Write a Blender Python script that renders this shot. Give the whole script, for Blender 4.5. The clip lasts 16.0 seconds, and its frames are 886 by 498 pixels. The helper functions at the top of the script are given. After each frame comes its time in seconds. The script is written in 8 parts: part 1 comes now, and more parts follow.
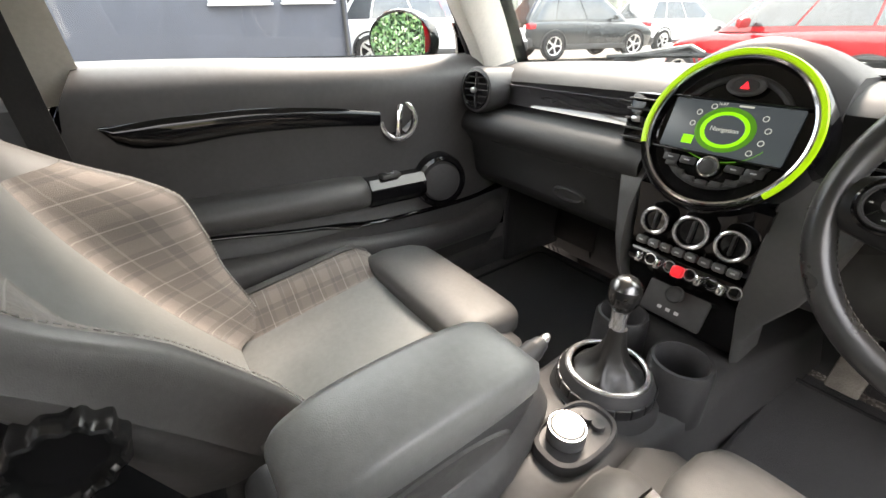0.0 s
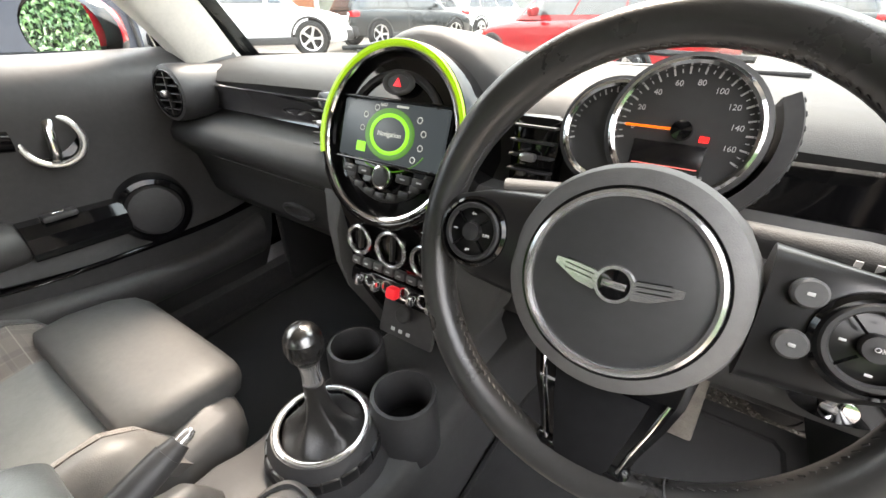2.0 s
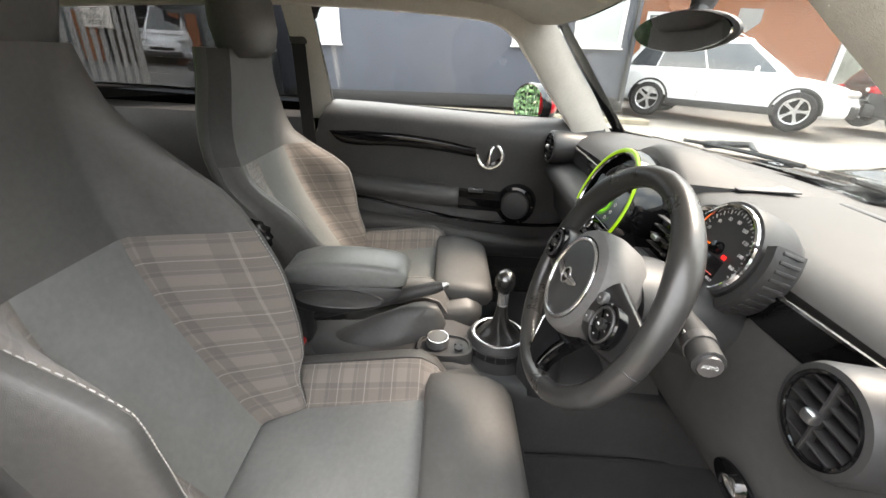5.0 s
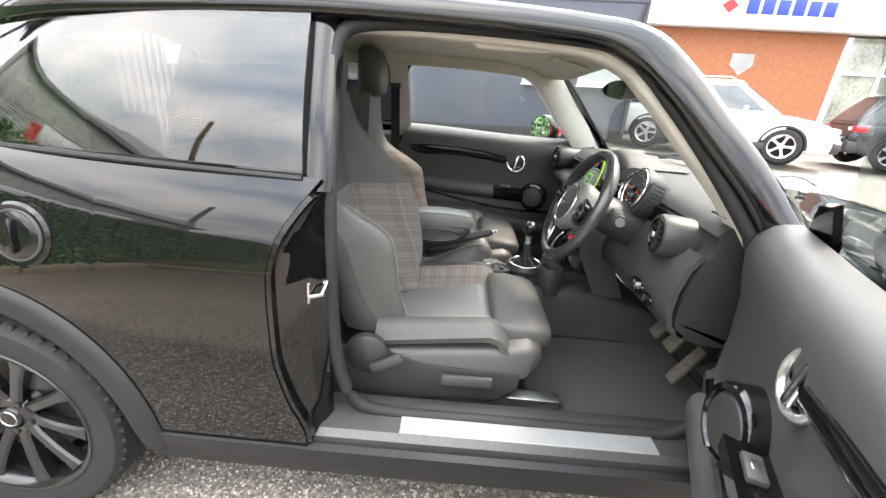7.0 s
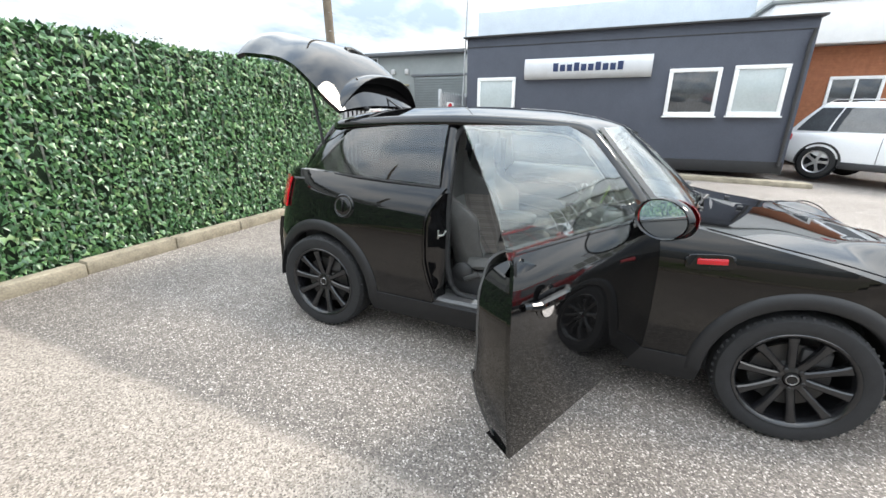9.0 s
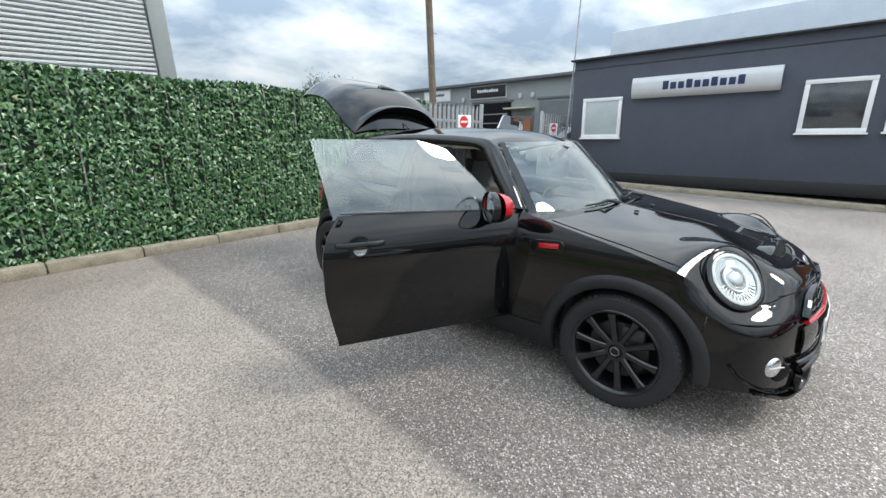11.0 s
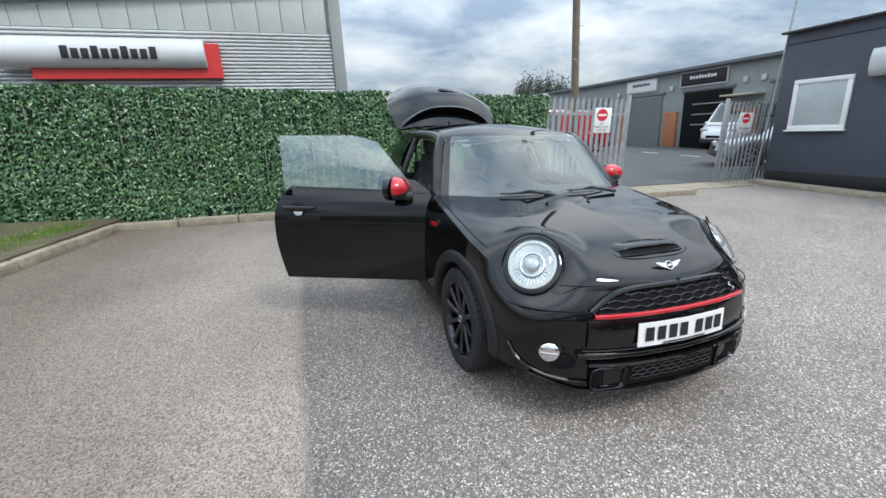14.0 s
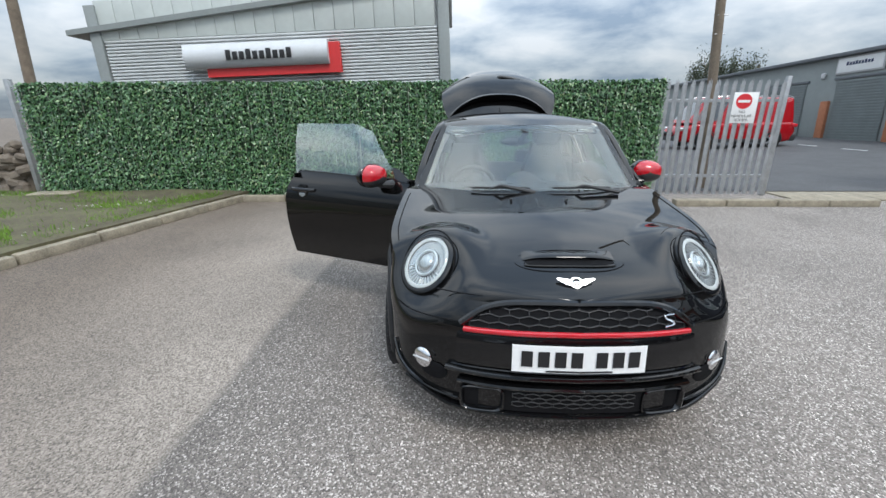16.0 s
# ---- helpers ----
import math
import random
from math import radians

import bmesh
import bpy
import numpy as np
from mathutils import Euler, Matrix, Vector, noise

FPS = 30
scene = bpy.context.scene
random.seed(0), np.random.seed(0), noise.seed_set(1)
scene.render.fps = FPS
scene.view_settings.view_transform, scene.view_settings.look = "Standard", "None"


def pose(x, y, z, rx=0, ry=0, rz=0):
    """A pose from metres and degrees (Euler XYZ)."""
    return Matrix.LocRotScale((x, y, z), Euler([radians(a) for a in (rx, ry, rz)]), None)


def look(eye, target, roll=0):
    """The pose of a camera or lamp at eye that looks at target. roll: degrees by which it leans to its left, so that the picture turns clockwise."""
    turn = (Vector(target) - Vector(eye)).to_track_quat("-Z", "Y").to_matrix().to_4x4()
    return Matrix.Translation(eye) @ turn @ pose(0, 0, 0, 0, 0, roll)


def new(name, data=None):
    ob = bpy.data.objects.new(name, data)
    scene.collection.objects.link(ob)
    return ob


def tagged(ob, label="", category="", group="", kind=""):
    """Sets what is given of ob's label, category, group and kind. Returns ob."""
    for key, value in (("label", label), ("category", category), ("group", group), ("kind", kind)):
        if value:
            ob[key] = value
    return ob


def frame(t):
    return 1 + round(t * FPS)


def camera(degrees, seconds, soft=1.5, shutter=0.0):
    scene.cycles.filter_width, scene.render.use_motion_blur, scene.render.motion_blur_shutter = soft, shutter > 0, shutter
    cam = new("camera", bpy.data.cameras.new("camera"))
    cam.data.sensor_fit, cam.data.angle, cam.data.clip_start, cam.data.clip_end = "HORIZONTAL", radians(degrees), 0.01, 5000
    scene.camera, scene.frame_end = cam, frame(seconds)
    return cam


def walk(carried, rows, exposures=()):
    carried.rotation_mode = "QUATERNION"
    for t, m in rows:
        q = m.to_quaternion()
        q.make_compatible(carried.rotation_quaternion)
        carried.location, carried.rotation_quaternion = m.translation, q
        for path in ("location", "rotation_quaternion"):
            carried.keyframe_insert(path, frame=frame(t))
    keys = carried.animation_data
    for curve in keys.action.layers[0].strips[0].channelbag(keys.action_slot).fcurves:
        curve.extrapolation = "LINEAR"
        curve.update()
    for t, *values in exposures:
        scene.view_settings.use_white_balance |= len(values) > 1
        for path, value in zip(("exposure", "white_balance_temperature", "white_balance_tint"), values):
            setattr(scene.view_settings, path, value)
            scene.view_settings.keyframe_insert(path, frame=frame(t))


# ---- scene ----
cam = camera(94.2, 16.0)
PATH = [
    (0, (0.271, -0.35, 1.04), (-1.162, 0.673, 0.091), -1.0),
    (0.5, (0.261, -0.269, 1.047), (-1.051, 0.898, 0.09), -0.9),
    (1, (0.293, -0.185, 1.045), (-0.885, 1.107, 0.073), -0.8),
    (1.5, (0.331, -0.11, 1.04), (-0.732, 1.27, 0.057), -0.7),
    (2, (0.372, -0.045, 1.035), (-0.606, 1.386, 0.038), -0.7),
    (2.5, (0.414, 0.007, 1.026), (-0.509, 1.467, 0.017), -0.0),
    (3, (0.475, 0.004, 1.04), (-0.642, 1.365, 0.092), 0.1),
    (3.5, (0.563, -0.008, 1.071), (-0.845, 1.104, 0.187), 1.1),
    (4, (0.676, -0.012, 1.099), (-0.983, 0.693, 0.23), 0.9),
    (4.5, (0.758, 0.004, 1.132), (-1.034, 0.224, 0.272), 2.4),
    (4.7, (0.803, 0.015, 1.147), (-1.004, 0.034, 0.289), 3.4),
    (6.8, (1.516, -0.13, 1.182), (-0.34, -0.055, 0.441), 4.6),
    (7, (1.616, -0.155, 1.178), (-0.25, -0.176, 0.459), 4.4),
    (7.5, (1.884, -0.153, 1.196), (0.015, -0.385, 0.522), 4.4),
    (8, (2.223, -0.087, 1.235), (0.412, -0.54, 0.517), 0.8),
    (8.5, (2.511, 0.071, 1.303), (0.71, -0.559, 0.703), 0.1),
    (9, (2.835, 0.393, 1.369), (1.073, -0.316, 0.745), 1.8),
    (9.5, (2.899, 0.738, 1.367), (1.169, -0.064, 0.764), 1.4),
    (10, (2.912, 1.111, 1.387), (1.27, 0.136, 0.792), 1.5),
    (10.2, (2.933, 1.265, 1.374), (1.332, 0.217, 0.793), 1.4),
    (12.3, (2.478, 2.588, 1.403), (1.331, 1.044, 0.853), 0.3),
    (12.5, (2.413, 2.676, 1.401), (1.321, 1.094, 0.85), 0.2),
    (13, (2.136, 2.868, 1.385), (1.186, 1.198, 0.828), -0.3),
    (13.5, (1.892, 3.057, 1.397), (1.098, 1.311, 0.831), -0.3),
    (14, (1.649, 3.311, 1.405), (1.02, 1.501, 0.831), -0.2),
    (14.5, (1.39, 3.416, 1.379), (0.939, 1.557, 0.796), 0.2),
    (15, (1.092, 3.443, 1.395), (0.814, 1.553, 0.802), 0.4),
    (15.5, (0.785, 3.467, 1.384), (0.675, 1.564, 0.779), 0.2),
    (16, (0.498, 3.438, 1.401), (0.545, 1.536, 0.782), -0.2),
]
EXPOSURES = [(0, 3.27, 7700, 17), (2.5, 3.26, 7650, 16), (4.7, 2.84, 7700, 16), (6.8, 2.88, 7500, 14), (7.5, 2.48, 7450, 14), (8.0, 2.0, 7450, 13), (9, 1.45, 6850, 9), (10, 1.04, 6650, 7), (12.5, 0.72, 6400, 7), (16, 0.54, 6350, 8)]
walk(cam, [(t, look(eye, target, roll)) for t, eye, target, roll in PATH], EXPOSURES)

# ---------------- world and sun: bright broken cloud ----------------
def node(nt, kind, **kw):
    n = nt.nodes.new("ShaderNode" + kind)
    for k, v in kw.items():
        n.inputs[k.replace("_", " ")].default_value = v
    return n


world = bpy.data.worlds.new("sky")
scene.world = world
world.use_nodes = True
wt = world.node_tree
wt.nodes.clear()
sky = node(wt, "TexSky")
sky.sky_type, sky.sun_disc = "NISHITA", False
sky.sun_elevation, sky.sun_rotation = radians(54), radians(-29)
coord = node(wt, "TexCoord")
# cloud deck seen in perspective: the direction met with a level sheet
up = node(wt, "SeparateXYZ")
wt.links.new(coord.outputs["Generated"], up.inputs[0])
rise = node(wt, "Math")
rise.operation = "MAXIMUM"
rise.inputs[1].default_value = 0.0
wt.links.new(up.outputs["Z"], rise.inputs[0])
rise2 = node(wt, "Math")
rise2.operation = "ADD"
rise2.inputs[1].default_value = 0.26
wt.links.new(rise.outputs[0], rise2.inputs[0])
flat = node(wt, "VectorMath")
flat.operation = "DIVIDE"
wt.links.new(coord.outputs["Generated"], flat.inputs[0])
wt.links.new(rise2.outputs[0], flat.inputs[1])
puffs = node(wt, "TexNoise", Scale=1.7, Detail=9.0, Roughness=0.55, Distortion=0.2)
wt.links.new(flat.outputs["Vector"], puffs.inputs["Vector"])
shape = node(wt, "ValToRGB")
shape.color_ramp.elements[0].position, shape.color_ramp.elements[0].color = 0.36, (0.31, 0.395, 0.515, 1)
shape.color_ramp.elements[1].position, shape.color_ramp.elements[1].color = 0.64, (0.86, 0.89, 0.93, 1)
mid = shape.color_ramp.elements.new(0.5)
mid.color = (0.60, 0.67, 0.75, 1)
wt.links.new(puffs.outputs["Fac"], shape.inputs["Fac"])
skyb = node(wt, "Background", Strength=0.09)
cloudb = node(wt, "Background", Strength=1.0)
wt.links.new(sky.outputs[0], skyb.inputs["Color"])
# an overcast vault brightens from the horizon to the zenith
height = node(wt, "SeparateXYZ")
wt.links.new(coord.outputs["Generated"], height.inputs[0])
vault = node(wt, "Math")
vault.operation = "MULTIPLY_ADD"
vault.inputs[1].default_value, vault.inputs[2].default_value = 2.4, 0.36
wt.links.new(height.outputs["Z"], vault.inputs[0])
lit = node(wt, "VectorMath")
lit.operation = "SCALE"
wt.links.new(shape.outputs["Color"], lit.inputs[0])
wt.links.new(vault.outputs[0], lit.inputs["Scale"])
wt.links.new(lit.outputs[0], cloudb.inputs["Color"])
both = node(wt, "MixShader", Fac=0.88)
wt.links.new(skyb.outputs[0], both.inputs[1])
wt.links.new(cloudb.outputs[0], both.inputs[2])
wout = node(wt, "OutputWorld")
wt.links.new(both.outputs[0], wout.inputs["Surface"])

sun_data = bpy.data.lights.new("sun", "SUN")
sun_data.energy, sun_data.angle, sun_data.color = 1.2, radians(15), (1.0, 0.95, 0.88)
sun = new("sun", sun_data)
sun.matrix_world = look((-5, 9, 14), (0, 0, 0))


# ---------------- materials ----------------
def mat(name, color, rough=0.5, metal=0.0, var=0.0, scale=8.0, bump=0.0, bscale=200.0, coat=0.0, spec=0.5, color2=None, rvar=0.0, sheen=0.0):
    """A surface with colour variation at two scales, roughness variation and a fine relief."""
    m = bpy.data.materials.new(name)
    m.use_nodes = True
    nt = m.node_tree
    b = nt.nodes["Principled BSDF"]
    b.inputs["Base Color"].default_value = (*color, 1)
    b.inputs["Roughness"].default_value, b.inputs["Metallic"].default_value = rough, metal
    b.inputs["Coat Weight"].default_value, b.inputs["Coat Roughness"].default_value = coat, 0.03
    b.inputs["Specular IOR Level"].default_value = spec
    b.inputs["Sheen Weight"].default_value = sheen
    pos = node(nt, "TexCoord")
    if var or color2:
        n1 = node(nt, "TexNoise", Scale=scale, Detail=6.0, Roughness=0.6)
        n2 = node(nt, "TexNoise", Scale=scale * 11, Detail=3.0)
        nt.links.new(pos.outputs["Object"], n1.inputs["Vector"])
        nt.links.new(pos.outputs["Object"], n2.inputs["Vector"])
        mixf = node(nt, "Math")
        mixf.operation = "MULTIPLY_ADD"
        mixf.inputs[1].default_value = 0.4
        nt.links.new(n2.outputs["Fac"], mixf.inputs[0])
        sub = node(nt, "Math")
        sub.operation = "MULTIPLY"
        sub.inputs[1].default_value = 0.6
        nt.links.new(n1.outputs["Fac"], sub.inputs[0])
        nt.links.new(sub.outputs[0], mixf.inputs[2])
        ramp = node(nt, "ValToRGB")
        c1 = [max(0.0, c * (1 - var)) for c in color]
        c2 = color2 or [min(1.0, c * (1 + var)) for c in color]
        ramp.color_ramp.elements[0].position, ramp.color_ramp.elements[0].color = 0.35, (*c1, 1)
        ramp.color_ramp.elements[1].position, ramp.color_ramp.elements[1].color = 0.65, (*c2, 1)
        nt.links.new(mixf.outputs[0], ramp.inputs["Fac"])
        nt.links.new(ramp.outputs["Color"], b.inputs["Base Color"])
        if rvar:
            mr = node(nt, "MapRange")
            mr.inputs["To Min"].default_value, mr.inputs["To Max"].default_value = rough - rvar, rough + rvar
            nt.links.new(n1.outputs["Fac"], mr.inputs["Value"])
            nt.links.new(mr.outputs[0], b.inputs["Roughness"])
    if bump:
        n3 = node(nt, "TexNoise", Scale=bscale, Detail=3.0)
        nt.links.new(pos.outputs["Object"], n3.inputs["Vector"])
        bp = node(nt, "Bump", Strength=bump, Distance=0.002)
        nt.links.new(n3.outputs["Fac"], bp.inputs["Height"])
        nt.links.new(bp.outputs["Normal"], b.inputs["Normal"])
    return m


def glass_mat(name, tint, rough=0.0, base=0.055):
    """Thin pane: clear see-through tint with a sharp reflection by Fresnel."""
    m = bpy.data.materials.new(name)
    m.use_nodes = True
    nt = m.node_tree
    nt.nodes.remove(nt.nodes["Principled BSDF"])
    tr = node(nt, "BsdfTransparent")
    tr.inputs["Color"].default_value = (*tint, 1)
    gl = node(nt, "BsdfGlossy", Roughness=rough)
    lw = node(nt, "LayerWeight", Blend=0.5)
    p5 = node(nt, "Math")
    p5.operation = "POWER"
    p5.inputs[1].default_value = 4.0
    nt.links.new(lw.outputs["Facing"], p5.inputs[0])
    fr = node(nt, "Math")
    fr.operation = "MULTIPLY_ADD"
    fr.inputs[1].default_value, fr.inputs[2].default_value = 0.80, base
    nt.links.new(p5.outputs[0], fr.inputs[0])
    mx = node(nt, "MixShader")
    nt.links.new(fr.outputs[0], mx.inputs["Fac"])
    nt.links.new(tr.outputs[0], mx.inputs[1])
    nt.links.new(gl.outputs[0], mx.inputs[2])
    nt.links.new(mx.outputs[0], nt.nodes["Material Output"].inputs["Surface"])
    return m


def glow(name, color, strength):
    m = bpy.data.materials.new(name)
    m.use_nodes = True
    b = m.node_tree.nodes["Principled BSDF"]
    b.inputs["Base Color"].default_value = (*color, 1)
    b.inputs["Emission Color"].default_value = (*color, 1)
    b.inputs["Emission Strength"].default_value = strength
    b.inputs["Roughness"].default_value = 0.3
    return m


PAINT = mat("black_paint", (0.0035, 0.0035, 0.0037), 0.03, var=0.2, scale=3, spec=0.5)
PLASTIC = mat("black_plastic", (0.030, 0.030, 0.031), 0.46, var=0.2, scale=14, bump=0.08, bscale=1300)
OUTPLAST = mat("weathered_black_plastic", (0.009, 0.009, 0.010), 0.6, var=0.3, scale=11, bump=0.2, bscale=700)
TRIM = mat("grey_trim", (0.049, 0.048, 0.048), 0.50, var=0.15, scale=9, bump=0.12, bscale=1200)
DASHM = mat("dash_softtouch", (0.029, 0.029, 0.029), 0.55, var=0.12, scale=7, bump=0.25, bscale=900, spec=0.42)
PIANO = mat("piano_black", (0.004, 0.004, 0.0045), 0.05, spec=0.5)
CHROME = mat("chrome", (0.75, 0.75, 0.76), 0.08, 1.0, var=0.06, scale=20)
SILVER = mat("satin_silver", (0.62, 0.62, 0.63), 0.3, 1.0, var=0.08, scale=30)
BRIGHT = mat("bright_trim", (0.62, 0.62, 0.62), 0.16, 0.82, var=0.08, scale=25)
GLOSSB = mat("satin_black", (0.014, 0.014, 0.0145), 0.28, var=0.12, scale=18)
PADM = mat("horn_pad", (0.046, 0.047, 0.048), 0.42, var=0.1, scale=12, bump=0.06, bscale=1500)
KEYM = mat("key_grey", (0.085, 0.085, 0.086), 0.4, var=0.08, scale=30)
RUBBER = mat("rubber", (0.012, 0.012, 0.013), 0.75, var=0.35, scale=18, bump=0.2, bscale=300)
WHEELM = mat("black_alloy", (0.010, 0.010, 0.011), 0.2, 0.0, var=0.3, scale=16, spec=0.6)
LEATHER = mat("grey_leather", (0.155, 0.158, 0.153), 0.34, var=0.12, scale=9, bump=0.18, bscale=700, rvar=0.06)
# passenger bolsters: same leather as the driver's, coloured lighter for the light there
BOLST = mat("lit_bolster_leather", (0.105, 0.101, 0.096), 0.45, var=0.12, scale=10, bump=0.18, bscale=700)
HUBM = mat("hub_grey", (0.13, 0.128, 0.126), 0.5, var=0.1, scale=12, bump=0.2, bscale=900)
LEATHERD = mat("dark_leather", (0.058, 0.057, 0.056), 0.45, var=0.14, scale=10, bump=0.18, bscale=700)
RIMLEA = mat("wheel_leather", (0.030, 0.0295, 0.029), 0.29, var=0.2, scale=14, bump=0.08, bscale=1300, rvar=0.08, spec=0.7)
CARPET = mat("carpet", (0.014, 0.014, 0.015), 0.95, var=0.4, scale=30, bump=0.9, bscale=900, sheen=0.2)
HEADLIN = mat("headlining", (0.54, 0.515, 0.465), 0.9, var=0.08, scale=14, bump=0.3, bscale=700)
REDP = mat("red_gloss", (0.46, 0.008, 0.016), 0.12, coat=0.6, var=0.08, scale=6)
REDM = mat("red_plastic", (0.6, 0.02, 0.02), 0.4, var=0.1)
GREYP = mat("light_grey_plastic", (0.5, 0.5, 0.5), 0.45, var=0.1, scale=20)
WHITE = mat("white_paint", (0.80, 0.80, 0.79), 0.35, var=0.05, scale=5)
GLASS = glass_mat("clear_glass", (0.93, 0.965, 0.955))
SCREENG = glass_mat("windscreen_glass", (0.88, 0.915, 0.90), base=0.09)
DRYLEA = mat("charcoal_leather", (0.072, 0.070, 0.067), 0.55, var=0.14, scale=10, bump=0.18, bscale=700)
TINT = glass_mat("tinted_glass", (0.31, 0.32, 0.32), base=0.085)
MIRROR = mat("mirror_glass", (0.85, 0.87, 0.87), 0.01, 1.0)


# ---------------- mesh building ----------------
class M:
    """Vertices and faces gathered from simple shaped pieces."""

    def __init__(self):
        self.v, self.f = [], []

    def add(self, verts, faces, m=None):
        k = len(self.v)
        self.v += [tuple(m @ Vector(p)) for p in verts] if m is not None else [tuple(p) for p in verts]
        self.f += [tuple(i + k for i in f) for f in faces]
        return self

    def box(self, c, size, bevel=0.0, m=None, seg=2):
        bm = bmesh.new()
        bmesh.ops.create_cube(bm, size=1.0, matrix=Matrix.Translation(c) @ Matrix.Diagonal((*size, 1)))
        if bevel:
            bmesh.ops.bevel(bm, geom=list(bm.edges), offset=min(bevel, min(size) * 0.49), segments=seg, profile=0.5, affect="EDGES")
        bm.verts.index_update()
        self.add([v.co for v in bm.verts], [[v.index for v in f.verts] for f in bm.faces], m)
        bm.free()
        return self

    def loft(self, rings, close=True, caps=True, m=None):
        """Rings of equally many points; close joins each ring's end to its start."""
        n = len(rings[0])
        vs = [p for r in rings for p in r]
        fs = []
        for i in range(len(rings) - 1):
            for j in range(n if close else n - 1):
                k = (j + 1) % n
                fs.append((i * n + j, i * n + k, (i + 1) * n + k, (i + 1) * n + j))
        if caps and close:
            fs += [tuple(reversed(range(n))), tuple(range((len(rings) - 1) * n, len(rings) * n))]
        return self.add(vs, fs, m)

    def lathe(self, prof, n=32, m=None, caps=False):
        """Profile of (radius, height) turned round z."""
        rings = [[(r * math.cos(2 * math.pi * j / n), r * math.sin(2 * math.pi * j / n), h) for j in range(n)] for r, h in prof]
        return self.loft(rings, True, caps, m)

    def tube(self, pts, r, n=8, m=None, flat=1.0):
        """A round bar along points; r may be a list."""
        pts = [Vector(p) for p in pts]
        rings = []
        for i, p in enumerate(pts):
            d = (pts[min(i + 1, len(pts) - 1)] - pts[max(i - 1, 0)]).normalized()
            a = d.cross(Vector((0, 0, 1)) if abs(d.z) < 0.9 else Vector((1, 0, 0))).normalized()
            b = d.cross(a)
            rr = r[i] if isinstance(r, (list, tuple)) else r
            rings.append([p + (a * math.cos(2 * math.pi * j / n) + b * flat * math.sin(2 * math.pi * j / n)) * rr for j in range(n)])
        return self.loft(rings, m=m)

    def sheet(self, pts, th=0.0, m=None):
        """A grid of points, thickened backwards by th along its normals."""
        a = np.array(pts, float)
        ni, nj = a.shape[:2]
        quad = lambda o, i, j: (o + i * nj + j, o + i * nj + j + 1, o + (i + 1) * nj + j + 1, o + (i + 1) * nj + j)  # noqa: E731
        fs = [quad(0, i, j) for i in range(ni - 1) for j in range(nj - 1)]
        vs = a.reshape(-1, 3).tolist()
        if th:
            nrm = np.cross(np.gradient(a, axis=0), np.gradient(a, axis=1))
            nrm /= np.linalg.norm(nrm, axis=2, keepdims=True) + 1e-9
            vs += (a + nrm * th).reshape(-1, 3).tolist()
            o = ni * nj
            fs = [tuple(reversed(f)) for f in fs] + [quad(o, i, j) for i in range(ni - 1) for j in range(nj - 1)]
            rim = [j for j in range(nj)] + [i * nj + nj - 1 for i in range(1, ni)] + [(ni - 1) * nj + j for j in range(nj - 2, -1, -1)] + [i * nj for i in range(ni - 2, 0, -1)]
            fs += [(p, q, q + o, p + o) for p, q in zip(rim, rim[1:] + rim[:1])]
        return self.add(vs, fs, m)

    def ring(self, R, r, n=48, k=10, m=None, flat=1.0):
        """A torus about z."""
        vs, fs = [], []
        for i in range(n):
            a = 2 * math.pi * i / n
            for j in range(k):
                b = 2 * math.pi * j / k
                vs.append(((R + r * math.cos(b)) * math.cos(a), (R + r * math.cos(b)) * math.sin(a), r * flat * math.sin(b)))
                fs.append((i * k + j, (i + 1) % n * k + j, (i + 1) % n * k + (j + 1) % k, i * k + (j + 1) % k))
        return self.add(vs, fs, m)


def part(name, m, material, parent=None, label="", sharp=35, loc=None):
    """Links the gathered mesh as ONE object, under a thing or a part where given."""
    me = bpy.data.meshes.new(name)
    me.from_pydata(m.v, [], m.f)
    bm = bmesh.new()
    bm.from_mesh(me)
    bmesh.ops.recalc_face_normals(bm, faces=bm.faces)
    bm.to_mesh(me)
    bm.free()
    me.shade_smooth()
    me.set_sharp_from_angle(angle=radians(sharp))
    me.materials.append(material)
    ob = new(name, me)
    if parent:
        ob.parent = parent
    if loc is not None:
        ob.matrix_basis = loc
    return tagged(ob, label)


def thing(name, label, category, group="", kind="", m=None):
    ob = tagged(new(name), label, category, group, kind)
    if m is not None:
        ob.matrix_basis = m
    return ob


def lerp_table(table, x):
    return float(np.interp(x, [p[0] for p in table], [p[1] for p in table]))


def smooth_curve(pts, n):
    """A Catmull-Rom curve through the points, n steps a span."""
    P = [np.array(p, float) for p in pts]
    P = [2 * P[0] - P[1]] + P + [2 * P[-1] - P[-2]]
    out = []
    for i in range(1, len(P) - 2):
        for k in range(n):
            t = k / n
            a, b, c, d = P[i - 1 : i + 3]
            out.append(0.5 * (2 * b + (c - a) * t + (2 * a - 5 * b + 4 * c - d) * t * t + (3 * b - a - 3 * c + d) * t**3))
    return out + [P[-2]]


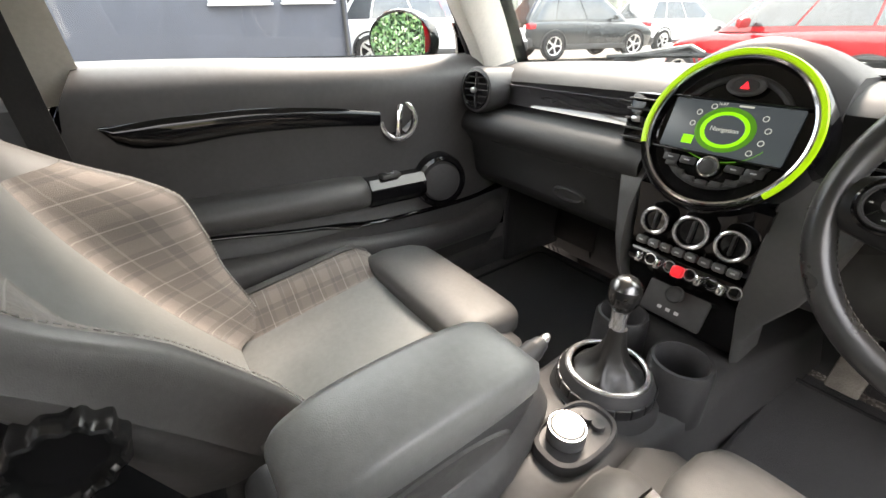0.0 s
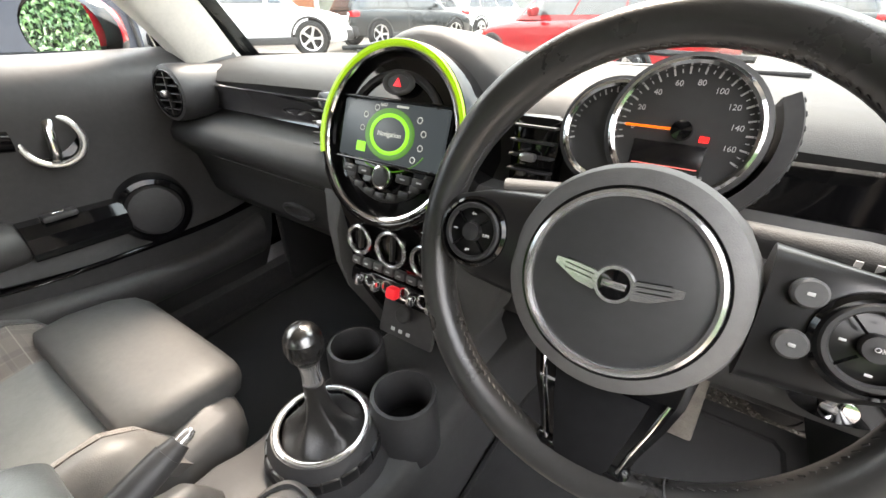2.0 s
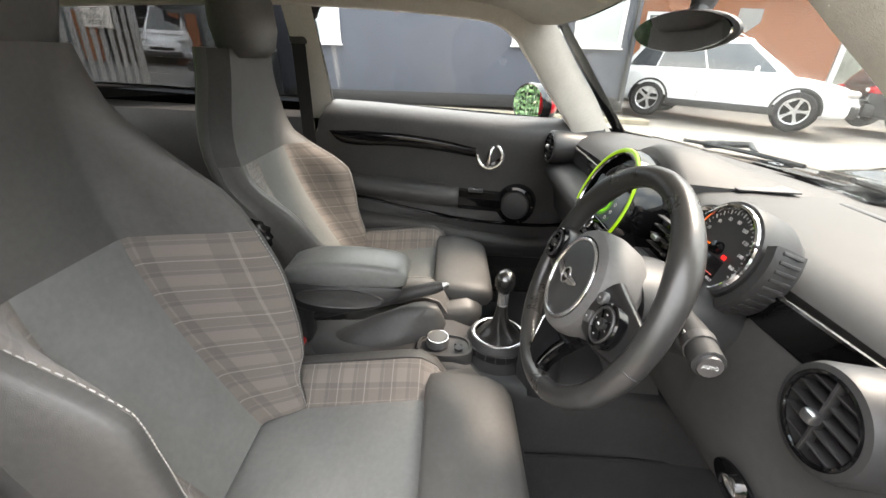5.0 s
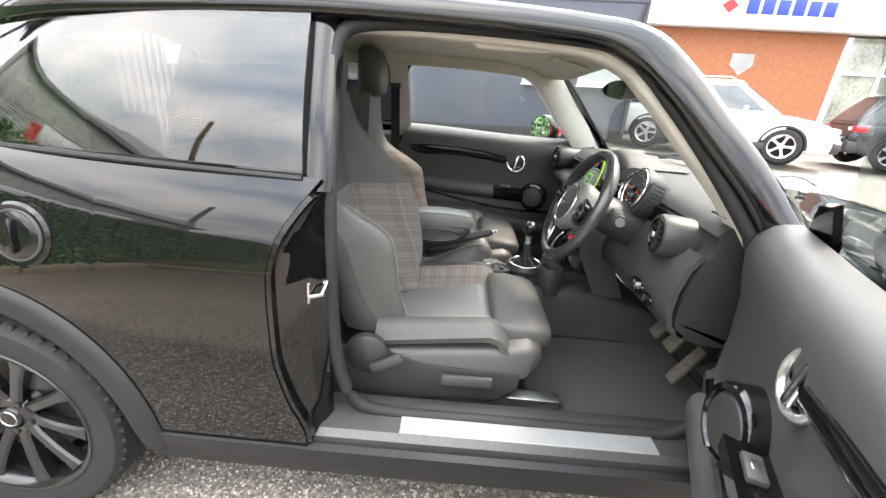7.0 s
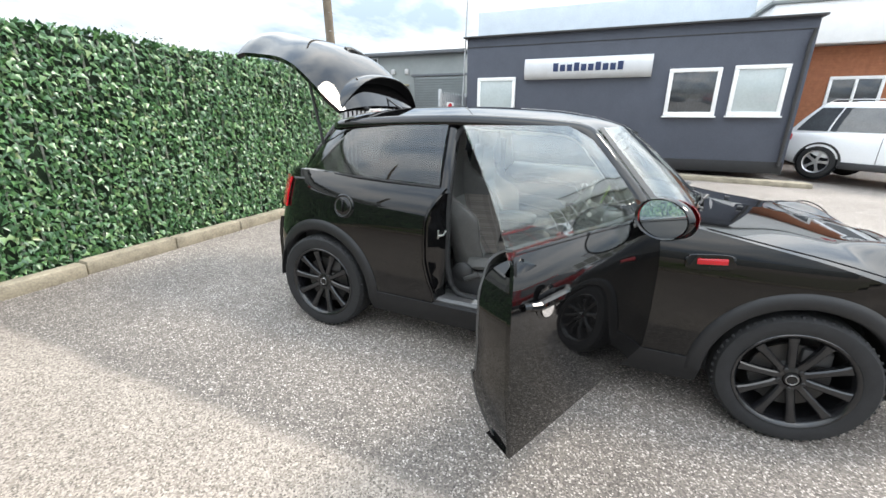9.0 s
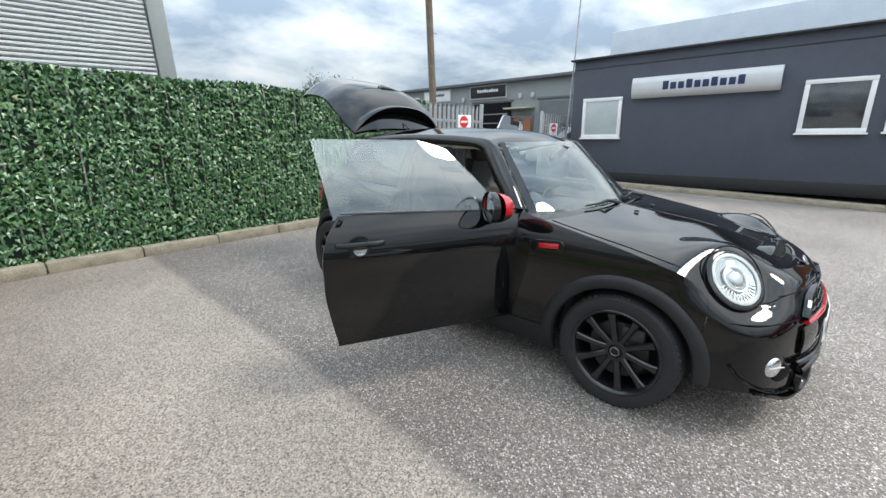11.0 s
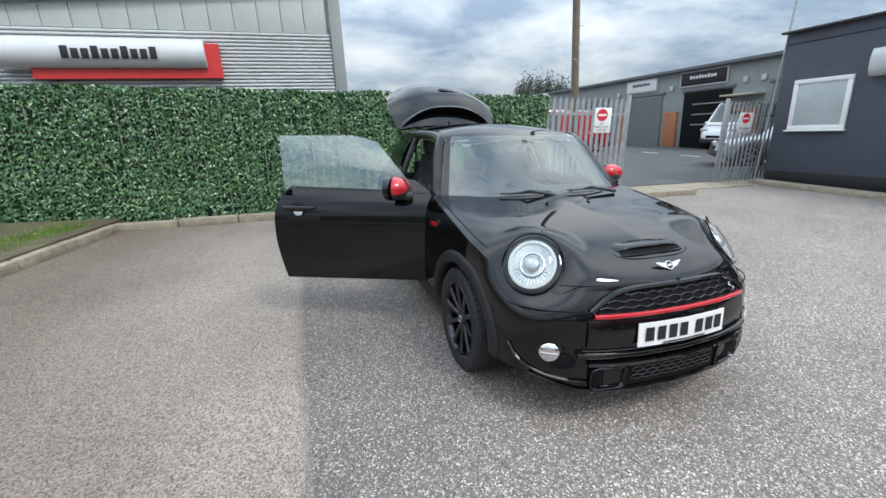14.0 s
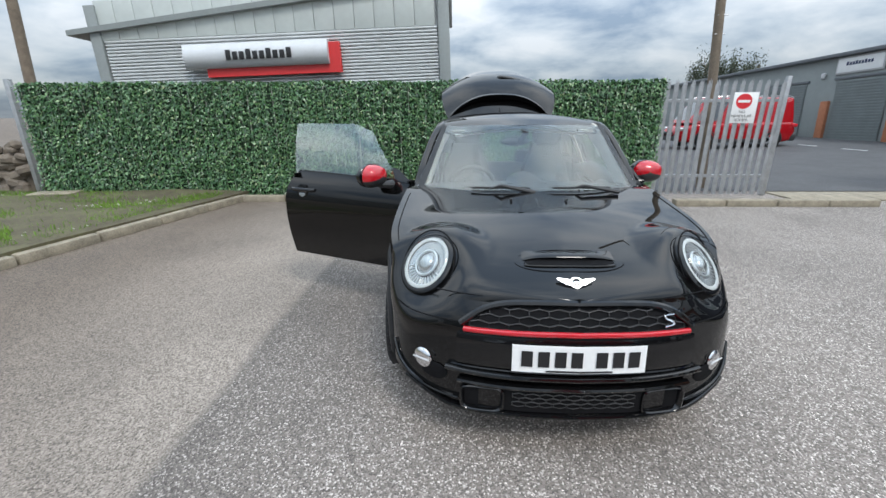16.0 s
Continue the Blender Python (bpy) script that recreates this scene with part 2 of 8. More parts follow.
def smooth_table(pts, x):
    """A soft interpolation through (x, y) points, by cosine-free monotone cubic."""
    xs, ys = np.array([p[0] for p in pts], float), np.array([p[1] for p in pts], float)
    d = np.diff(ys) / np.diff(xs)
    s = np.r_[d[0], np.where(d[:-1] * d[1:] > 0, 2 * d[:-1] * d[1:] / (d[:-1] + d[1:] + 1e-12), 0), d[-1]]
    x = min(max(x, xs[0]), xs[-1])
    i = min(int(np.searchsorted(xs, x, "right")) - 1, len(d) - 1)
    h = xs[i + 1] - xs[i]
    t = (x - xs[i]) / h
    return float((2 * t**3 - 3 * t**2 + 1) * ys[i] + (t**3 - 2 * t**2 + t) * h * s[i] + (-2 * t**3 + 3 * t**2) * ys[i + 1] + (t**3 - t**2) * h * s[i + 1])

# ---------------- ground ----------------
def asphalt_material():
    m = mat("tarmac", (0.10, 0.10, 0.10), 0.85)
    nt = m.node_tree
    b = nt.nodes["Principled BSDF"]
    pos = node(nt, "TexCoord")
    n1 = node(nt, "TexNoise", Scale=0.55, Detail=8.0, Roughness=0.62)
    n2 = node(nt, "TexVoronoi", Scale=145.0)
    n3 = node(nt, "TexNoise", Scale=320.0, Detail=2.0)
    for n in (n1, n2, n3):
        nt.links.new(pos.outputs["Object"], n.inputs["Vector"])
    sep = node(nt, "SeparateXYZ")
    nt.links.new(pos.outputs["Object"], sep.inputs[0])
    # newer, paler strip beyond the joint at x = 1.7
    wob = node(nt, "TexNoise", Scale=1.6, Detail=5.0)
    nt.links.new(pos.outputs["Object"], wob.inputs["Vector"])
    addw = node(nt, "Math")
    addw.operation = "MULTIPLY_ADD"
    addw.inputs[1].default_value = 0.14
    nt.links.new(wob.outputs["Fac"], addw.inputs[0])
    nt.links.new(sep.outputs["X"], addw.inputs[2])
    edge = node(nt, "MapRange")
    edge.inputs["From Min"].default_value, edge.inputs["From Max"].default_value = 1.77, 1.84
    nt.links.new(addw.outputs[0], edge.inputs["Value"])
    stone = node(nt, "ValToRGB")
    els = stone.color_ramp.elements
    els[0].position, els[0].color = 0.0, (0.052, 0.046, 0.041, 1)
    els[1].position, els[1].color = 1.0, (0.70, 0.65, 0.61, 1)
    e = els.new(0.70)
    e.color = (0.214, 0.190, 0.173, 1)
    nt.links.new(n2.outputs["Color"], stone.inputs["Fac"])
    patch = node(nt, "ValToRGB")
    patch.color_ramp.elements[0].position, patch.color_ramp.elements[0].color = 0.3, (0.92, 0.90, 0.875, 1)
    patch.color_ramp.elements[1].position, patch.color_ramp.elements[1].color = 0.7, (1.42, 1.39, 1.35, 1)
    nt.links.new(n1.outputs["Fac"], patch.inputs["Fac"])
    mul = node(nt, "MixRGB", Fac=1.0)
    mul.blend_type = "MULTIPLY"
    nt.links.new(stone.outputs["Color"], mul.inputs[1])
    nt.links.new(patch.outputs["Color"], mul.inputs[2])
    pale = node(nt, "MixRGB")
    pale.blend_type = "MIX"
    tone = node(nt, "MixRGB", Fac=1.0)
    tone.blend_type = "MULTIPLY"
    tone.inputs[2].default_value = (1.0, 1.0, 1.0, 1)
    fine = node(nt, "TexVoronoi", Scale=140.0)
    nt.links.new(pos.outputs["Object"], fine.inputs["Vector"])
    fines = node(nt, "ValToRGB")
    fines.color_ramp.elements[0].color, fines.color_ramp.elements[1].color = (0.046, 0.038, 0.032, 1), (0.34, 0.302, 0.268, 1)
    nt.links.new(fine.outputs["Color"], fines.inputs["Fac"])
    nt.links.new(fines.outputs["Color"], tone.inputs[1])
    # the paler strip grows browner away from the joint
    fade = node(nt, "MapRange")
    fade.inputs["From Min"].default_value, fade.inputs["From Max"].default_value = 1.9, 3.9
    fade.inputs["To Min"].default_value, fade.inputs["To Max"].default_value = 0.0, 1.0
    nt.links.new(addw.outputs[0], fade.inputs["Value"])
    brown = node(nt, "MixRGB")
    brown.inputs[1].default_value, brown.inputs[2].default_value = (1.10, 1.09, 1.08, 1), (0.62, 0.565, 0.51, 1)
    nt.links.new(fade.outputs[0], brown.inputs["Fac"])
    tint = node(nt, "MixRGB", Fac=1.0)
    tint.blend_type = "MULTIPLY"
    nt.links.new(patch.outputs["Color"], tint.inputs[1])
    nt.links.new(brown.outputs[0], tint.inputs[2])
    nt.links.new(tint.outputs[0], tone.inputs[2])
    nt.links.new(edge.outputs[0], pale.inputs["Fac"])
    # the tarmac darkens gradually up to the joint
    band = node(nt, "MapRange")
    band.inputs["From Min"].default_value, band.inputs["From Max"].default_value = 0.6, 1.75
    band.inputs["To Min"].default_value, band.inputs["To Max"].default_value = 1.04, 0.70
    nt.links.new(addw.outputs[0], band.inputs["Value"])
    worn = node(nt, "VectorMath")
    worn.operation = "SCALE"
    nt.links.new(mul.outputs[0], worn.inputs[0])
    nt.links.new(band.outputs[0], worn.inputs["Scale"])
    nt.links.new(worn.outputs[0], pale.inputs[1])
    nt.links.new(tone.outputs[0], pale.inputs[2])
    nt.links.new(pale.outputs[0], b.inputs["Base Color"])
    bp = node(nt, "Bump", Strength=0.7, Distance=0.004)
    nt.links.new(n2.outputs["Distance"], bp.inputs["Height"])
    nt.links.new(bp.outputs["Normal"], b.inputs["Normal"])
    return m


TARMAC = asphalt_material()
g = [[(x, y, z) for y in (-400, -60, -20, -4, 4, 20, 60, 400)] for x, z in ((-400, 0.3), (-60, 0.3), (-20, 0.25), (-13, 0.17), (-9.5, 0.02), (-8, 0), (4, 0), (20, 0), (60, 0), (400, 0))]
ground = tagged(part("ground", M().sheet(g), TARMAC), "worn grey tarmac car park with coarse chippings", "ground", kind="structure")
KERB = mat("concrete", (0.27, 0.235, 0.175), 0.9, var=0.36, scale=6, bump=0.5, bscale=160)
OFFICE = mat("slate_render", (0.066, 0.074, 0.096), 0.7, var=0.10, scale=2.5, bump=0.2, bscale=90)
CLAD = mat("pale_cladding", (0.58, 0.60, 0.60), 0.45, var=0.06, scale=3)
GREYC = mat("grey_cladding", (0.235, 0.255, 0.25), 0.55, var=0.08, scale=2)
BRICK = mat("red_brick", (0.36, 0.14, 0.07), 0.85, var=0.2, scale=9, bump=0.4, bscale=80)
GALV = mat("galvanised_steel", (0.40, 0.41, 0.42), 0.45, 0.6, var=0.2, scale=9)
LEAF = mat("ivy_leaf", (0.035, 0.085, 0.03), 0.45, var=0.3, scale=3)
# near-black that paints the shade inside gaps, recesses and openings
DARK = mat("shade_black", (0.007, 0.007, 0.008), 0.85, var=0.3, spec=0.15)
TIMBER = mat("pole_wood", (0.17, 0.135, 0.10), 0.85, var=0.3, scale=5, bump=0.4, bscale=60)

# ---------------- the black hatchback: x to its right, y ahead ----------------
OUTLINE = smooth_curve([(0, -1.83), (0.35, -1.815), (0.60, -1.755), (0.745, -1.61), (0.81, -1.38), (0.845, -1.0), (0.858, -0.47), (0.86, 0.2), (0.858, 0.78), (0.85, 1.1), (0.835, 1.38), (0.798, 1.63), (0.702, 1.815), (0.50, 1.935), (0.26, 1.995), (0, 2.012)], 10)
OX, OY = [p[0] for p in OUTLINE], [p[1] for p in OUTLINE]
BELT = [(-1.83, 0.985), (-1.4, 1.005), (-0.9, 0.995), (-0.3, 0.983), (0.3, 0.965), (0.65, 0.945), (0.85, 0.915), (1.05, 0.88), (1.25, 0.842), (1.45, 0.788), (1.65, 0.712), (1.85, 0.682), (2.012, 0.678)]
SIDE_IN = [(0.16, 0.085), (0.26, 0.03), (0.36, 0.006), (0.5, 0.0), (0.70, 0.003), (0.80, 0.012), (0.86, 0.024), (0.91, 0.043), (0.95, 0.064), (0.985, 0.088), (1.01, 0.108)]
FRONT_IN = [(0.14, 0.05), (0.20, 0.0), (0.30, 0.0), (0.42, 0.004), (0.52, 0.010), (0.60, 0.028), (0.70, 0.075)]
REAR_IN = [(0.2, 0.06), (0.3, 0.0), (0.5, 0.0), (0.7, 0.03), (1.0, 0.11)]
WHEEL_Y, WHEEL_R, ARCH_R = (1.2475, -1.2475), 0.308, 0.352


def ease(a, b, x):
    t = min(max((x - a) / (b - a), 0), 1)
    return t * t * (3 - 2 * t)


def skin(x, y, z, out=0.0):
    """The body's side at the plan point (x, y) of the outline, height z."""
    k = min(max(int(np.searchsorted(OY, y)), 1), len(OY) - 1)
    tx, ty = OX[k] - OX[k - 1], OY[k] - OY[k - 1]
    q = math.hypot(tx, ty)
    nx, ny = ty / q, -tx / q
    wf, wr = ease(1.3, 1.85, y), ease(-1.35, -1.75, y)
    d = (smooth_table(SIDE_IN, z) * (1 - wf - wr) + smooth_table(FRONT_IN, z) * wf + smooth_table(REAR_IN, z) * wr) - out
    return (x - nx * d, y - ny * d, z)


def side(y, z, out=0.0, sx=1):
    p = skin(float(np.interp(y, OY, OX)), y, z, out)
    return (sx * p[0], p[1], p[2])


def front(x, z, out=0.0):
    """The nose at a width x, height z."""
    half = len(OX) // 2
    xs, ys = OX[half:][::-1], OY[half:][::-1]
    p = skin(abs(x), float(np.interp(abs(x), xs, ys)), z, out)
    return (math.copysign(p[0], x), p[1], p[2])


def belt(y):
    return smooth_table(BELT, y)


def arch_low(y, low):
    for w in WHEEL_Y:
        if abs(y - w) < ARCH_R:
            return max(low, 0.305 + math.sqrt(ARCH_R**2 - (y - w) ** 2))
    return low


def spread(a, b, n):
    """Steps from a to b, finer near the wheel arches' ends."""
    ys = set(np.linspace(a, b, n))
    for w in WHEEL_Y:
        for k in range(25):
            y = w - ARCH_R * math.cos(math.pi * k / 24)
            if a < y < b:
                ys.add(y)
    return sorted(ys)


car = thing("car", "glossy black three-door hatchback with an open driver's door and raised tailgate", "car")


QEDGE = [(0.30, -0.462), (0.36, -0.464), (0.48, -0.505), (0.60, -0.530), (0.78, -0.533), (0.86, -0.515), (0.92, -0.480), (0.985, -0.430)]


def recess(m, c, n, R, blend, depth=0.006):
    """Leads the gathered skin smoothly to the plane behind a round lamp set in it."""
    out = []
    for p in m.v:
        d = Vector(p) - c
        h = d.dot(n)
        r = (d - n * h).length
        if abs(h) < 0.2:
            p = tuple(Vector(p) + n * ((-depth - h) * ease(R + blend, R, r) * ease(-0.20, -0.12, h)))
        out.append(p)
    m.v = out
    return m


LAMPS = [(Vector((0.614 * sx, 1.658, 0.752)), Vector((0.50 * sx, 0.60, 0.62)).normalized(), 0.146, 0.15) for sx in (1, -1)]


def sunk(m):
    for lamp in LAMPS:
        recess(m, *lamp)
    return m


def body_panel(name, ys, low, sx, label=""):
    g = []
    for y in ys:
        zl = arch_low(y, low)
        zt = belt(y)
        row = []
        for j in range(25):
            z = zl + (zt - zl) * j / 24
            yy = y
            if y > -0.9 and y < 0:  # curved leading edge of the rear quarter
                yy = y + (smooth_table(QEDGE, z) + 0.475) * ease(-0.9, -0.475, y)
            row.append(side(yy, z, 0, sx))
        g.append(row)
    return part(name, sunk(M().sheet(g, -0.018 * sx)), PAINT, car, label)


for sx in (1, -1):
    body_panel("rear_quarter", spread(-1.72, -0.475, 30), 0.30, sx)
    body_panel("front_wing", spread(0.625, 1.60, 28), 0.30, sx)

# nose: the front bumper skin
def low_edge(x):
    return 0.198 + 0.075 * ease(0.48, 0.74, abs(x))


half = len(OX) // 2
fr = [(x, y) for x, y in zip(OX, OY) if y > 1.60]
fr = [(float(np.interp(1.602, OY, OX)), 1.602)] + fr
pts = fr + [(-x, y) for x, y in fr[-2::-1]]
g = []
for x, y in pts:
    zl = max(low_edge(x), arch_low(y, 0.17))
    row = []
    for j in range(27):
        p = skin(abs(x), y, zl + (belt(y) - zl) * j / 26)
        row.append((math.copysign(p[0], x), p[1], p[2]))
    g.append(row)

front_bumper = part("front_bumper", sunk(M().sheet(g, -0.012)), PAINT, car)
# tail: rear bumper under the open boot
rr = [(x, y) for x, y in zip(OX, OY) if y < -1.72] + [(float(np.interp(-1.722, OY, OX)), -1.722)]
pts = [(-x, y) for x, y in rr[::-1]] + rr[1:]
g = []
for x, y in pts:
    row = []
    for j in range(12):
        p = skin(abs(x), y, 0.22 + 0.43 * j / 11)
        row.append((math.copysign(p[0], x), p[1], p[2]))
    g.append(row)
part("rear_bumper", M().sheet(g, -0.02), PAINT, car)

# bonnet: from the wing line up to a crowned middle
SPINE = [(0.90, 0.950), (1.1, 0.925), (1.35, 0.897), (1.6, 0.851), (1.75, 0.809), (1.85, 0.770), (1.92, 0.728), (1.955, 0.700)]


def bonnet_point(y, v, sx, lift=0.0):
    x0, y0, z0 = side(y, belt(y))
    k = (y - 0.64) / (2.012 - 0.64)
    ys = 0.90 + (1.955 - 0.90) * (max(k, 0) ** 0.9)
    zc = smooth_table(SPINE, ys)
    e = 1 - (1 - v) ** (2.1 + 4.2 * ease(0.85, 1.55, y))
    return (sx * x0 * (1 - v), y0 + (ys - y0) * v, z0 + (zc - z0) * e + lift)


g = []
for y in list(np.linspace(0.64, 1.9, 60)) + list(np.linspace(1.92, 2.012, 10)):
    row = [bonnet_point(y, v, 1) for v in np.linspace(0, 1, 33)]
    g.append(row + [(-p[0], p[1], p[2]) for p in row[-2::-1]])
bonnet = part("bonnet", sunk(M().sheet(g, -0.012)), PAINT, car)

# upper body
RAIL = smooth_curve([(0.768, 0.600, 0.905), (0.750, 0.560, 0.945), (0.722, 0.487, 1.040), (0.690, 0.400, 1.134), (0.652, 0.315, 1.228), (0.612, 0.225, 1.300), (0.598, 0.05, 1.330), (0.604, -0.45, 1.338), (0.590, -0.95, 1.312), (0.568, -1.13, 1.297), (0.515, -1.27, 1.285), (0.42, -1.38, 1.272)], 6)


def rail(sx, w, h, inset, lift, pts=RAIL, swell=0.0):
    rings = []
    P = [Vector((p[0] * sx, p[1], p[2])) for p in pts]
    for i, p in enumerate(P):
        d = (P[min(i + 1, len(P) - 1)] - P[max(i - 1, 0)]).normalized()
        o = Vector((sx, 0, 0)) - d * (d.x * sx)
        o.normalize()
        u = d.cross(o) * (1 if sx > 0 else -1)
        if u.z < 0:
            u = -u
        c = p - o * inset + u * lift
        tall = h * (1 + swell * ease(0.12, 0.26, p.y))
        rings.append([c + o * (w * cx) + u * (tall * cz) for cx, cz in ((-.5, -.42), (-.42, -.5), (.3, -.5), (.44, -.44), (.5, -.3), (.48, -.08), (.40, .16), (.26, .35), (.05, .47), (-.3, .5), (-.5, .3))])
    return M().loft(rings)


for sx in (1, -1):
    part("pillar_rail", rail(sx, 0.075, 0.062, 0.01, 0.0, swell=0.45), PAINT, car, sharp=50)
    part("pillar_lining", rail(sx, 0.06, 0.080 if sx < 0 else 0.062, 0.056, -0.020, swell=0.5 if sx < 0 else 0.35), HEADLIN, car, "cream fabric pillar lining", sharp=50)
    bp = smooth_curve([(0.772, -0.448, 0.96), (0.715, -0.455, 1.11), (0.61, -0.465, 1.325)], 6)
    part("centre_pillar", rail(sx, 0.05, 0.075, 0.03, 0.0, bp), PIANO, car, sharp=50)
    if sx < 0:
        part("pillar_lining", rail(sx, 0.02, 0.09, 0.068, 0.0, bp), HEADLIN, car, "cream fabric pillar lining", sharp=50)
    cp = smooth_curve([(0.515, -1.555, 0.97), (0.50, -1.50, 1.07), (0.465, -1.43, 1.17), (0.425, -1.365, 1.275)], 6)
    part("rear_pillar", rail(sx, 0.10, 0.09, 0.02, 0.0, cp), PIANO, car, sharp=50)

ROOF = [(0.43, 1.322), (0.25, 1.370), (0.0, 1.402), (-0.4, 1.412), (-0.8, 1.402), (-1.2, 1.368), (-1.5, 1.325)]


def roof_point(y, v, drop=0.0):
    """v from -1 to 1 across."""
    zc = smooth_table(ROOF[::-1], y) + 0.012
    at = y - 0.17 * ease(-0.1, 0.43, y) * v * v
    rx = float(np.interp(-at, [-p[1] for p in RAIL], [p[0] for p in RAIL])) - 0.010
    rz = float(np.interp(-at, [-p[1] for p in RAIL], [p[2] for p in RAIL])) + 0.022
    return (rx * v, at, rz + (zc - rz) * (1 - abs(v) ** 2.1) - drop)


g = [[roof_point(y, v) for v in np.linspace(-1, 1, 25)] for y in np.linspace(0.43, -1.38, 36)]
part("roof", M().sheet(g, -0.015), PAINT, car)
g = [[roof_point(y, v, 0.052) for v in np.linspace(-0.93, 0.93, 15)] for y in np.linspace(0.38, -1.36, 20)]
part("headlining", M().sheet(g, 0.006), HEADLIN, car, "cream fabric headlining")


def windscreen_point(u, v):
    """u across from -1 to 1, v from the scuttle up; the edges run along the pillars."""
    mid = Vector((0, 0.880, 0.940)).lerp(Vector(roof_point(0.43, 0)) - Vector((0, 0, 0.004)), v)
    mid += Vector((0, 0.75, 0.65)) * (0.05 * v * (1 - v))
    edge = Vector((0.745, 0.660, 0.915)).lerp(Vector((0.578, 0.292, 1.322)), v)
    k = abs(u) ** 2.2
    return Vector((edge.x * u, mid.y + (edge.y - mid.y) * k, mid.z + (edge.z - mid.z) * k))


windscreen = part("windscreen", M().sheet([[windscreen_point(u, v) for u in np.linspace(-1, 1, 21)] for v in np.linspace(0, 1, 9)], 0.005), SCREENG, car, "clear windscreen")
windscreen.visible_shadow = False
# quarter glass wrapping round the rear corner, on a painted shoulder
QLOW = smooth_curve([(0.770, -0.470), (0.766, -0.80), (0.748, -1.05), (0.712, -1.25), (0.652, -1.42), (0.575, -1.53), (0.500, -1.575)], 4)
QTOP = smooth_curve([(0.626, -0.485), (0.618, -0.74), (0.602, -0.93), (0.580, -1.08), (0.540, -1.20), (0.480, -1.30), (0.415, -1.365)], 4)
for sx in (1, -1):
    g, sh_ = [], []
    for i, (lo, hi) in enumerate(zip(QLOW, QTOP)):
        t = i / (len(QLOW) - 1)
        zl = 0.984 + 0.018 * math.sin(math.pi * t) - 0.008 * t
        b, tp = Vector((sx * lo[0], lo[1], zl)), Vector((sx * hi[0], hi[1], 1.314 - 0.034 * t))
        o = Vector((sx * (0.018 - 0.008 * t), -0.012 * t, 0))
        g.append([b.lerp(tp, j / 6) + o * math.sin(math.pi * j / 6) for j in range(7)])
        ys = -0.470 - (1.715 - 0.470) * t
        e = Vector(side(ys, belt(ys), 0, sx))
        sh_.append([e.lerp(b, k / 5) + Vector((0, 0, 0.012 * math.sin(math.pi * k / 5))) for k in range(6)])
    part("shoulder", M().sheet(sh_, 0.0), PAINT, car)
    part("glass_seal", M().tube([r[0] for r in g], 0.007, 6), RUBBER, car)
    q = part("quarter_glass", M().sheet(g, 0.004), TINT, car, "dark tinted rear quarter glass")
    q.visible_shadow = False

# floor pan, sills, bulkheads
LABELM = mat("label_print", (0.34, 0.34, 0.34), 0.5, var=0.3, scale=150)
SILLM = mat("sill_black", (0.055, 0.055, 0.056), 0.33, var=0.2, scale=9)
m = M().box((0, -0.05, 0.245), (1.50, 1.75, 0.04), 0.01)
floor_pan = part("floor_pan", m, CARPET, car, "black carpeted car floor")
for sx in (1, -1):
    part("sill", M().loft([[(sx * px, y, pz) for px, pz in ((0.70, 0.24), (0.70, 0.335), (0.72, 0.352), (0.806, 0.352), (0.822, 0.338), (0.824, 0.31), (0.80, 0.29), (0.78, 0.20), (0.76, 0.18), (0.74, 0.18))] for y in (-0.50, -0.3, 0.2, 0.6, 0.80)]), SILLM, car)
    part("side_skirt", M().sheet([[side(y, z, 0.008, sx) for z in (0.175, 0.20, 0.25, 0.30, 0.325)] for y in np.linspace(-0.90, 0.90, 12)], -0.02 * sx), OUTPLAST, car, "matt black side skirt")
part("bulkhead", M().box((0, 0.93, 0.55), (1.48, 0.04, 0.66), 0.01), CARPET, car)
part("boot_floor", M().box((0, -1.33, 0.46), (1.12, 0.9, 0.04), 0.01), CARPET, car)
for sx in (1, -1):
    for w in WHEEL_Y:
        arc = [[(sx * x, w + 0.362 * math.cos(a), 0.305 + 0.362 * math.sin(a)) for x in (0.50, 0.80)] for a in np.linspace(-0.05, math.pi + 0.05, 25)]
        part("wheel_housing", M().sheet(arc, 0.004), RUBBER, car)
        part("housing_wall", M().lathe([(0.36, 0.0), (0.0, 0.0)], 24, Matrix.Translation((sx * 0.52, w, 0.36)) @ pose(0, 0, 0, 0, 90, 0)), RUBBER, car)

# wheel-arch trims
for sx in (1, -1):
    for w, a0, a1 in ((WHEEL_Y[0], -4, 186), (WHEEL_Y[1], -8, 187)):
        g = []
        for k in range(41):
            a = radians(a0 + (a1 - a0) * k / 40)
            row = []
            for r, o in ((0.345, -0.03), (0.347, 0.006), (0.356, 0.014), (0.390, 0.014), (0.412, 0.008), (0.417, -0.004)):
                y, z = w + r * math.cos(a), 0.305 + r * math.sin(a)
                row.append(side(min(max(y, -1.80), 1.80), max(z, 0.16), o, sx))
            g.append(row)
        part("arch_trim", M().sheet(g, 0), OUTPLAST, car, "matt black plastic wheel-arch trim", sharp=60)


DISCM = mat("worn_disc", (0.06, 0.058, 0.056), 0.45, 0.6, var=0.2, scale=20)
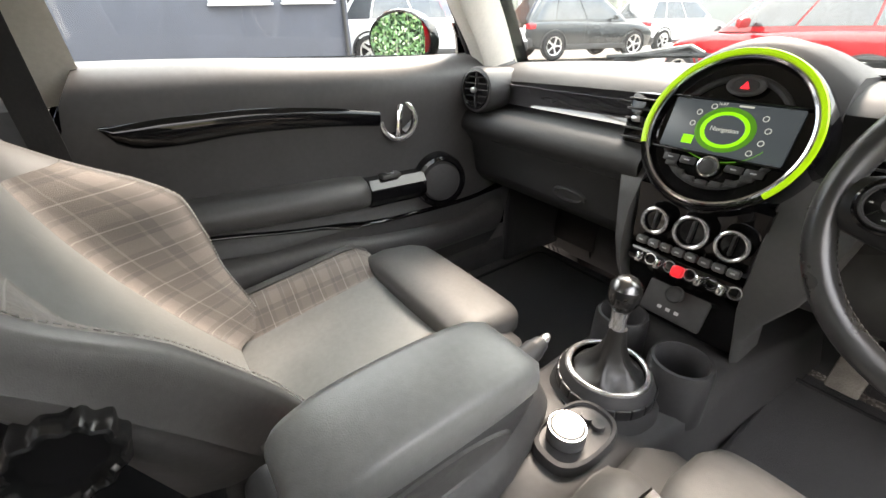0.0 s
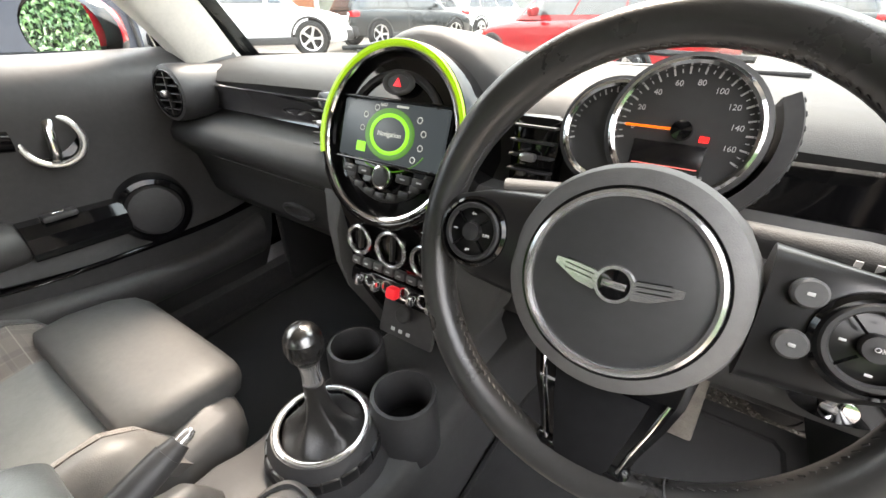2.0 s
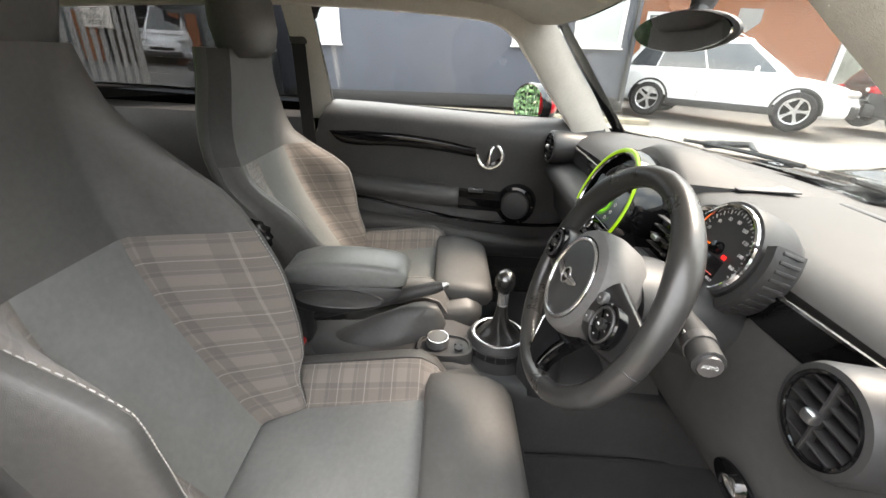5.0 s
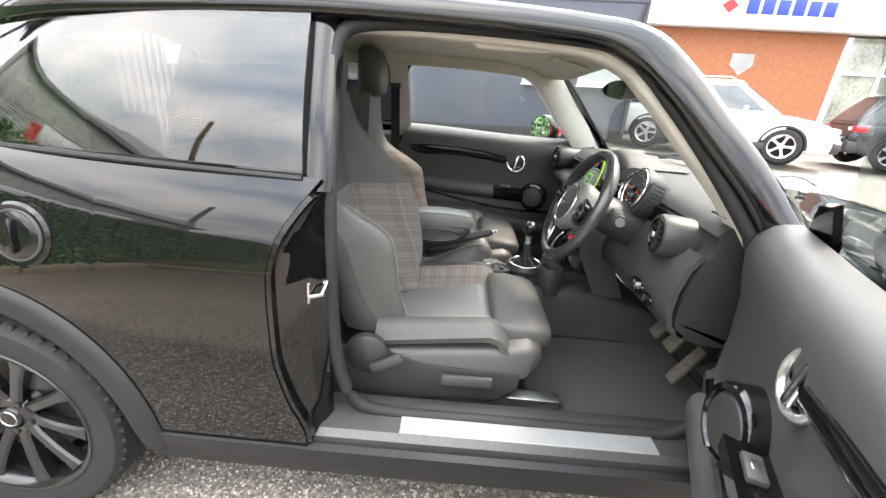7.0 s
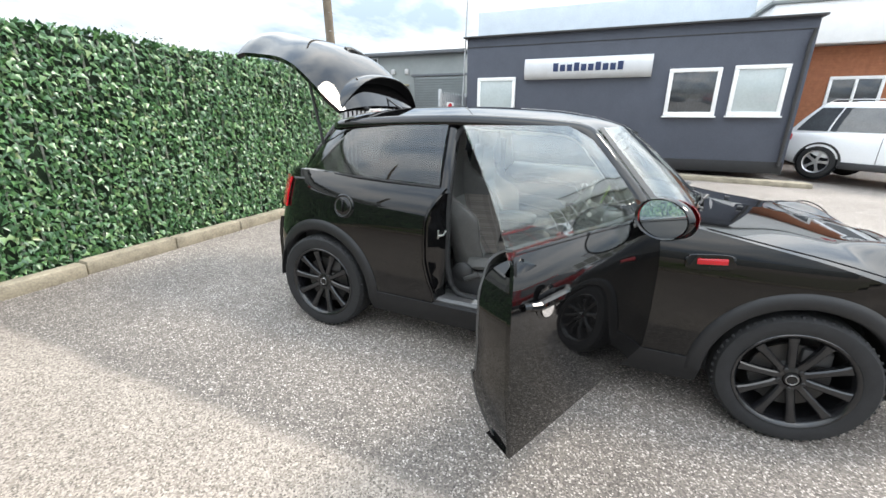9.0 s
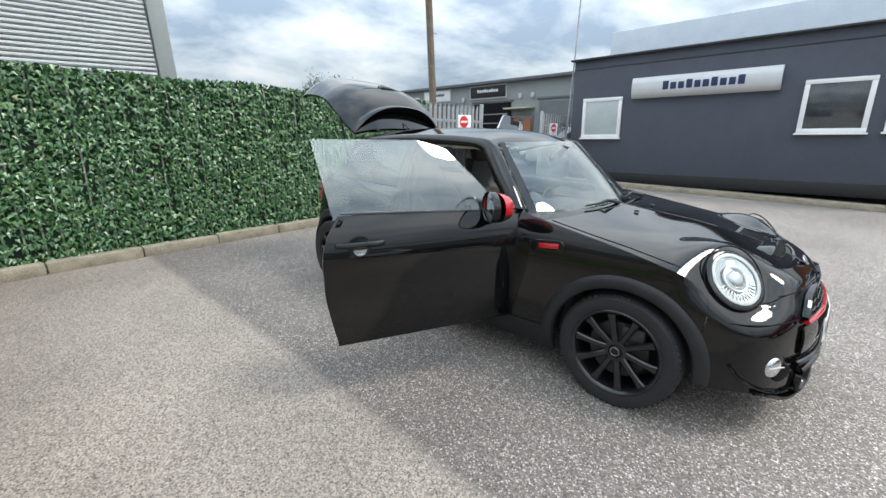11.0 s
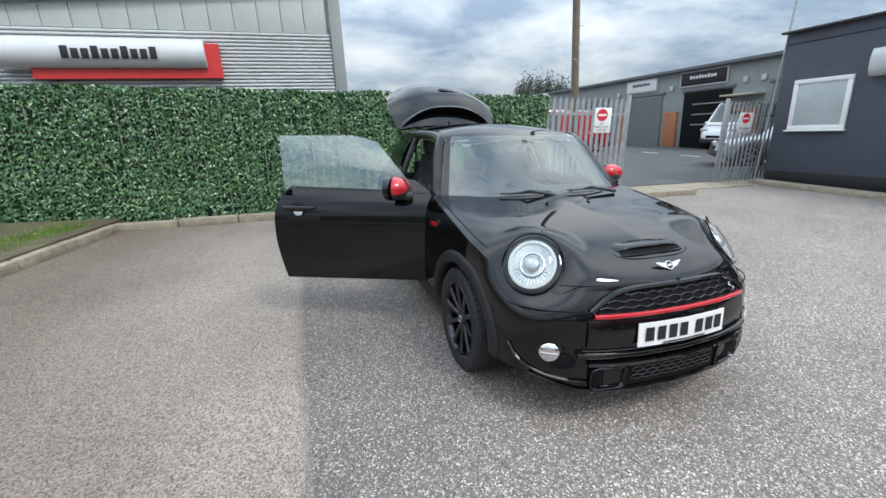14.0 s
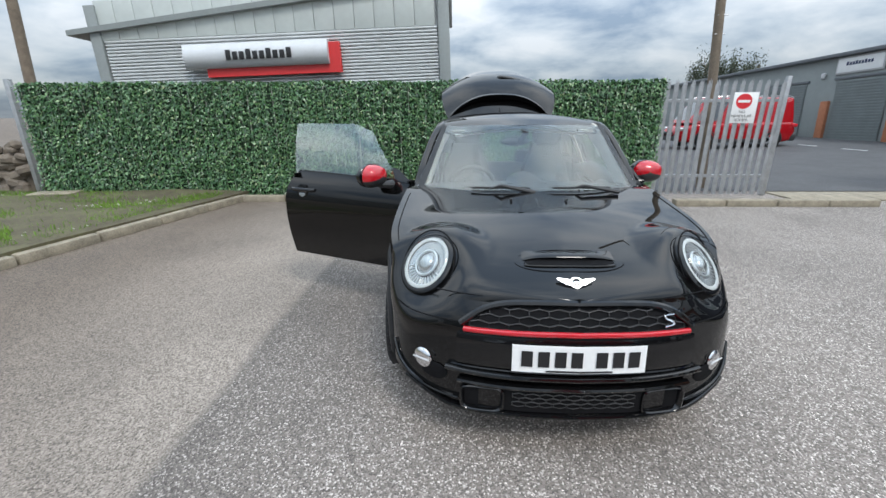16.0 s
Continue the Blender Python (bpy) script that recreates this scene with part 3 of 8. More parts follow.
# wheels: tyre, ten-spoke rim, cap
def build_wheel(m, sx):
    t = M().lathe([(0.216, -0.095), (0.232, -0.103), (0.262, -0.108), (0.288, -0.104), (0.300, -0.090), (0.3065, -0.060), (0.308, -0.031), (0.303, -0.030), (0.303, -0.024), (0.308, -0.023), (0.3085, -0.004), (0.303, -0.003), (0.303, 0.003), (0.3085, 0.004), (0.308, 0.023), (0.303, 0.024), (0.303, 0.030), (0.308, 0.031), (0.3065, 0.060), (0.300, 0.090), (0.288, 0.104), (0.262, 0.108), (0.232, 0.103), (0.216, 0.095)], 56, caps=False)
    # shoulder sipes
    wheel = part("wheel", t, RUBBER, car, "black low-profile tyre on a black alloy rim", loc=m)
    s = M()
    for k in range(56):
        a = pose(0, 0, 0, 0, 0, 360 / 56 * k)
        s.box((0.2955, 0, 0.079), (0.016, 0.012, 0.026), 0.002, a @ Matrix.Translation((0.299, 0, 0.08)) @ pose(0, 0, 0, 0, 24, 0) @ Matrix.Translation((-0.299, 0, -0.08)), seg=1)
    tagged(part("tread_block", s, RUBBER, wheel), kind="stuff")
    r = M().lathe([(0.225, 0.098), (0.229, 0.103), (0.226, 0.106), (0.219, 0.104), (0.208, 0.092), (0.203, 0.055), (0.198, -0.09), (0.218, -0.10)], 56, caps=False)
    part("rim", r, WHEELM, wheel)
    for k in range(10):
        a = 2 * math.pi * k / 10 + 0.2
        rings = []
        for q, wd, zz, dp in ((0.045, 0.034, 0.072, 0.03), (0.075, 0.031, 0.080, 0.028), (0.13, 0.031, 0.088, 0.028), (0.175, 0.034, 0.092, 0.030), (0.206, 0.044, 0.095, 0.037)):
            rings.append([(q, -wd / 2, zz - dp), (q, -wd / 2, zz - 0.006), (q, -wd / 2 + 0.006, zz), (q, wd / 2 - 0.006, zz), (q, wd / 2, zz - 0.006), (q, wd / 2, zz - dp)])
        part("spoke", M().loft(rings, m=Matrix.Rotation(a, 4, "Z")), WHEELM, wheel)
    part("hub", M().lathe([(0.058, 0.0), (0.060, 0.062), (0.052, 0.074), (0.035, 0.078), (0.033, 0.074)], 32), WHEELM, wheel)
    part("hub_cap", M().lathe([(0.0, 0.084), (0.02, 0.0835), (0.027, 0.081), (0.030, 0.075)], 28), GLOSSB, wheel, "black hub cap")
    part("cap_ring", M().ring(0.022, 0.0016, 28, 6, Matrix.Translation((0, 0, 0.0845))), SILVER, wheel, "thin silver cap ring")
    part("cap_disc", M().lathe([(0.0, 0.0855), (0.019, 0.085), (0.021, 0.083)], 24), PIANO, wheel)
    for k in range(5):
        part("wheel_bolt", M().lathe([(0.009, 0.06), (0.009, 0.078), (0.006, 0.080), (0.0, 0.0785)], 10, pose(0.047 * math.cos(1.257 * k), 0.047 * math.sin(1.257 * k), 0)), GLOSSB, wheel)
    part("brake_disc", M().lathe([(0.15, 0.02), (0.15, 0.035), (0.07, 0.036), (0.06, 0.05)], 40), DISCM, wheel, "dark steel brake disc")
    part("brake_caliper", M().box((-0.11, 0.07, 0.035), (0.07, 0.11, 0.05), 0.012), PLASTIC, wheel)
    return wheel


for sx in (1, -1):
    for w in WHEEL_Y:
        build_wheel(Matrix.Translation((sx * 0.742, w, 0.308)) @ pose(0, 0, 0, 0, 90 * sx, 0), sx)


def facing(c, n, up=(0, 0, 1)):
    """A pose at c whose local z points along n and local y upwards."""
    z = Vector(n).normalized()
    x = Vector(up).cross(z).normalized()
    y = z.cross(x)
    m = Matrix((x, y, z)).transposed().to_4x4()
    m.translation = Vector(c)
    return m


def mx(sx, p):
    return (sx * p[0], p[1], p[2])


TRIM_X = [(0.33, 0.735), (0.42, 0.690), (0.50, 0.665), (0.585, 0.655), (0.60, 0.672), (0.70, 0.675), (0.80, 0.668), (0.86, 0.655), (0.90, 0.650), (0.930, 0.655), (0.952, 0.672), (0.966, 0.70), (0.966, 0.735)]


def trim_x(z):
    return float(np.interp(z, [p[0] for p in TRIM_X], [p[1] for p in TRIM_X])) + LINING[0]


LINING = [0.0]  # how much thinner this door is lined


def bar_on_trim(m, y0, y1, z0a, z1a, z0b, z1b, out, sx, n=16, bow=0.0):
    """A moulded strip on the door lining from y0 to y1, its lower and upper edges given at both ends."""
    rings = []
    for k in range(n + 1):
        t = k / n
        y = y0 + (y1 - y0) * t
        za, zb = z0a + (z0b - z0a) * t + bow * math.sin(math.pi * t), z1a + (z1b - z1a) * t + bow * math.sin(math.pi * t) * 0.5
        x = trim_x((za + zb) / 2)
        h = zb - za
        rings.append([(sx * (x + 0.012), y, za), (sx * (x - out * 0.7), y, za + h * 0.02), (sx * (x - out), y, za + h * 0.3), (sx * (x - out), y, za + h * 0.7), (sx * (x - out * 0.7), y, za + h * 0.98), (sx * (x + 0.012), y, zb)])
    return m.loft(rings)


def strip_on_trim(tops, lows, out, sx, n=28):
    """A rounded moulding on the lining between an upper and a lower line, both given as (y, z)."""
    rings = []
    y0, y1 = tops[0][0], tops[-1][0]
    for k in range(n + 1):
        y = y0 + (y1 - y0) * k / n
        za, zb = smooth_table(lows, y), smooth_table(tops, y)
        ring = []
        for q in range(9):
            a = math.pi * q / 8
            z = (za + zb) / 2 - (zb - za) / 2 * math.cos(a)
            ring.append((sx * (trim_x(z) + 0.006 - (out + 0.006) * math.sin(a) ** 0.6), y, z))
        rings.append(ring + [(sx * (trim_x(zb) + 0.015), y, zb), (sx * (trim_x(za) + 0.015), y, za)])
    return M().loft(rings)


def build_door(sx, m, label):
    """Frameless door of the hatchback in its shut place; m swings it."""
    off = LINING[0] = 0.034 if sx > 0 else 0.0

    def yr(z):
        return lerp_table([(0.34, -0.470), (0.48, -0.500), (0.60, -0.522), (0.78, -0.525), (0.86, -0.507), (0.92, -0.472), (0.985, -0.425)], z)

    def yf(z):
        return lerp_table([(0.34, 0.585), (0.6, 0.612), (0.95, 0.615)], z)

    def pt(u, v, out=0.0):
        zz = 0.335 + (0.975 - 0.335) * v
        y = yr(zz) + (yf(zz) - yr(zz)) * u
        z = 0.335 + (belt(y) - 0.335) * v
        return side(y, z, out, sx)

    g = [[pt(u, v) for v in np.linspace(0, 1, 16)] for u in np.linspace(0, 1, 22)]
    door = part("door", M().sheet(g, -0.015 * sx), PAINT, car, label, loc=m)
    inner = [[(sx * trim_x(z), yr(z) + 0.03 + (yf(z) - 0.06 - yr(z)) * u, z) for z in (0.345, 0.38, 0.42, 0.46, 0.50, 0.545, 0.585, 0.60, 0.65, 0.70, 0.75, 0.80, 0.83, 0.86, 0.88, 0.90, 0.915, 0.925, 0.935, 0.945, 0.955, 0.962, 0.966)] for u in np.linspace(0, 1, 14)]
    for row in inner:
        row[-1] = (sx * 0.755, row[-1][1], 0.966)
        for j in range(len(row)):
            row[j] = (row[j][0], row[j][1], row[j][2] + (0.022 * ease(0.3, -0.4, row[j][1]) if row[j][2] > 0.90 else 0))
    part("door_lining", M().sheet(inner, -0.008 * sx), TRIM, door, "dark grey soft-touch door lining", sharp=50)
    # edge closing the shell between skin and lining
    for u in (0.0, 1.0):
        rows = []
        for k in range(15):
            z = 0.345 + 0.628 * k / 14
            y = (yr(z) + 0.004) if u == 0 else (yf(z) - 0.004)
            a = side(y, z, -0.012, sx)
            rows.append([a, (sx * (trim_x(z) + 0.07), y + (0.012 if u == 0 else -0.012), z), (sx * (trim_x(z) - 0.004), y + (0.032 if u == 0 else -0.032), z)])
        part("door_edge", M().sheet(rows, 0.004), PAINT, door, sharp=50)
    rows = [[side(yr(0.34) + (yf(0.34) - yr(0.34)) * u, 0.337, -0.01, sx), (sx * 0.735, yr(0.34) + 0.02 + (yf(0.34) - 0.04 - yr(0.34)) * u, 0.347)] for u in np.linspace(0, 1, 8)]
    part("door_bottom", M().sheet(rows, 0.004), PAINT, door)
    # frameless glass
    g = []
    for i in range(13):
        t = i / 12
        yb = -0.455 + (0.50 + 0.455) * t
        yt = (-0.52 if sx > 0 else -0.475) + (0.20 + (0.52 if sx > 0 else 0.475)) * t
        b = Vector((sx * 0.772, yb, 0.965))
        tp = Vector((sx * (float(np.interp(-yt, [-p[1] for p in RAIL], [p[0] for p in RAIL])) + 0.028), yt, (1.340 if sx > 0 else 1.298) - 0.05 * max(0, t - 0.75) * 4 * t))
        g.append([b.lerp(tp, j / 6) + Vector((sx * 0.016 * math.sin(math.pi * j / 6), 0, 0)) for j in range(7)])
    pane = part("window_glass", M().sheet(g, 0.004), GLASS if sx < 0 else DOORGLASS, door, "clear greenish door glass")
    pane.visible_shadow = False
    part("waist_strip", M().tube([(sx * (side(y, belt(y))[0] - 0.006), y, belt(y) + 0.004) for y in np.linspace(-0.42, 0.60, 12)], 0.007, 6), PIANO, door, "gloss black waist moulding")
    tri = [[(sx * 0.785, 0.47, 0.965), (sx * 0.785, 0.61, 0.95)], [(sx * 0.765, 0.45, 1.01), (sx * 0.765, 0.55, 0.99)], [(sx * 0.745, 0.42, 1.05), (sx * 0.745, 0.48, 1.04)]]
    part("mirror_sail", M().sheet(tri, 0.014), PIANO, door)
    # mirror
    c = Vector((sx * 0.908, 0.385, 1.006))
    rings = []
    for name, a0, a1, mt, lb in (("mirror_housing", -0.30, math.pi + 0.30, REDP, "glossy red mirror cap"), ("mirror_base", math.pi + 0.30, 2 * math.pi - 0.30, PLASTIC, "black lower mirror shell")):
        rings = [[c + Vector((sx * 0.112 * s * math.copysign(abs(math.cos(a)) ** 0.85, math.cos(a)), d, 0.078 * s * math.copysign(abs(math.sin(a)) ** 0.85, math.sin(a)))) for a in np.linspace(a0, a1, 21)] for d, s in ((-0.022, 1.0), (0.0, 0.97), (0.03, 0.86), (0.052, 0.66), (0.064, 0.38), (0.068, 0.05))]
        part(name, M().loft(rings, close=False), mt, door, lb)
    rings = [[c + Vector((sx * 0.114 * s * math.cos(a), d, 0.080 * s * math.sin(a))) for a in np.linspace(0, 2 * math.pi, 29)[:-1]] for d, s in ((-0.018, 0.99), (-0.022, 1.03), (-0.048, 1.04), (-0.058, 0.99), (-0.052, 0.92))]
    aim = Matrix.Translation(c) @ Matrix.Rotation(radians(-14 if sx > 0 else 22), 4, "Z") @ Matrix.Translation(-c)
    part("mirror_rim", M().loft(rings, caps=False, m=aim), PIANO, door)
    part("mirror_glass", M().lathe([(0.0, 0.0), (0.5, 0.0), (1.0, 0.0), (1.0, -0.1)], 32, aim @ Matrix.Translation(c + Vector((0, -0.050, 0))) @ pose(0, 0, 0, 90, 0, -3 if sx > 0 else 6) @ Matrix.Diagonal((0.105, 0.073, 0.02, 1))), MIRROR, door)
    part("mirror_arm", M().tube([(sx * 0.78, 0.45, 0.935), (sx * 0.83, 0.43, 0.940), (sx * 0.88, 0.40, 0.950)], [0.035, 0.028, 0.026], 10), PLASTIC, door)
    # outer handle
    hb = [side(y, 0.855, 0.022, sx) for y in np.linspace(-0.44, -0.24, 9)]
    hb[0], hb[-1] = side(-0.455, 0.855, 0.002, sx), side(-0.225, 0.855, 0.002, sx)
    part("door_handle", M().tube(hb, [0.012, 0.015, 0.016, 0.016, 0.016, 0.016, 0.016, 0.015, 0.012], 10), PAINT, door, "black and chrome outer handle")
    hy = -0.345
    part("handle_cup", M().lathe([(0.055, 0.003), (0.045, 0.0045), (0.0, 0.002)], 24, facing(side(hy, 0.842, 0.0, sx), (sx, 0, 0.1))), PIANO, door)
    part("handle_escutcheon", M().sheet([[side(hy - 0.033 * math.cos(a) * r, 0.828 - 0.03 * math.sin(a) * r, 0.0065, sx) for r in (0.1, 0.6, 1.0)] for a in np.linspace(0, math.pi, 9)], 0.002), CHROME, door)
    # inner side
    part("gloss_strip", strip_on_trim([(-0.408, 0.900), (-0.36, 0.905), (-0.30, 0.909), (-0.18, 0.908), (-0.02, 0.893), (0.125, 0.869)], [(-0.408, 0.896), (-0.385, 0.862), (-0.35, 0.849), (-0.30, 0.846), (-0.19, 0.851), (-0.02, 0.843), (0.125, 0.826)], 0.016, sx), PIANO, door, "piano black curved trim strip", sharp=60)
    hc = (sx * (0.650 + off), 0.178 - off, 0.838 + off * 0.5)
    fm = facing(hc, (-sx * 0.96, -0.15, 0.10))
    part("release_ring", M().ring(0.045, 0.0065, 40, 10, fm), BRIGHT, door, "chrome ring round the release lever")
    part("release_pod", M().lathe([(0.058, -0.035), (0.054, -0.008), (0.050, 0.002), (0.046, 0.004)], 36, fm, caps=False), TRIM, door)
    part("release_bowl", M().lathe([(0.042, 0.0), (0.038, -0.008), (0.02, -0.012), (0.0, -0.012)], 28, fm), PIANO, door)
    part("release_lever", M().box((0, 0, 0.002), (0.018, 0.078, 0.016), 0.006, fm @ pose(0, 0, 0, 0, 0, -8)), CHROME, door)
    # armrest and switch block
    rings = []
    for y, a in ((-0.43, 0.35), (-0.41, 0.75), (-0.32, 0.95), (-0.1, 1.0), (0.03, 1.0), (0.066, 0.92), (0.080, 0.6)):
        cz = 0.700 - 0.075 * (y + 0.30)
        rings.append([(sx * (0.690 + off - 0.082 * a * abs(math.cos(b)) ** 0.6), y, cz + 0.044 * a * math.sin(b)) for b in np.linspace(-math.pi / 2, math.pi / 2, 13)])
    part("armrest", M().loft(rings), LEATHERD, door, "dark padded door armrest", sharp=60)
    part("switch_block", bar_on_trim(M(), 0.072, 0.235, 0.632, 0.706, 0.626, 0.700, 0.055, sx, 8), PIANO, door)
    part("window_switch", M().box((sx * (0.637 + off), 0.135, 0.708), (0.028, 0.055, 0.012), 0.004), TRIM, door)
    part("switch_tip", M().box((sx * (0.637 + off), 0.135, 0.715), (0.012, 0.02, 0.003), 0.001), CHROME, door)
    sc = (sx * (0.628 + off), 0.288 - off, 0.662 + off * 0.6)
    fm = facing(sc, (-sx, -0.28, 0.05))
    part("speaker_pod", M().lathe([(0.076, -0.06), (0.075, 0.0), (0.070, 0.010), (0.060, 0.012), (0.056, 0.004)], 36, fm), PIANO, door, "round speaker pod with gloss rim")
    part("speaker_grille", M().lathe([(0.056, 0.004), (0.050, 0.010), (0.02, 0.013), (0.0, 0.0135)], 32, fm), PLASTIC, door, "fine black speaker grille")
    part("lower_moulding", strip_on_trim([(-0.40, 0.668), (-0.278, 0.650), (-0.067, 0.612), (0.157, 0.589), (0.365, 0.585), (0.54, 0.60)], [(-0.40, 0.654), (-0.278, 0.636), (-0.067, 0.597), (0.157, 0.572), (0.365, 0.566), (0.54, 0.58)], 0.014, sx), PIANO, door)
    part("door_pocket", strip_on_trim([(-0.38, 0.615), (-0.288, 0.600), (-0.076, 0.578), (0.147, 0.540), (0.357, 0.522), (0.53, 0.56)], [(-0.38, 0.42), (0.53, 0.42)], 0.045, sx), TRIM, door, sharp=60)
    part("lock_pin", M().lathe([(0.009, 0.0), (0.006, 0.004), (0.004, 0.008), (0.004, 0.028), (0.0055, 0.032), (0.0, 0.036)], 12, Matrix.Translation((sx * 0.70, -0.375, 0.955))), PLASTIC, door)
    return door


DOORGLASS = glass_mat("green_door_glass", (0.90, 0.95, 0.935), base=0.15)
swing = Matrix.Translation((0.787, 0.600, 0)) @ Matrix.Rotation(radians(66.0), 4, "Z") @ Matrix.Translation((-0.787, -0.600, 0))
build_door(1, swing, "black driver's door swung wide open")
build_door(-1, Matrix.Identity(4), "black passenger door, shut")

# door opening on the driver's side: seal, shut faces, striker, sill plate
loop = smooth_curve([(0.738, 0.505, 0.93), (0.696, 0.405, 1.065), (0.652, 0.300, 1.19), (0.608, 0.205, 1.283), (0.588, 0.05, 1.308), (0.590, -0.34, 1.308), (0.612, -0.435, 1.255), (0.680, -0.432, 1.10), (0.735, -0.425, 0.95), (0.738, -0.425, 0.72), (0.738, -0.415, 0.52), (0.735, -0.37, 0.385), (0.735, -0.26, 0.352), (0.735, 0.0, 0.35), (0.735, 0.40, 0.35), (0.735, 0.50, 0.372), (0.736, 0.555, 0.45), (0.740, 0.572, 0.66), (0.742, 0.550, 0.82), (0.738, 0.505, 0.93)], 6)
for sx in (1, -1):
    part("door_seal", M().tube([mx(sx, p) for p in loop], 0.017, 8), RUBBER, car, "black rubber door seal", sharp=70)
rows = []
for z in np.linspace(0.34, 0.955, 30):
    inner, outer = Vector((0.742, -0.436, z)), Vector(side(smooth_table(QEDGE, z), z, -0.004))
    rows.append([inner.lerp(outer, a) + Vector((0, (outer.y - inner.y) * d, 0)) for a, d in ((0, 0), (0.30, 0.02), (0.36, 0.16), (0.66, 0.20), (0.72, 0.27), (0.92, 0.08), (1, 0))])
part("shut_face", M().sheet(rows, 0.012), PAINT, car, sharp=35)
part("shut_face", M().sheet([[(0.742, 0.580 - 0.08 * ease(0.75, 0.94, z), z), (0.80, 0.620, z), side(0.628, z, -0.006)] for z in np.linspace(0.34, 0.94, 10)], 0.012), PAINT, car)
m = M().box((0.768, -0.462, 0.725), (0.05, 0.006, 0.05), 0.002)
m.tube([(0.757, -0.46, 0.74), (0.757, -0.43, 0.74), (0.79, -0.43, 0.725), (0.79, -0.46, 0.715)], 0.005, 8)
part("door_striker", m, SILVER, car, "bare steel door striker")
for k in range(3):
    part("shut_label", M().box((0, 0, 0), (0.014 - 0.003 * (k % 2), 0.010 + 0.004 * (k % 2), 0.001), 0, facing((0.7705 + 0.004 * k, -0.457 - 0.003 * k, 0.605 - 0.026 * k), (0.62, 0.78, 0))), LABELM, car, "small pale printed label")
part("sill_plate", M().loft([[(0.749, y, 0.3535), (0.751, y, 0.3565), (0.803, y, 0.3565), (0.806, y, 0.3535)] for y in (-0.24, -0.22, 0.40, 0.425)]), mat("brushed_plate", (0.27, 0.27, 0.27), 0.5, 0.25, var=0.08, scale=60), car, "brushed metal sill plate")
part("sill_trim", M().loft([[(0.66, y, 0.27), (0.665, y, 0.345), (0.70, y, 0.356), (0.728, y, 0.350), (0.728, y, 0.27)] for y in (-0.5, 0, 0.60)]), PLASTIC, car)
for sx in (1, -1):
    # quarter trims inside, behind the doors
    part("quarter_lining", M().sheet([[(sx * x, y, z) for z, x in ((0.30, 0.66), (0.6, 0.665), (0.85, 0.67), (0.93, 0.70), (0.95, 0.735))] for y in np.linspace(-0.50, -1.5, 6)], 0.01), TRIM, car, "dark grey rear side lining")

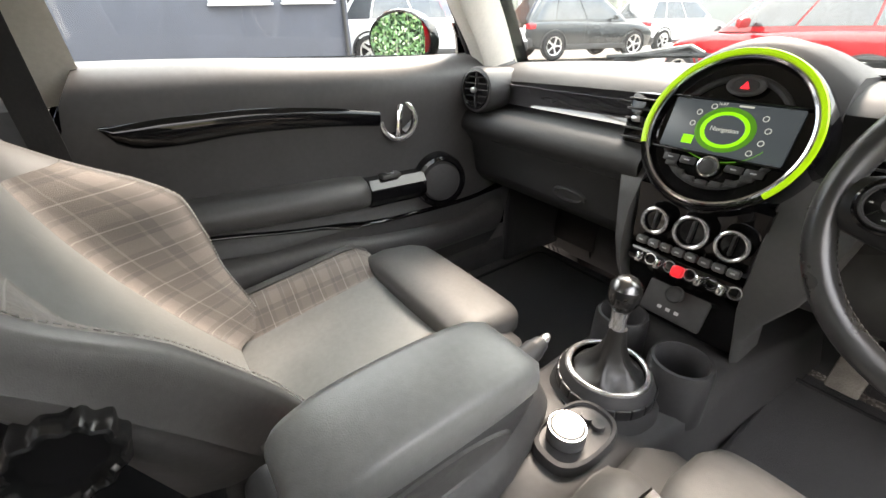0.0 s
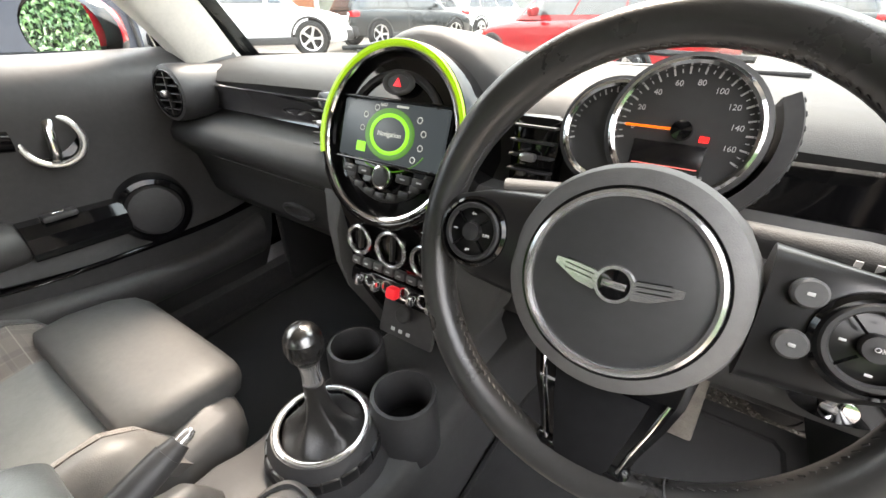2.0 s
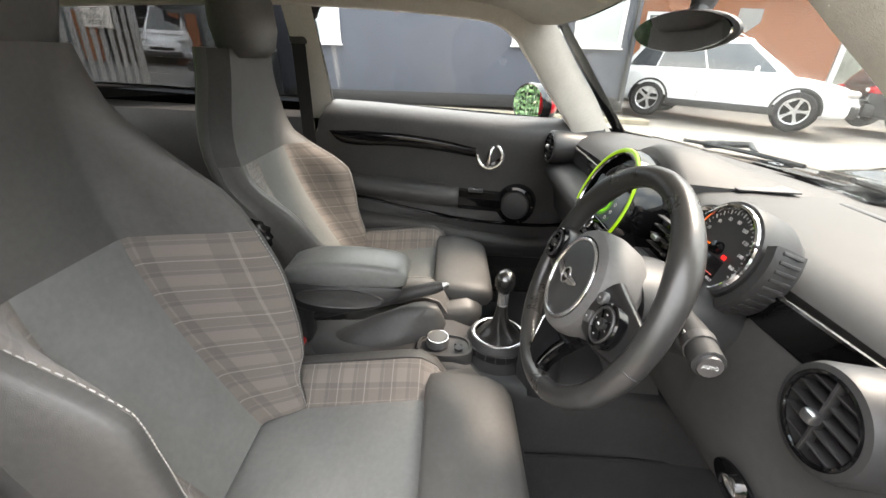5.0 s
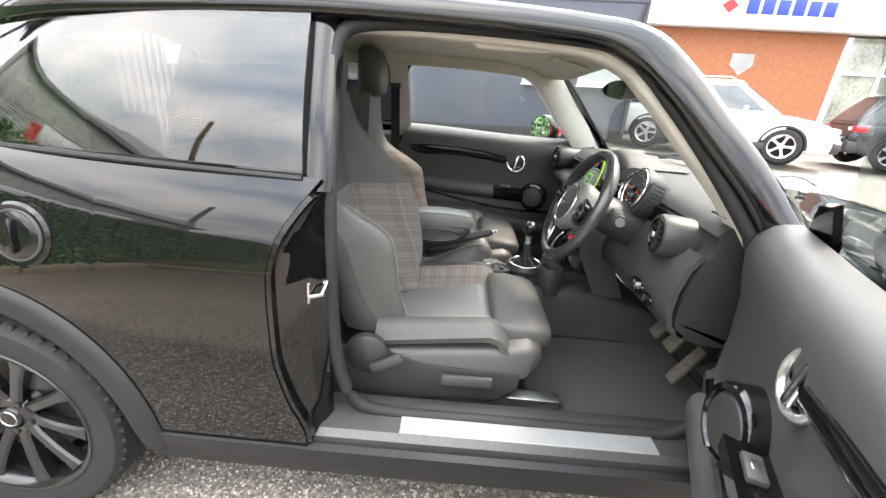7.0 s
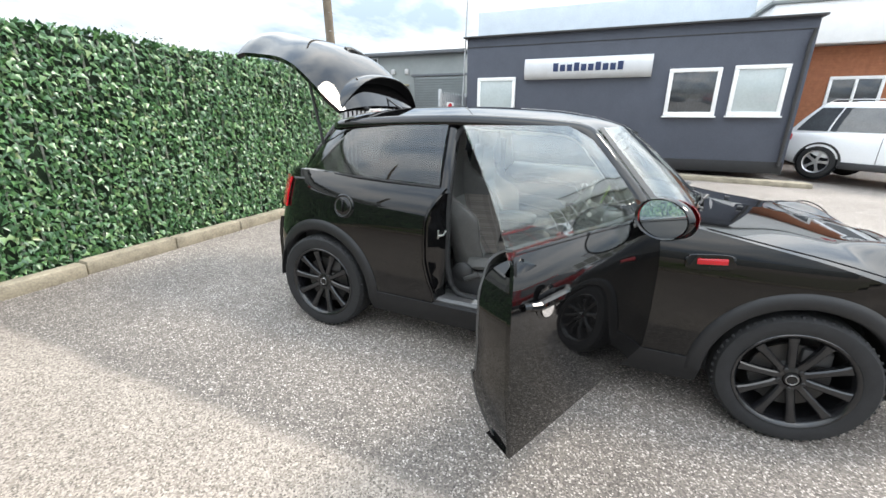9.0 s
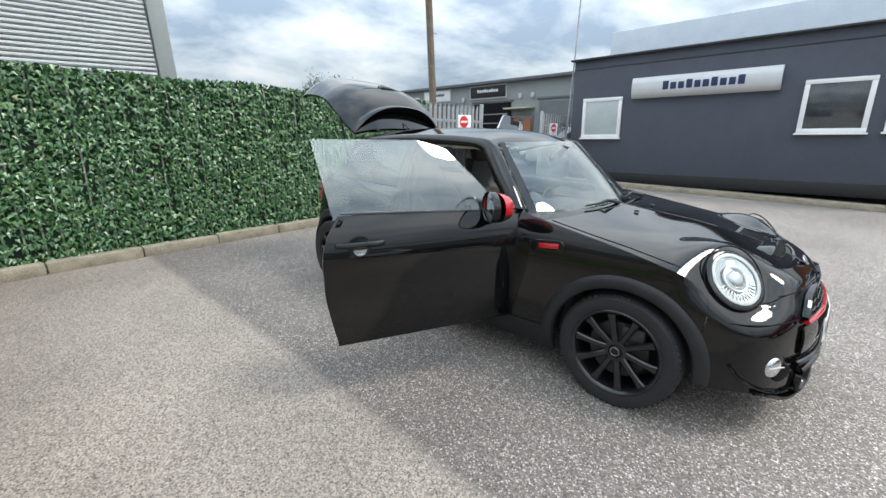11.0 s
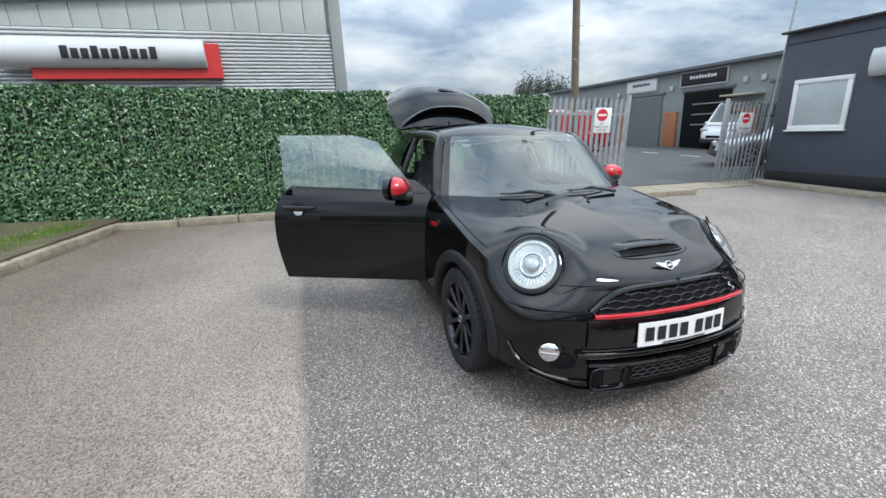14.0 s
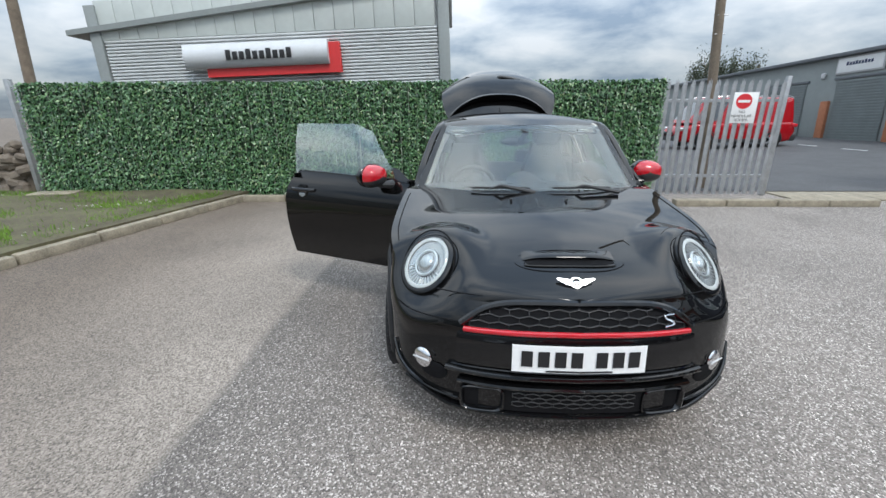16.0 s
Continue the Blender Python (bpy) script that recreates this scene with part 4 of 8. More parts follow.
# ---------------- outside details of the hatchback ----------------
for sx in (1, -1):
    n = Vector((0.50 * sx, 0.60, 0.62)).normalized()
    c = Vector((0.614 * sx, 1.658, 0.752)) - n * 0.003
    fm = facing(c, n)
    lampm = fm @ Matrix.Diagonal((0.93, 1.0, 1, 1))
    lamp = part("headlamp", M().lathe([(0.150, -0.05), (0.153, 0.0), (0.149, 0.012), (0.136, 0.018), (0.127, 0.018), (0.124, 0.008)], 48, lampm, caps=False), PIANO, car, "round headlamp in a black ring")
    part("lamp_bowl", M().lathe([(0.130, 0.014), (0.110, 0.009), (0.070, 0.004), (0.052, 0.002), (0.0, 0.001)], 48, lampm), mat("lamp_silver", (0.44, 0.44, 0.44), 0.26, 0.85, var=0.12, scale=30), lamp, "silver reflector bowl")
    part("light_guide", M().ring(0.117, 0.010, 48, 8, lampm @ Matrix.Translation((0, 0, 0.014)), 0.5), mat("light_guide_white", (0.52, 0.52, 0.52), 0.25, var=0.05), lamp, "white daytime light ring")
    part("projector_ring", M().ring(0.060, 0.006, 40, 8, lampm @ Matrix.Translation((0, 0, 0.012)), 0.8), SILVER, lamp, "satin ring round the projector")
    part("projector", M().lathe([(0.056, 0.0), (0.054, 0.008), (0.044, 0.010), (0.040, 0.020), (0.030, 0.027), (0.015, 0.031), (0.0, 0.032)], 32, lampm), mat("projector_glass", (0.46, 0.465, 0.47), 0.10, 0.75, var=0.3, scale=40), lamp, "grey glass projector lens")
    for k in range(14):
        a = math.pi * (1.12 + 0.76 * k / 13)
        part("reflector_rib", M().box((0.088 * math.cos(a), 0.088 * math.sin(a), 0.010), (0.034, 0.003, 0.005), 0.001, lampm @ Matrix.Translation((0.088 * math.cos(a), 0.088 * math.sin(a), 0)) @ Matrix.Rotation(a, 4, "Z") @ Matrix.Translation((-0.088 * math.cos(a), -0.088 * math.sin(a), 0))), SILVER, lamp)
    lens = part("lamp_glass", M().lathe([(0.131, 0.016), (0.115, 0.034), (0.08, 0.044), (0.04, 0.048), (0.0, 0.049)], 40, lampm), GLASS, lamp, "clear domed lens")
    lens.visible_shadow = False
    # fog lamp
    fc = Vector(front(sx * 0.628, 0.39, -0.012))
    fn = Vector((sx * 0.55, 0.83, 0.05))
    fog = part("fog_lamp", M().lathe([(0.074, -0.02), (0.075, 0.006), (0.069, 0.010), (0.056, 0.000), (0.048, -0.012)], 36, facing(fc, fn), caps=False), PIANO, car, "round fog lamp in a black bezel")
    part("fog_reflector", M().lathe([(0.048, 0.012), (0.040, 0.020), (0.02, 0.024), (0.0, 0.025)], 28, facing(fc, fn)), CHROME, fog)
    part("fog_baffle", M().box((0, 0.004, 0.026), (0.088, 0.005, 0.006), 0.002, facing(fc, fn)), GREYP, fog)
    part("fog_shroud", M().lathe([(0.05, -0.004), (0.0, -0.004)], 28, facing(fc, fn)), PLASTIC, fog)
    # flat disc on the bumper, coloured as the shade of a recess
    part("fog_shade_disc", M().lathe([(1.0, 0.0), (0.85, 0.003), (0.0, 0.001)], 28, facing(front(sx * 0.575, 0.352, 0.003), (sx * 0.42, 0.9, 0.0)) @ Matrix.Diagonal((0.062, 0.040, 1, 1))), DARK, fog, "near-black disc painted as a shaded recess beside the lamp")
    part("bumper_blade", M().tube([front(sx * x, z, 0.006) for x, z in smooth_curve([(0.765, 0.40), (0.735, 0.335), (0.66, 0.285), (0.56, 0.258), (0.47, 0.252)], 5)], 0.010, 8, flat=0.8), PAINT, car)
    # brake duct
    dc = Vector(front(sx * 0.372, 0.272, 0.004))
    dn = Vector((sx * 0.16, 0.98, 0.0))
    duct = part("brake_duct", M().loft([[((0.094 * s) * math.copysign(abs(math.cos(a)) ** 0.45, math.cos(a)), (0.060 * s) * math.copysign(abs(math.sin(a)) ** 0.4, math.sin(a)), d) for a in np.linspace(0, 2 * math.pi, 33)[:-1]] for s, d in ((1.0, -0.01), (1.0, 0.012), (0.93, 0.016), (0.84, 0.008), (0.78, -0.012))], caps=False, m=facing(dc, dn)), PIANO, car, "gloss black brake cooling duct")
    # near-black plate paints the shade inside the duct
    part("duct_shade", M().box((0, 0, -0.008), (0.15, 0.094, 0.006), 0.002, facing(dc, dn)), DARK, duct)
    # side scuttle badge
    sc = Vector(side(0.835, 0.795, 0.0, sx))
    scut = part("side_scuttle", M().loft([[(0.096 * s * math.copysign(abs(math.cos(a)) ** 0.5, math.cos(a)), 0.036 * s * math.copysign(abs(math.sin(a)) ** 0.5, math.sin(a)), d) for a in np.linspace(0, 2 * math.pi, 25)[:-1]] for s, d in ((1.0, -0.006), (1.0, 0.006), (0.94, 0.009))], m=facing(sc, (sx, 0.02, 0.12)) @ pose(0, 0, 0, 0, 0, 6 * sx)), PIANO, car, "black side scuttle with red bar")
    part("red_bar", M().box((0.008, 0.004, 0.011), (0.115, 0.026, 0.004), 0.002, facing(sc, (sx, 0.02, 0.12)) @ pose(0, 0, 0, 0, 0, 6 * sx)), REDP, scut)
    # rear lamp
    g = [[side(y, z, 0.008, sx) for y in np.linspace(-1.735, -1.57, 8)] for z in np.linspace(0.76, 0.945, 8)]
    part("rear_lamp", M().sheet(g, -0.01 * sx), REDP, car, "red rear lamp")
# fuel cap on the driver's side
fc = Vector(side(-1.062, 0.828, 0.0))
fm = facing(fc, (1, -0.02, 0.16))
cap = part("fuel_cap", M().lathe([(0.070, -0.004), (0.072, 0.004), (0.066, 0.010), (0.058, 0.008)], 40, fm, caps=False), PIANO, car, "round gloss black fuel filler cap")
part("cap_disc", M().lathe([(0.057, 0.006), (0.050, 0.012), (0.03, 0.015), (0.0, 0.016)], 36, fm), PIANO, cap)
part("cap_grip", M().box((0, 0, 0.018), (0.014, 0.075, 0.014), 0.005, fm), PIANO, cap)
part("cap_ring", M().ring(0.054, 0.003, 36, 6, fm @ Matrix.Translation((0, 0, 0.009))), TRIM, cap)

# grille: recessed hexagon mesh, red bar, dark panel, plate
GX = 0.47


def grille_top(x):
    return 0.686 - 0.100 * (abs(x) / GX) ** 5.5


# near-black sheet behind the mesh paints the shade of the opening
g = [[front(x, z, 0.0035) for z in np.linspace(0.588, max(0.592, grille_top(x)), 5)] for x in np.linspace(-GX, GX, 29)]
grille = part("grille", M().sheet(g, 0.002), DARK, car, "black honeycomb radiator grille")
HEXG = mat("gloss_grey_mesh", (0.03, 0.03, 0.031), 0.25, var=0.1)
hexes = M()
hw, hh = 0.043, 0.0175
for r in range(5):
    for k in range(-6, 7):
        cx, cz = k * 2 * hw * 0.92 + (hw * 0.92 if r % 2 else 0), 0.598 + r * hh * 1.55
        if abs(cx) > GX - 0.03 or cz > grille_top(cx) - 0.004:
            continue
        pts = []
        for q in range(7):
            a = math.pi / 3 * q + math.pi / 6
            px, pz = cx + hw * 1.06 * math.cos(a), cz + hh * math.sin(a)
            pts.append(front(max(-GX, min(GX, px)), min(max(pz, 0.586), grille_top(px) if abs(px) < GX else 0.6), 0.010))
        hexes.tube(pts, 0.0034, 5)
tagged(part("grille_mesh", hexes, HEXG, grille, "gloss honeycomb mesh"), kind="stuff")
fr_ = [front(x, max(0.590, grille_top(x)) + 0.006, 0.012) for x in np.linspace(-GX, GX, 41)]
part("grille_surround", M().tube(fr_, 0.018, 8, flat=0.8), PIANO, car, "gloss black grille surround")
part("red_bar", M().tube([front(x, 0.580 - 0.004 * (x / GX) ** 2, 0.014) for x in np.linspace(-GX + 0.015, GX - 0.015, 31)], 0.0115, 10), REDP, car, "bright red grille bar")
part("sport_badge", M().tube([front(-0.365 + bx, 0.627 + bz, 0.020) for bx, bz in smooth_curve([(-0.022, 0.020), (0.012, 0.019), (0.016, 0.008), (-0.012, -0.004), (-0.014, -0.016), (0.024, -0.022)], 5)], 0.0045, 6), CHROME, car, "chrome letter badge")
g = [[front(x, z, 0.012 + 0.006 * math.sin(math.pi * j / 6)) for j, z in enumerate(np.linspace(0.425, 0.560, 7))] for x in np.linspace(-0.48, 0.48, 25)]
part("number_panel", M().sheet(g, 0.01), PIANO, car, "gloss black bumper centre panel")
plate = part("number_plate", M().loft([[(x, front(x, zz, 0.030)[1] + (0.004 if k in (1, 2) else 0), zz) for k, zz in enumerate((0.432, 0.432, 0.545, 0.545))] for x in np.linspace(-0.262, 0.262, 9)]), WHITE, car, "white number plate with black characters masked")
PLATEK = mat("plate_black", (0.012, 0.012, 0.013), 0.5)
for k, x in enumerate((0.205, 0.140, 0.075, 0.012, -0.085, -0.150, -0.212)):
    part("plate_bar", M().sheet([[(x + dx, front(x + dx, zz, 0.0365)[1], zz) for zz in (0.458, 0.524)] for dx in (0.022, -0.022)], 0.001), PLATEK, plate)
part("plate_strip", M().sheet([[(x, front(x, zz, 0.0365)[1], zz) for zz in (0.437, 0.444)] for x in np.linspace(0.13, -0.13, 5)], 0.001), PLATEK, plate)
# splitter and lower intake
LIP = [front(x, 0.392 + 0.004 * (x / 0.5) ** 2, 0.014) for x in np.linspace(-0.52, 0.52, 31)]
part("bumper_lip", M().tube(LIP, 0.017, 10, flat=0.8), PAINT, car)
for sx in (1, -1):
    seam = [(x, y) for x, y in zip(OX, OY) if y > 1.50 and x > 0.48]
    line = [skin(x, y, 0.592, 0.0) for x, y in seam]
    part("bumper_seam", M().tube([(sx * p[0], p[1], p[2]) for p in line], 0.003, 5), DARK, car)
    part("lamp_gap", M().ring(0.160, 0.0035, 48, 6, facing(Vector((0.614 * sx, 1.658, 0.752)), Vector((0.568 * sx, 0.68, 0.464))) @ Matrix.Diagonal((0.93, 1.0, 1, 1)) @ Matrix.Translation((0, 0, -0.004))), DARK, car)
part("splitter", M().tube([front(x, low_edge(x) + 0.010, 0.008) for x in np.linspace(-0.70, 0.70, 37)], 0.011, 8, flat=1.0), PIANO, car)
part("bumper_crease", M().tube([front(x, 0.345 + 0.004 * (x / 0.5) ** 2, 0.016) for x in np.linspace(-0.47, 0.47, 31)], 0.015, 8, flat=0.8), PAINT, car)
part("bumper_crease", M().tube([front(x, 0.412, 0.003) for x in np.linspace(-0.50, 0.50, 31)], 0.010, 8, flat=0.7), PAINT, car)
# the intake is not cut; its shade is a near-black sheet
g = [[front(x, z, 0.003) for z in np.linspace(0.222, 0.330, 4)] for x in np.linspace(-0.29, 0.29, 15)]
intake = part("lower_intake", M().sheet(g, 0.002), DARK, car, "lower air intake with its shade painted near-black")
hx = M()
for r in range(3):
    for k in range(-4, 5):
        cx, cz = k * 0.056 + (0.028 if r % 2 else 0), 0.262 + r * 0.02
        if abs(cx) < 0.25:
            hx.tube([front(cx + 0.029 * math.cos(math.pi / 3 * q + math.pi / 6), cz + 0.013 * math.sin(math.pi / 3 * q + math.pi / 6), 0.008) for q in range(7)], 0.0024, 5)
tagged(part("intake_mesh", hx, PLASTIC, intake), kind="stuff")
part("bonnet_line", M().tube([front(x, 0.700, 0.001) for x in np.linspace(-0.60, 0.60, 31)], 0.0025, 6), DARK, car)


# bonnet scoop and winged badge
def bonnet_z(x, y, lift):
    ys = max(0.92, min(1.95, y))
    zc = smooth_table(SPINE, ys)
    w = 0.80
    return (x, y, zc - (zc - belt(min(y, 1.99))) * (abs(x) / w) ** 2.1 + lift)


rings = []
for s, d in ((1.0, -0.002), (1.0, 0.0015), (0.975, 0.002), (0.965, -0.003)):
    rings.append([bonnet_z(0.237 * s * math.copysign(abs(math.cos(a)) ** 0.75, math.cos(a)), 1.758 + 0.072 * s * math.sin(a), d) for a in np.linspace(0, 2 * math.pi, 49)[:-1]])
scoop = part("bonnet_scoop", M().loft(rings, caps=False), DARK, car, "flush bonnet air scoop")
# inlet shade painted as a near-black cap on the bonnet
part("scoop_mouth", M().loft([[bonnet_z(0.195 * s * math.copysign(abs(math.cos(a)) ** 0.7, math.cos(a)), 1.772 + 0.026 * s * math.sin(a), h) for a in np.linspace(0, 2 * math.pi, 37)[:-1]] for s, h in ((1.0, 0.0), (0.98, 0.003))]), DARK, scoop, "air inlet with its shade painted near-black")
part("scoop_hood", M().loft([[bonnet_z(x, 1.752 + dy - 0.012 * (x / 0.19) ** 2, 0.001 + dz * max(0.0, 1 - (x / 0.2) ** 4)) for dy, dz in ((-0.055, 0.0), (-0.03, 0.010), (0.0, 0.021), (0.012, 0.022), (0.016, 0.017), (0.006, 0.006))] for x in np.linspace(-0.198, 0.198, 23)]), PAINT, scoop, sharp=50)
part("scoop_lip", M().tube([bonnet_z(0.19 * math.cos(a), 1.784 + 0.016 * math.sin(a), 0.003) for a in np.linspace(0, math.pi, 19)], 0.005, 6), PAINT, scoop)
bmx = facing((0.0, 1.893, 0.757), (0, 0.75, 0.66), (0, 0, 1))
badge = part("wing_badge", M().ring(0.021, 0.0035, 32, 6, bmx), CHROME, car, "bright winged bonnet badge")
part("badge_centre", M().lathe([(0.020, 0.0), (0.018, 0.003), (0.0, 0.004)], 28, bmx), PIANO, badge)
part("badge_bar", M().box((0, 0, 0.004), (0.026, 0.009, 0.002), 0.0005, bmx), CHROME, badge)
for q in (-1, 1):
    part("badge_wing", M().loft([[(q * x, yb, -0.004), (q * x, yb, 0.003), (q * x, yt, 0.003), (q * x, yt, -0.004)] for x, yb, yt in ((0.021, -0.013, 0.012), (0.040, -0.008, 0.016), (0.058, 0.004, 0.019), (0.075, 0.015, 0.020))], m=bmx), SILVER, badge)
# bonnet seams and washer jets
for sx in (1, -1):
    part("bonnet_seam", M().tube([Vector(bonnet_point(y, 0.045, sx)) + Vector((0, 0, 0.0005)) for y in np.linspace(0.80, 1.46, 16)], 0.0028, 5), DARK, car)
    jet = [bonnet_z(sx * 0.16, 1.05, 0.004), bonnet_z(sx * 0.16, 1.075, 0.006)]
    part("washer_jet", M().tube(jet, 0.007, 8), PLASTIC, car)
# scuttle panel and wipers
g = [[(0.745 * u, 0.880 - 0.225 * u * u + dy, 0.926 - 0.035 * u * u + dz) for dy, dz in ((-0.03, 0.0), (0.0, 0.006), (0.03, 0.010), (0.06, 0.012))] for u in np.linspace(-1, 1, 21)]
part("scuttle_panel", M().sheet(g, 0.006), PLASTIC, car, "black plastic scuttle panel")
for x0, x1, y0 in ((0.02, 0.38, 0.80), (-0.50, -0.12, 0.78)):
    def wpt(x, lift):
        u = x / 0.735
        p = windscreen_point(u, 0.035)
        return p + Vector((0, 0.75, 0.65)) * lift
    wip = part("wiper", M().tube([wpt(x, 0.022) for x in np.linspace(x0, x1, 8)], 0.006, 6), RUBBER, car, "black windscreen wiper")
    part("wiper_arm", M().tube([Vector((x0 - 0.03, y0 + 0.10, 0.945)), wpt((x0 + x1) / 2, 0.05), wpt((x0 + x1) / 2 + 0.04, 0.026)], [0.014, 0.009, 0.007], 8), PLASTIC, wip)
part("screen_sticker", M().box((0.455, 0.405, 1.262), (0.055, 0.003, 0.022), 0, Matrix.Translation((0.455, 0.405, 1.262)) @ pose(0, 0, 0, -42, 0, -12) @ Matrix.Translation((-0.455, -0.405, -1.262))), WHITE, car)
# black screen border
for sx in (1, -1):
    part("screen_border", M().sheet([[windscreen_point(sx * u, v) + Vector((0, 0.004, 0.004)) for u in (0.94, 0.97, 1.0)] for v in np.linspace(0, 1, 9)], 0.001), PIANO, car)
part("screen_border", M().sheet([[windscreen_point(u, v) - Vector((0, 0.004, 0.004)) for v in (0.95, 1.0)] for u in np.linspace(-1, 1, 15)], 0.001), PIANO, car)

# tailgate, raised
TG = [p + np.array((0.085, -0.004)) for p in smooth_curve([(-1.30, 1.395), (-1.36, 1.475), (-1.43, 1.575), (-1.51, 1.67), (-1.60, 1.745), (-1.74, 1.809), (-1.92, 1.852), (-2.08, 1.882), (-2.16, 1.886)], 3)]


def gate_point(k, v, off=0.0):
    """The open tailgate's outer face: k from the hinge to the tip, v across, off its face."""
    at = lambda q: np.array([np.interp(q, range(len(TG)), [p[c] for p in TG]) for c in (0, 1)])  # noqa: E731
    y, z = at(k)
    ty, tz = at(k + 1) - at(k - 1)
    q = math.hypot(ty, tz)
    ny, nz = tz / q, -ty / q
    t = k / (len(TG) - 1)
    w = 0.545 + 0.075 * math.sin(math.pi * min(1, t * 1.3)) - 0.02 * t
    d = off - (0.07 + 0.13 * t) * abs(v) ** 3.0
    return (w * v, y + ny * d, z + nz * d)


vs_ = np.linspace(-1, 1, 21)
gate = part("tailgate", M().sheet([[gate_point(k, v) for v in vs_] for k in range(len(TG))], 0.03), PAINT, car, "black tailgate raised wide open")
gl = part("rear_window", M().sheet([[gate_point(k, v * 0.9, 0.004) for v in vs_] for k in range(5, 14)], 0.003), TINT, gate, "tinted rear window")
part("window_shine", M().sheet([[gate_point(k, v * 0.9, 0.002) for v in vs_] for k in range(5, 14)], 0.001), mat("rear_glass", (0.05, 0.055, 0.06), 0.02, spec=1.0, coat=1.0, var=0.15, scale=3), gate)
SPOIL = [(7.2, 0.004), (6.6, 0.045), (6.0, 0.085), (5.4, 0.112), (4.95, 0.122)]
UNDER = [(4.90, 0.120), (5.0, 0.100), (5.3, 0.060), (5.2, 0.030), (4.6, 0.014)]


def spoiler_point(k, off, v):
    return gate_point(max(0.0, k - 4.6 * abs(v) ** 2.4), v * 0.97, off * (1 - 0.75 * abs(v) ** 3))


part("spoiler", M().sheet([[spoiler_point(k, o, v) for v in vs_] for k, o in SPOIL], 0.006), PAINT, gate, "gloss black roof spoiler")
# shade below the spoiler is put into this underside's colour
part("spoiler_hollow", M().sheet([[spoiler_point(k, o, v) for v in vs_] for k, o in UNDER], 0.004), DARK, gate, "spoiler underside coloured near-black for shade")
part("hinge_panel", M().sheet([[gate_point(k * max(0.05, 1 - abs(v) ** 2.4), v * 0.95, 0.012) for v in vs_] for k in np.linspace(0.0, 4.7, 6)], 0.01), PIANO, gate)
part("brake_lamp", M().box((0, -1.225, 1.43), (0.012, 0.02, 0.03), 0.003), PLASTIC, gate)
part("rear_wiper", M().tube([gate_point(13.6, 0.0, 0.02), gate_point(13.4, -0.06, 0.035), gate_point(13.1, -0.25, 0.03), gate_point(12.7, -0.45, 0.022)], [0.024, 0.020, 0.014, 0.008], 8), PLASTIC, gate, "black rear wiper arm")
part("wiper_blade", M().tube([gate_point(12.5 + 0.3 * q, -0.62 * q, 0.014) for q in np.linspace(0, 1, 6)], 0.010, 6), RUBBER, gate)
part("gate_seam", M().tube([gate_point(14.2 - 1.5 * abs(v) ** 3, v, 0.003) for v in vs_], 0.009, 6), DARK, gate)
part("gate_handle", M().tube([gate_point(19, v, 0.012) for v in np.linspace(-0.45, 0.45, 9)], 0.014, 8), PIANO, gate, "gloss black tailgate handle strip")
part("gate_lining", M().sheet([[gate_point(k, v * 0.86, -0.045) for v in vs_] for k in range(13, len(TG))], 0.01), PLASTIC, gate)
for sx in (1, -1):
    part("gate_gasket", M().tube([gate_point(k, sx * v, 0.012) for k, v in [(5, 0.05), (5, 0.5), (5, 0.90)] + [(q, 0.915) for q in range(6, 13)] + [(13, 0.88), (14, 0.6), (14, 0.3), (14, 0.0)]], 0.008, 6), RUBBER, gate)
    part("gas_strut", M().tube([(sx * 0.50, -1.43, 1.12), (sx * 0.53, -1.50, 1.55)], 0.010, 8), PLASTIC, gate)
    part("gate_hinge", M().box((sx * 0.33, -1.25, 1.385), (0.05, 0.12, 0.03), 0.008), PAINT, gate)
part("aerial", M().tube([(0.0, -1.10, 1.385), (0.0, -1.16, 1.42), (0.0, -1.40, 1.56)], [0.012, 0.006, 0.003], 8), PLASTIC, car, "short roof aerial")


# ---------------- interior ----------------
def tartan_material(axis):
    """Brown and grey check across x and along the given axis."""
    m = mat("tartan_cloth", (0.125, 0.113, 0.098), 0.9, bump=0.6, bscale=900, sheen=0.3)
    nt = m.node_tree
    b = nt.nodes["Principled BSDF"]
    pos = node(nt, "TexCoord")
    sep = node(nt, "SeparateXYZ")
    nt.links.new(pos.outputs["Object"], sep.inputs[0])
    along = sep.outputs[axis]

    def stripes(src, period, width, phase=0.0):
        a = node(nt, "Math")
        a.operation = "ADD"
        a.inputs[1].default_value = phase + 10
        nt.links.new(src, a.inputs[0])
        mo = node(nt, "Math")
        mo.operation = "MODULO"
        mo.inputs[1].default_value = period
        nt.links.new(a.outputs[0], mo.inputs[0])
        lt = node(nt, "Math")
        lt.operation = "LESS_THAN"
        lt.inputs[1].default_value = width
        nt.links.new(mo.outputs[0], lt.inputs[0])
        return lt.outputs[0]

    col = None
    X = sep.outputs["X"]
    for src, per, wid, ph, c, f in ((X, 0.056, 0.026, 0.0, (0.105, 0.092, 0.082), 0.42), (along, 0.056, 0.026, 0.0, (0.105, 0.092, 0.082), 0.42), (X, 0.056, 0.007, 0.009, (0.06, 0.058, 0.056), 0.35), (along, 0.056, 0.007, 0.009, (0.06, 0.058, 0.056), 0.35), (X, 0.056, 0.0016, 0.040, (0.36, 0.34, 0.30), 0.22), (along, 0.056, 0.0020, 0.040, (0.40, 0.375, 0.34), 0.36)):
        st = stripes(src, per, wid, ph)
        k = node(nt, "Math")
        k.operation = "MULTIPLY"
        k.inputs[1].default_value = f
        nt.links.new(st, k.inputs[0])
        mixn = node(nt, "MixRGB")
        nt.links.new(k.outputs[0], mixn.inputs["Fac"])
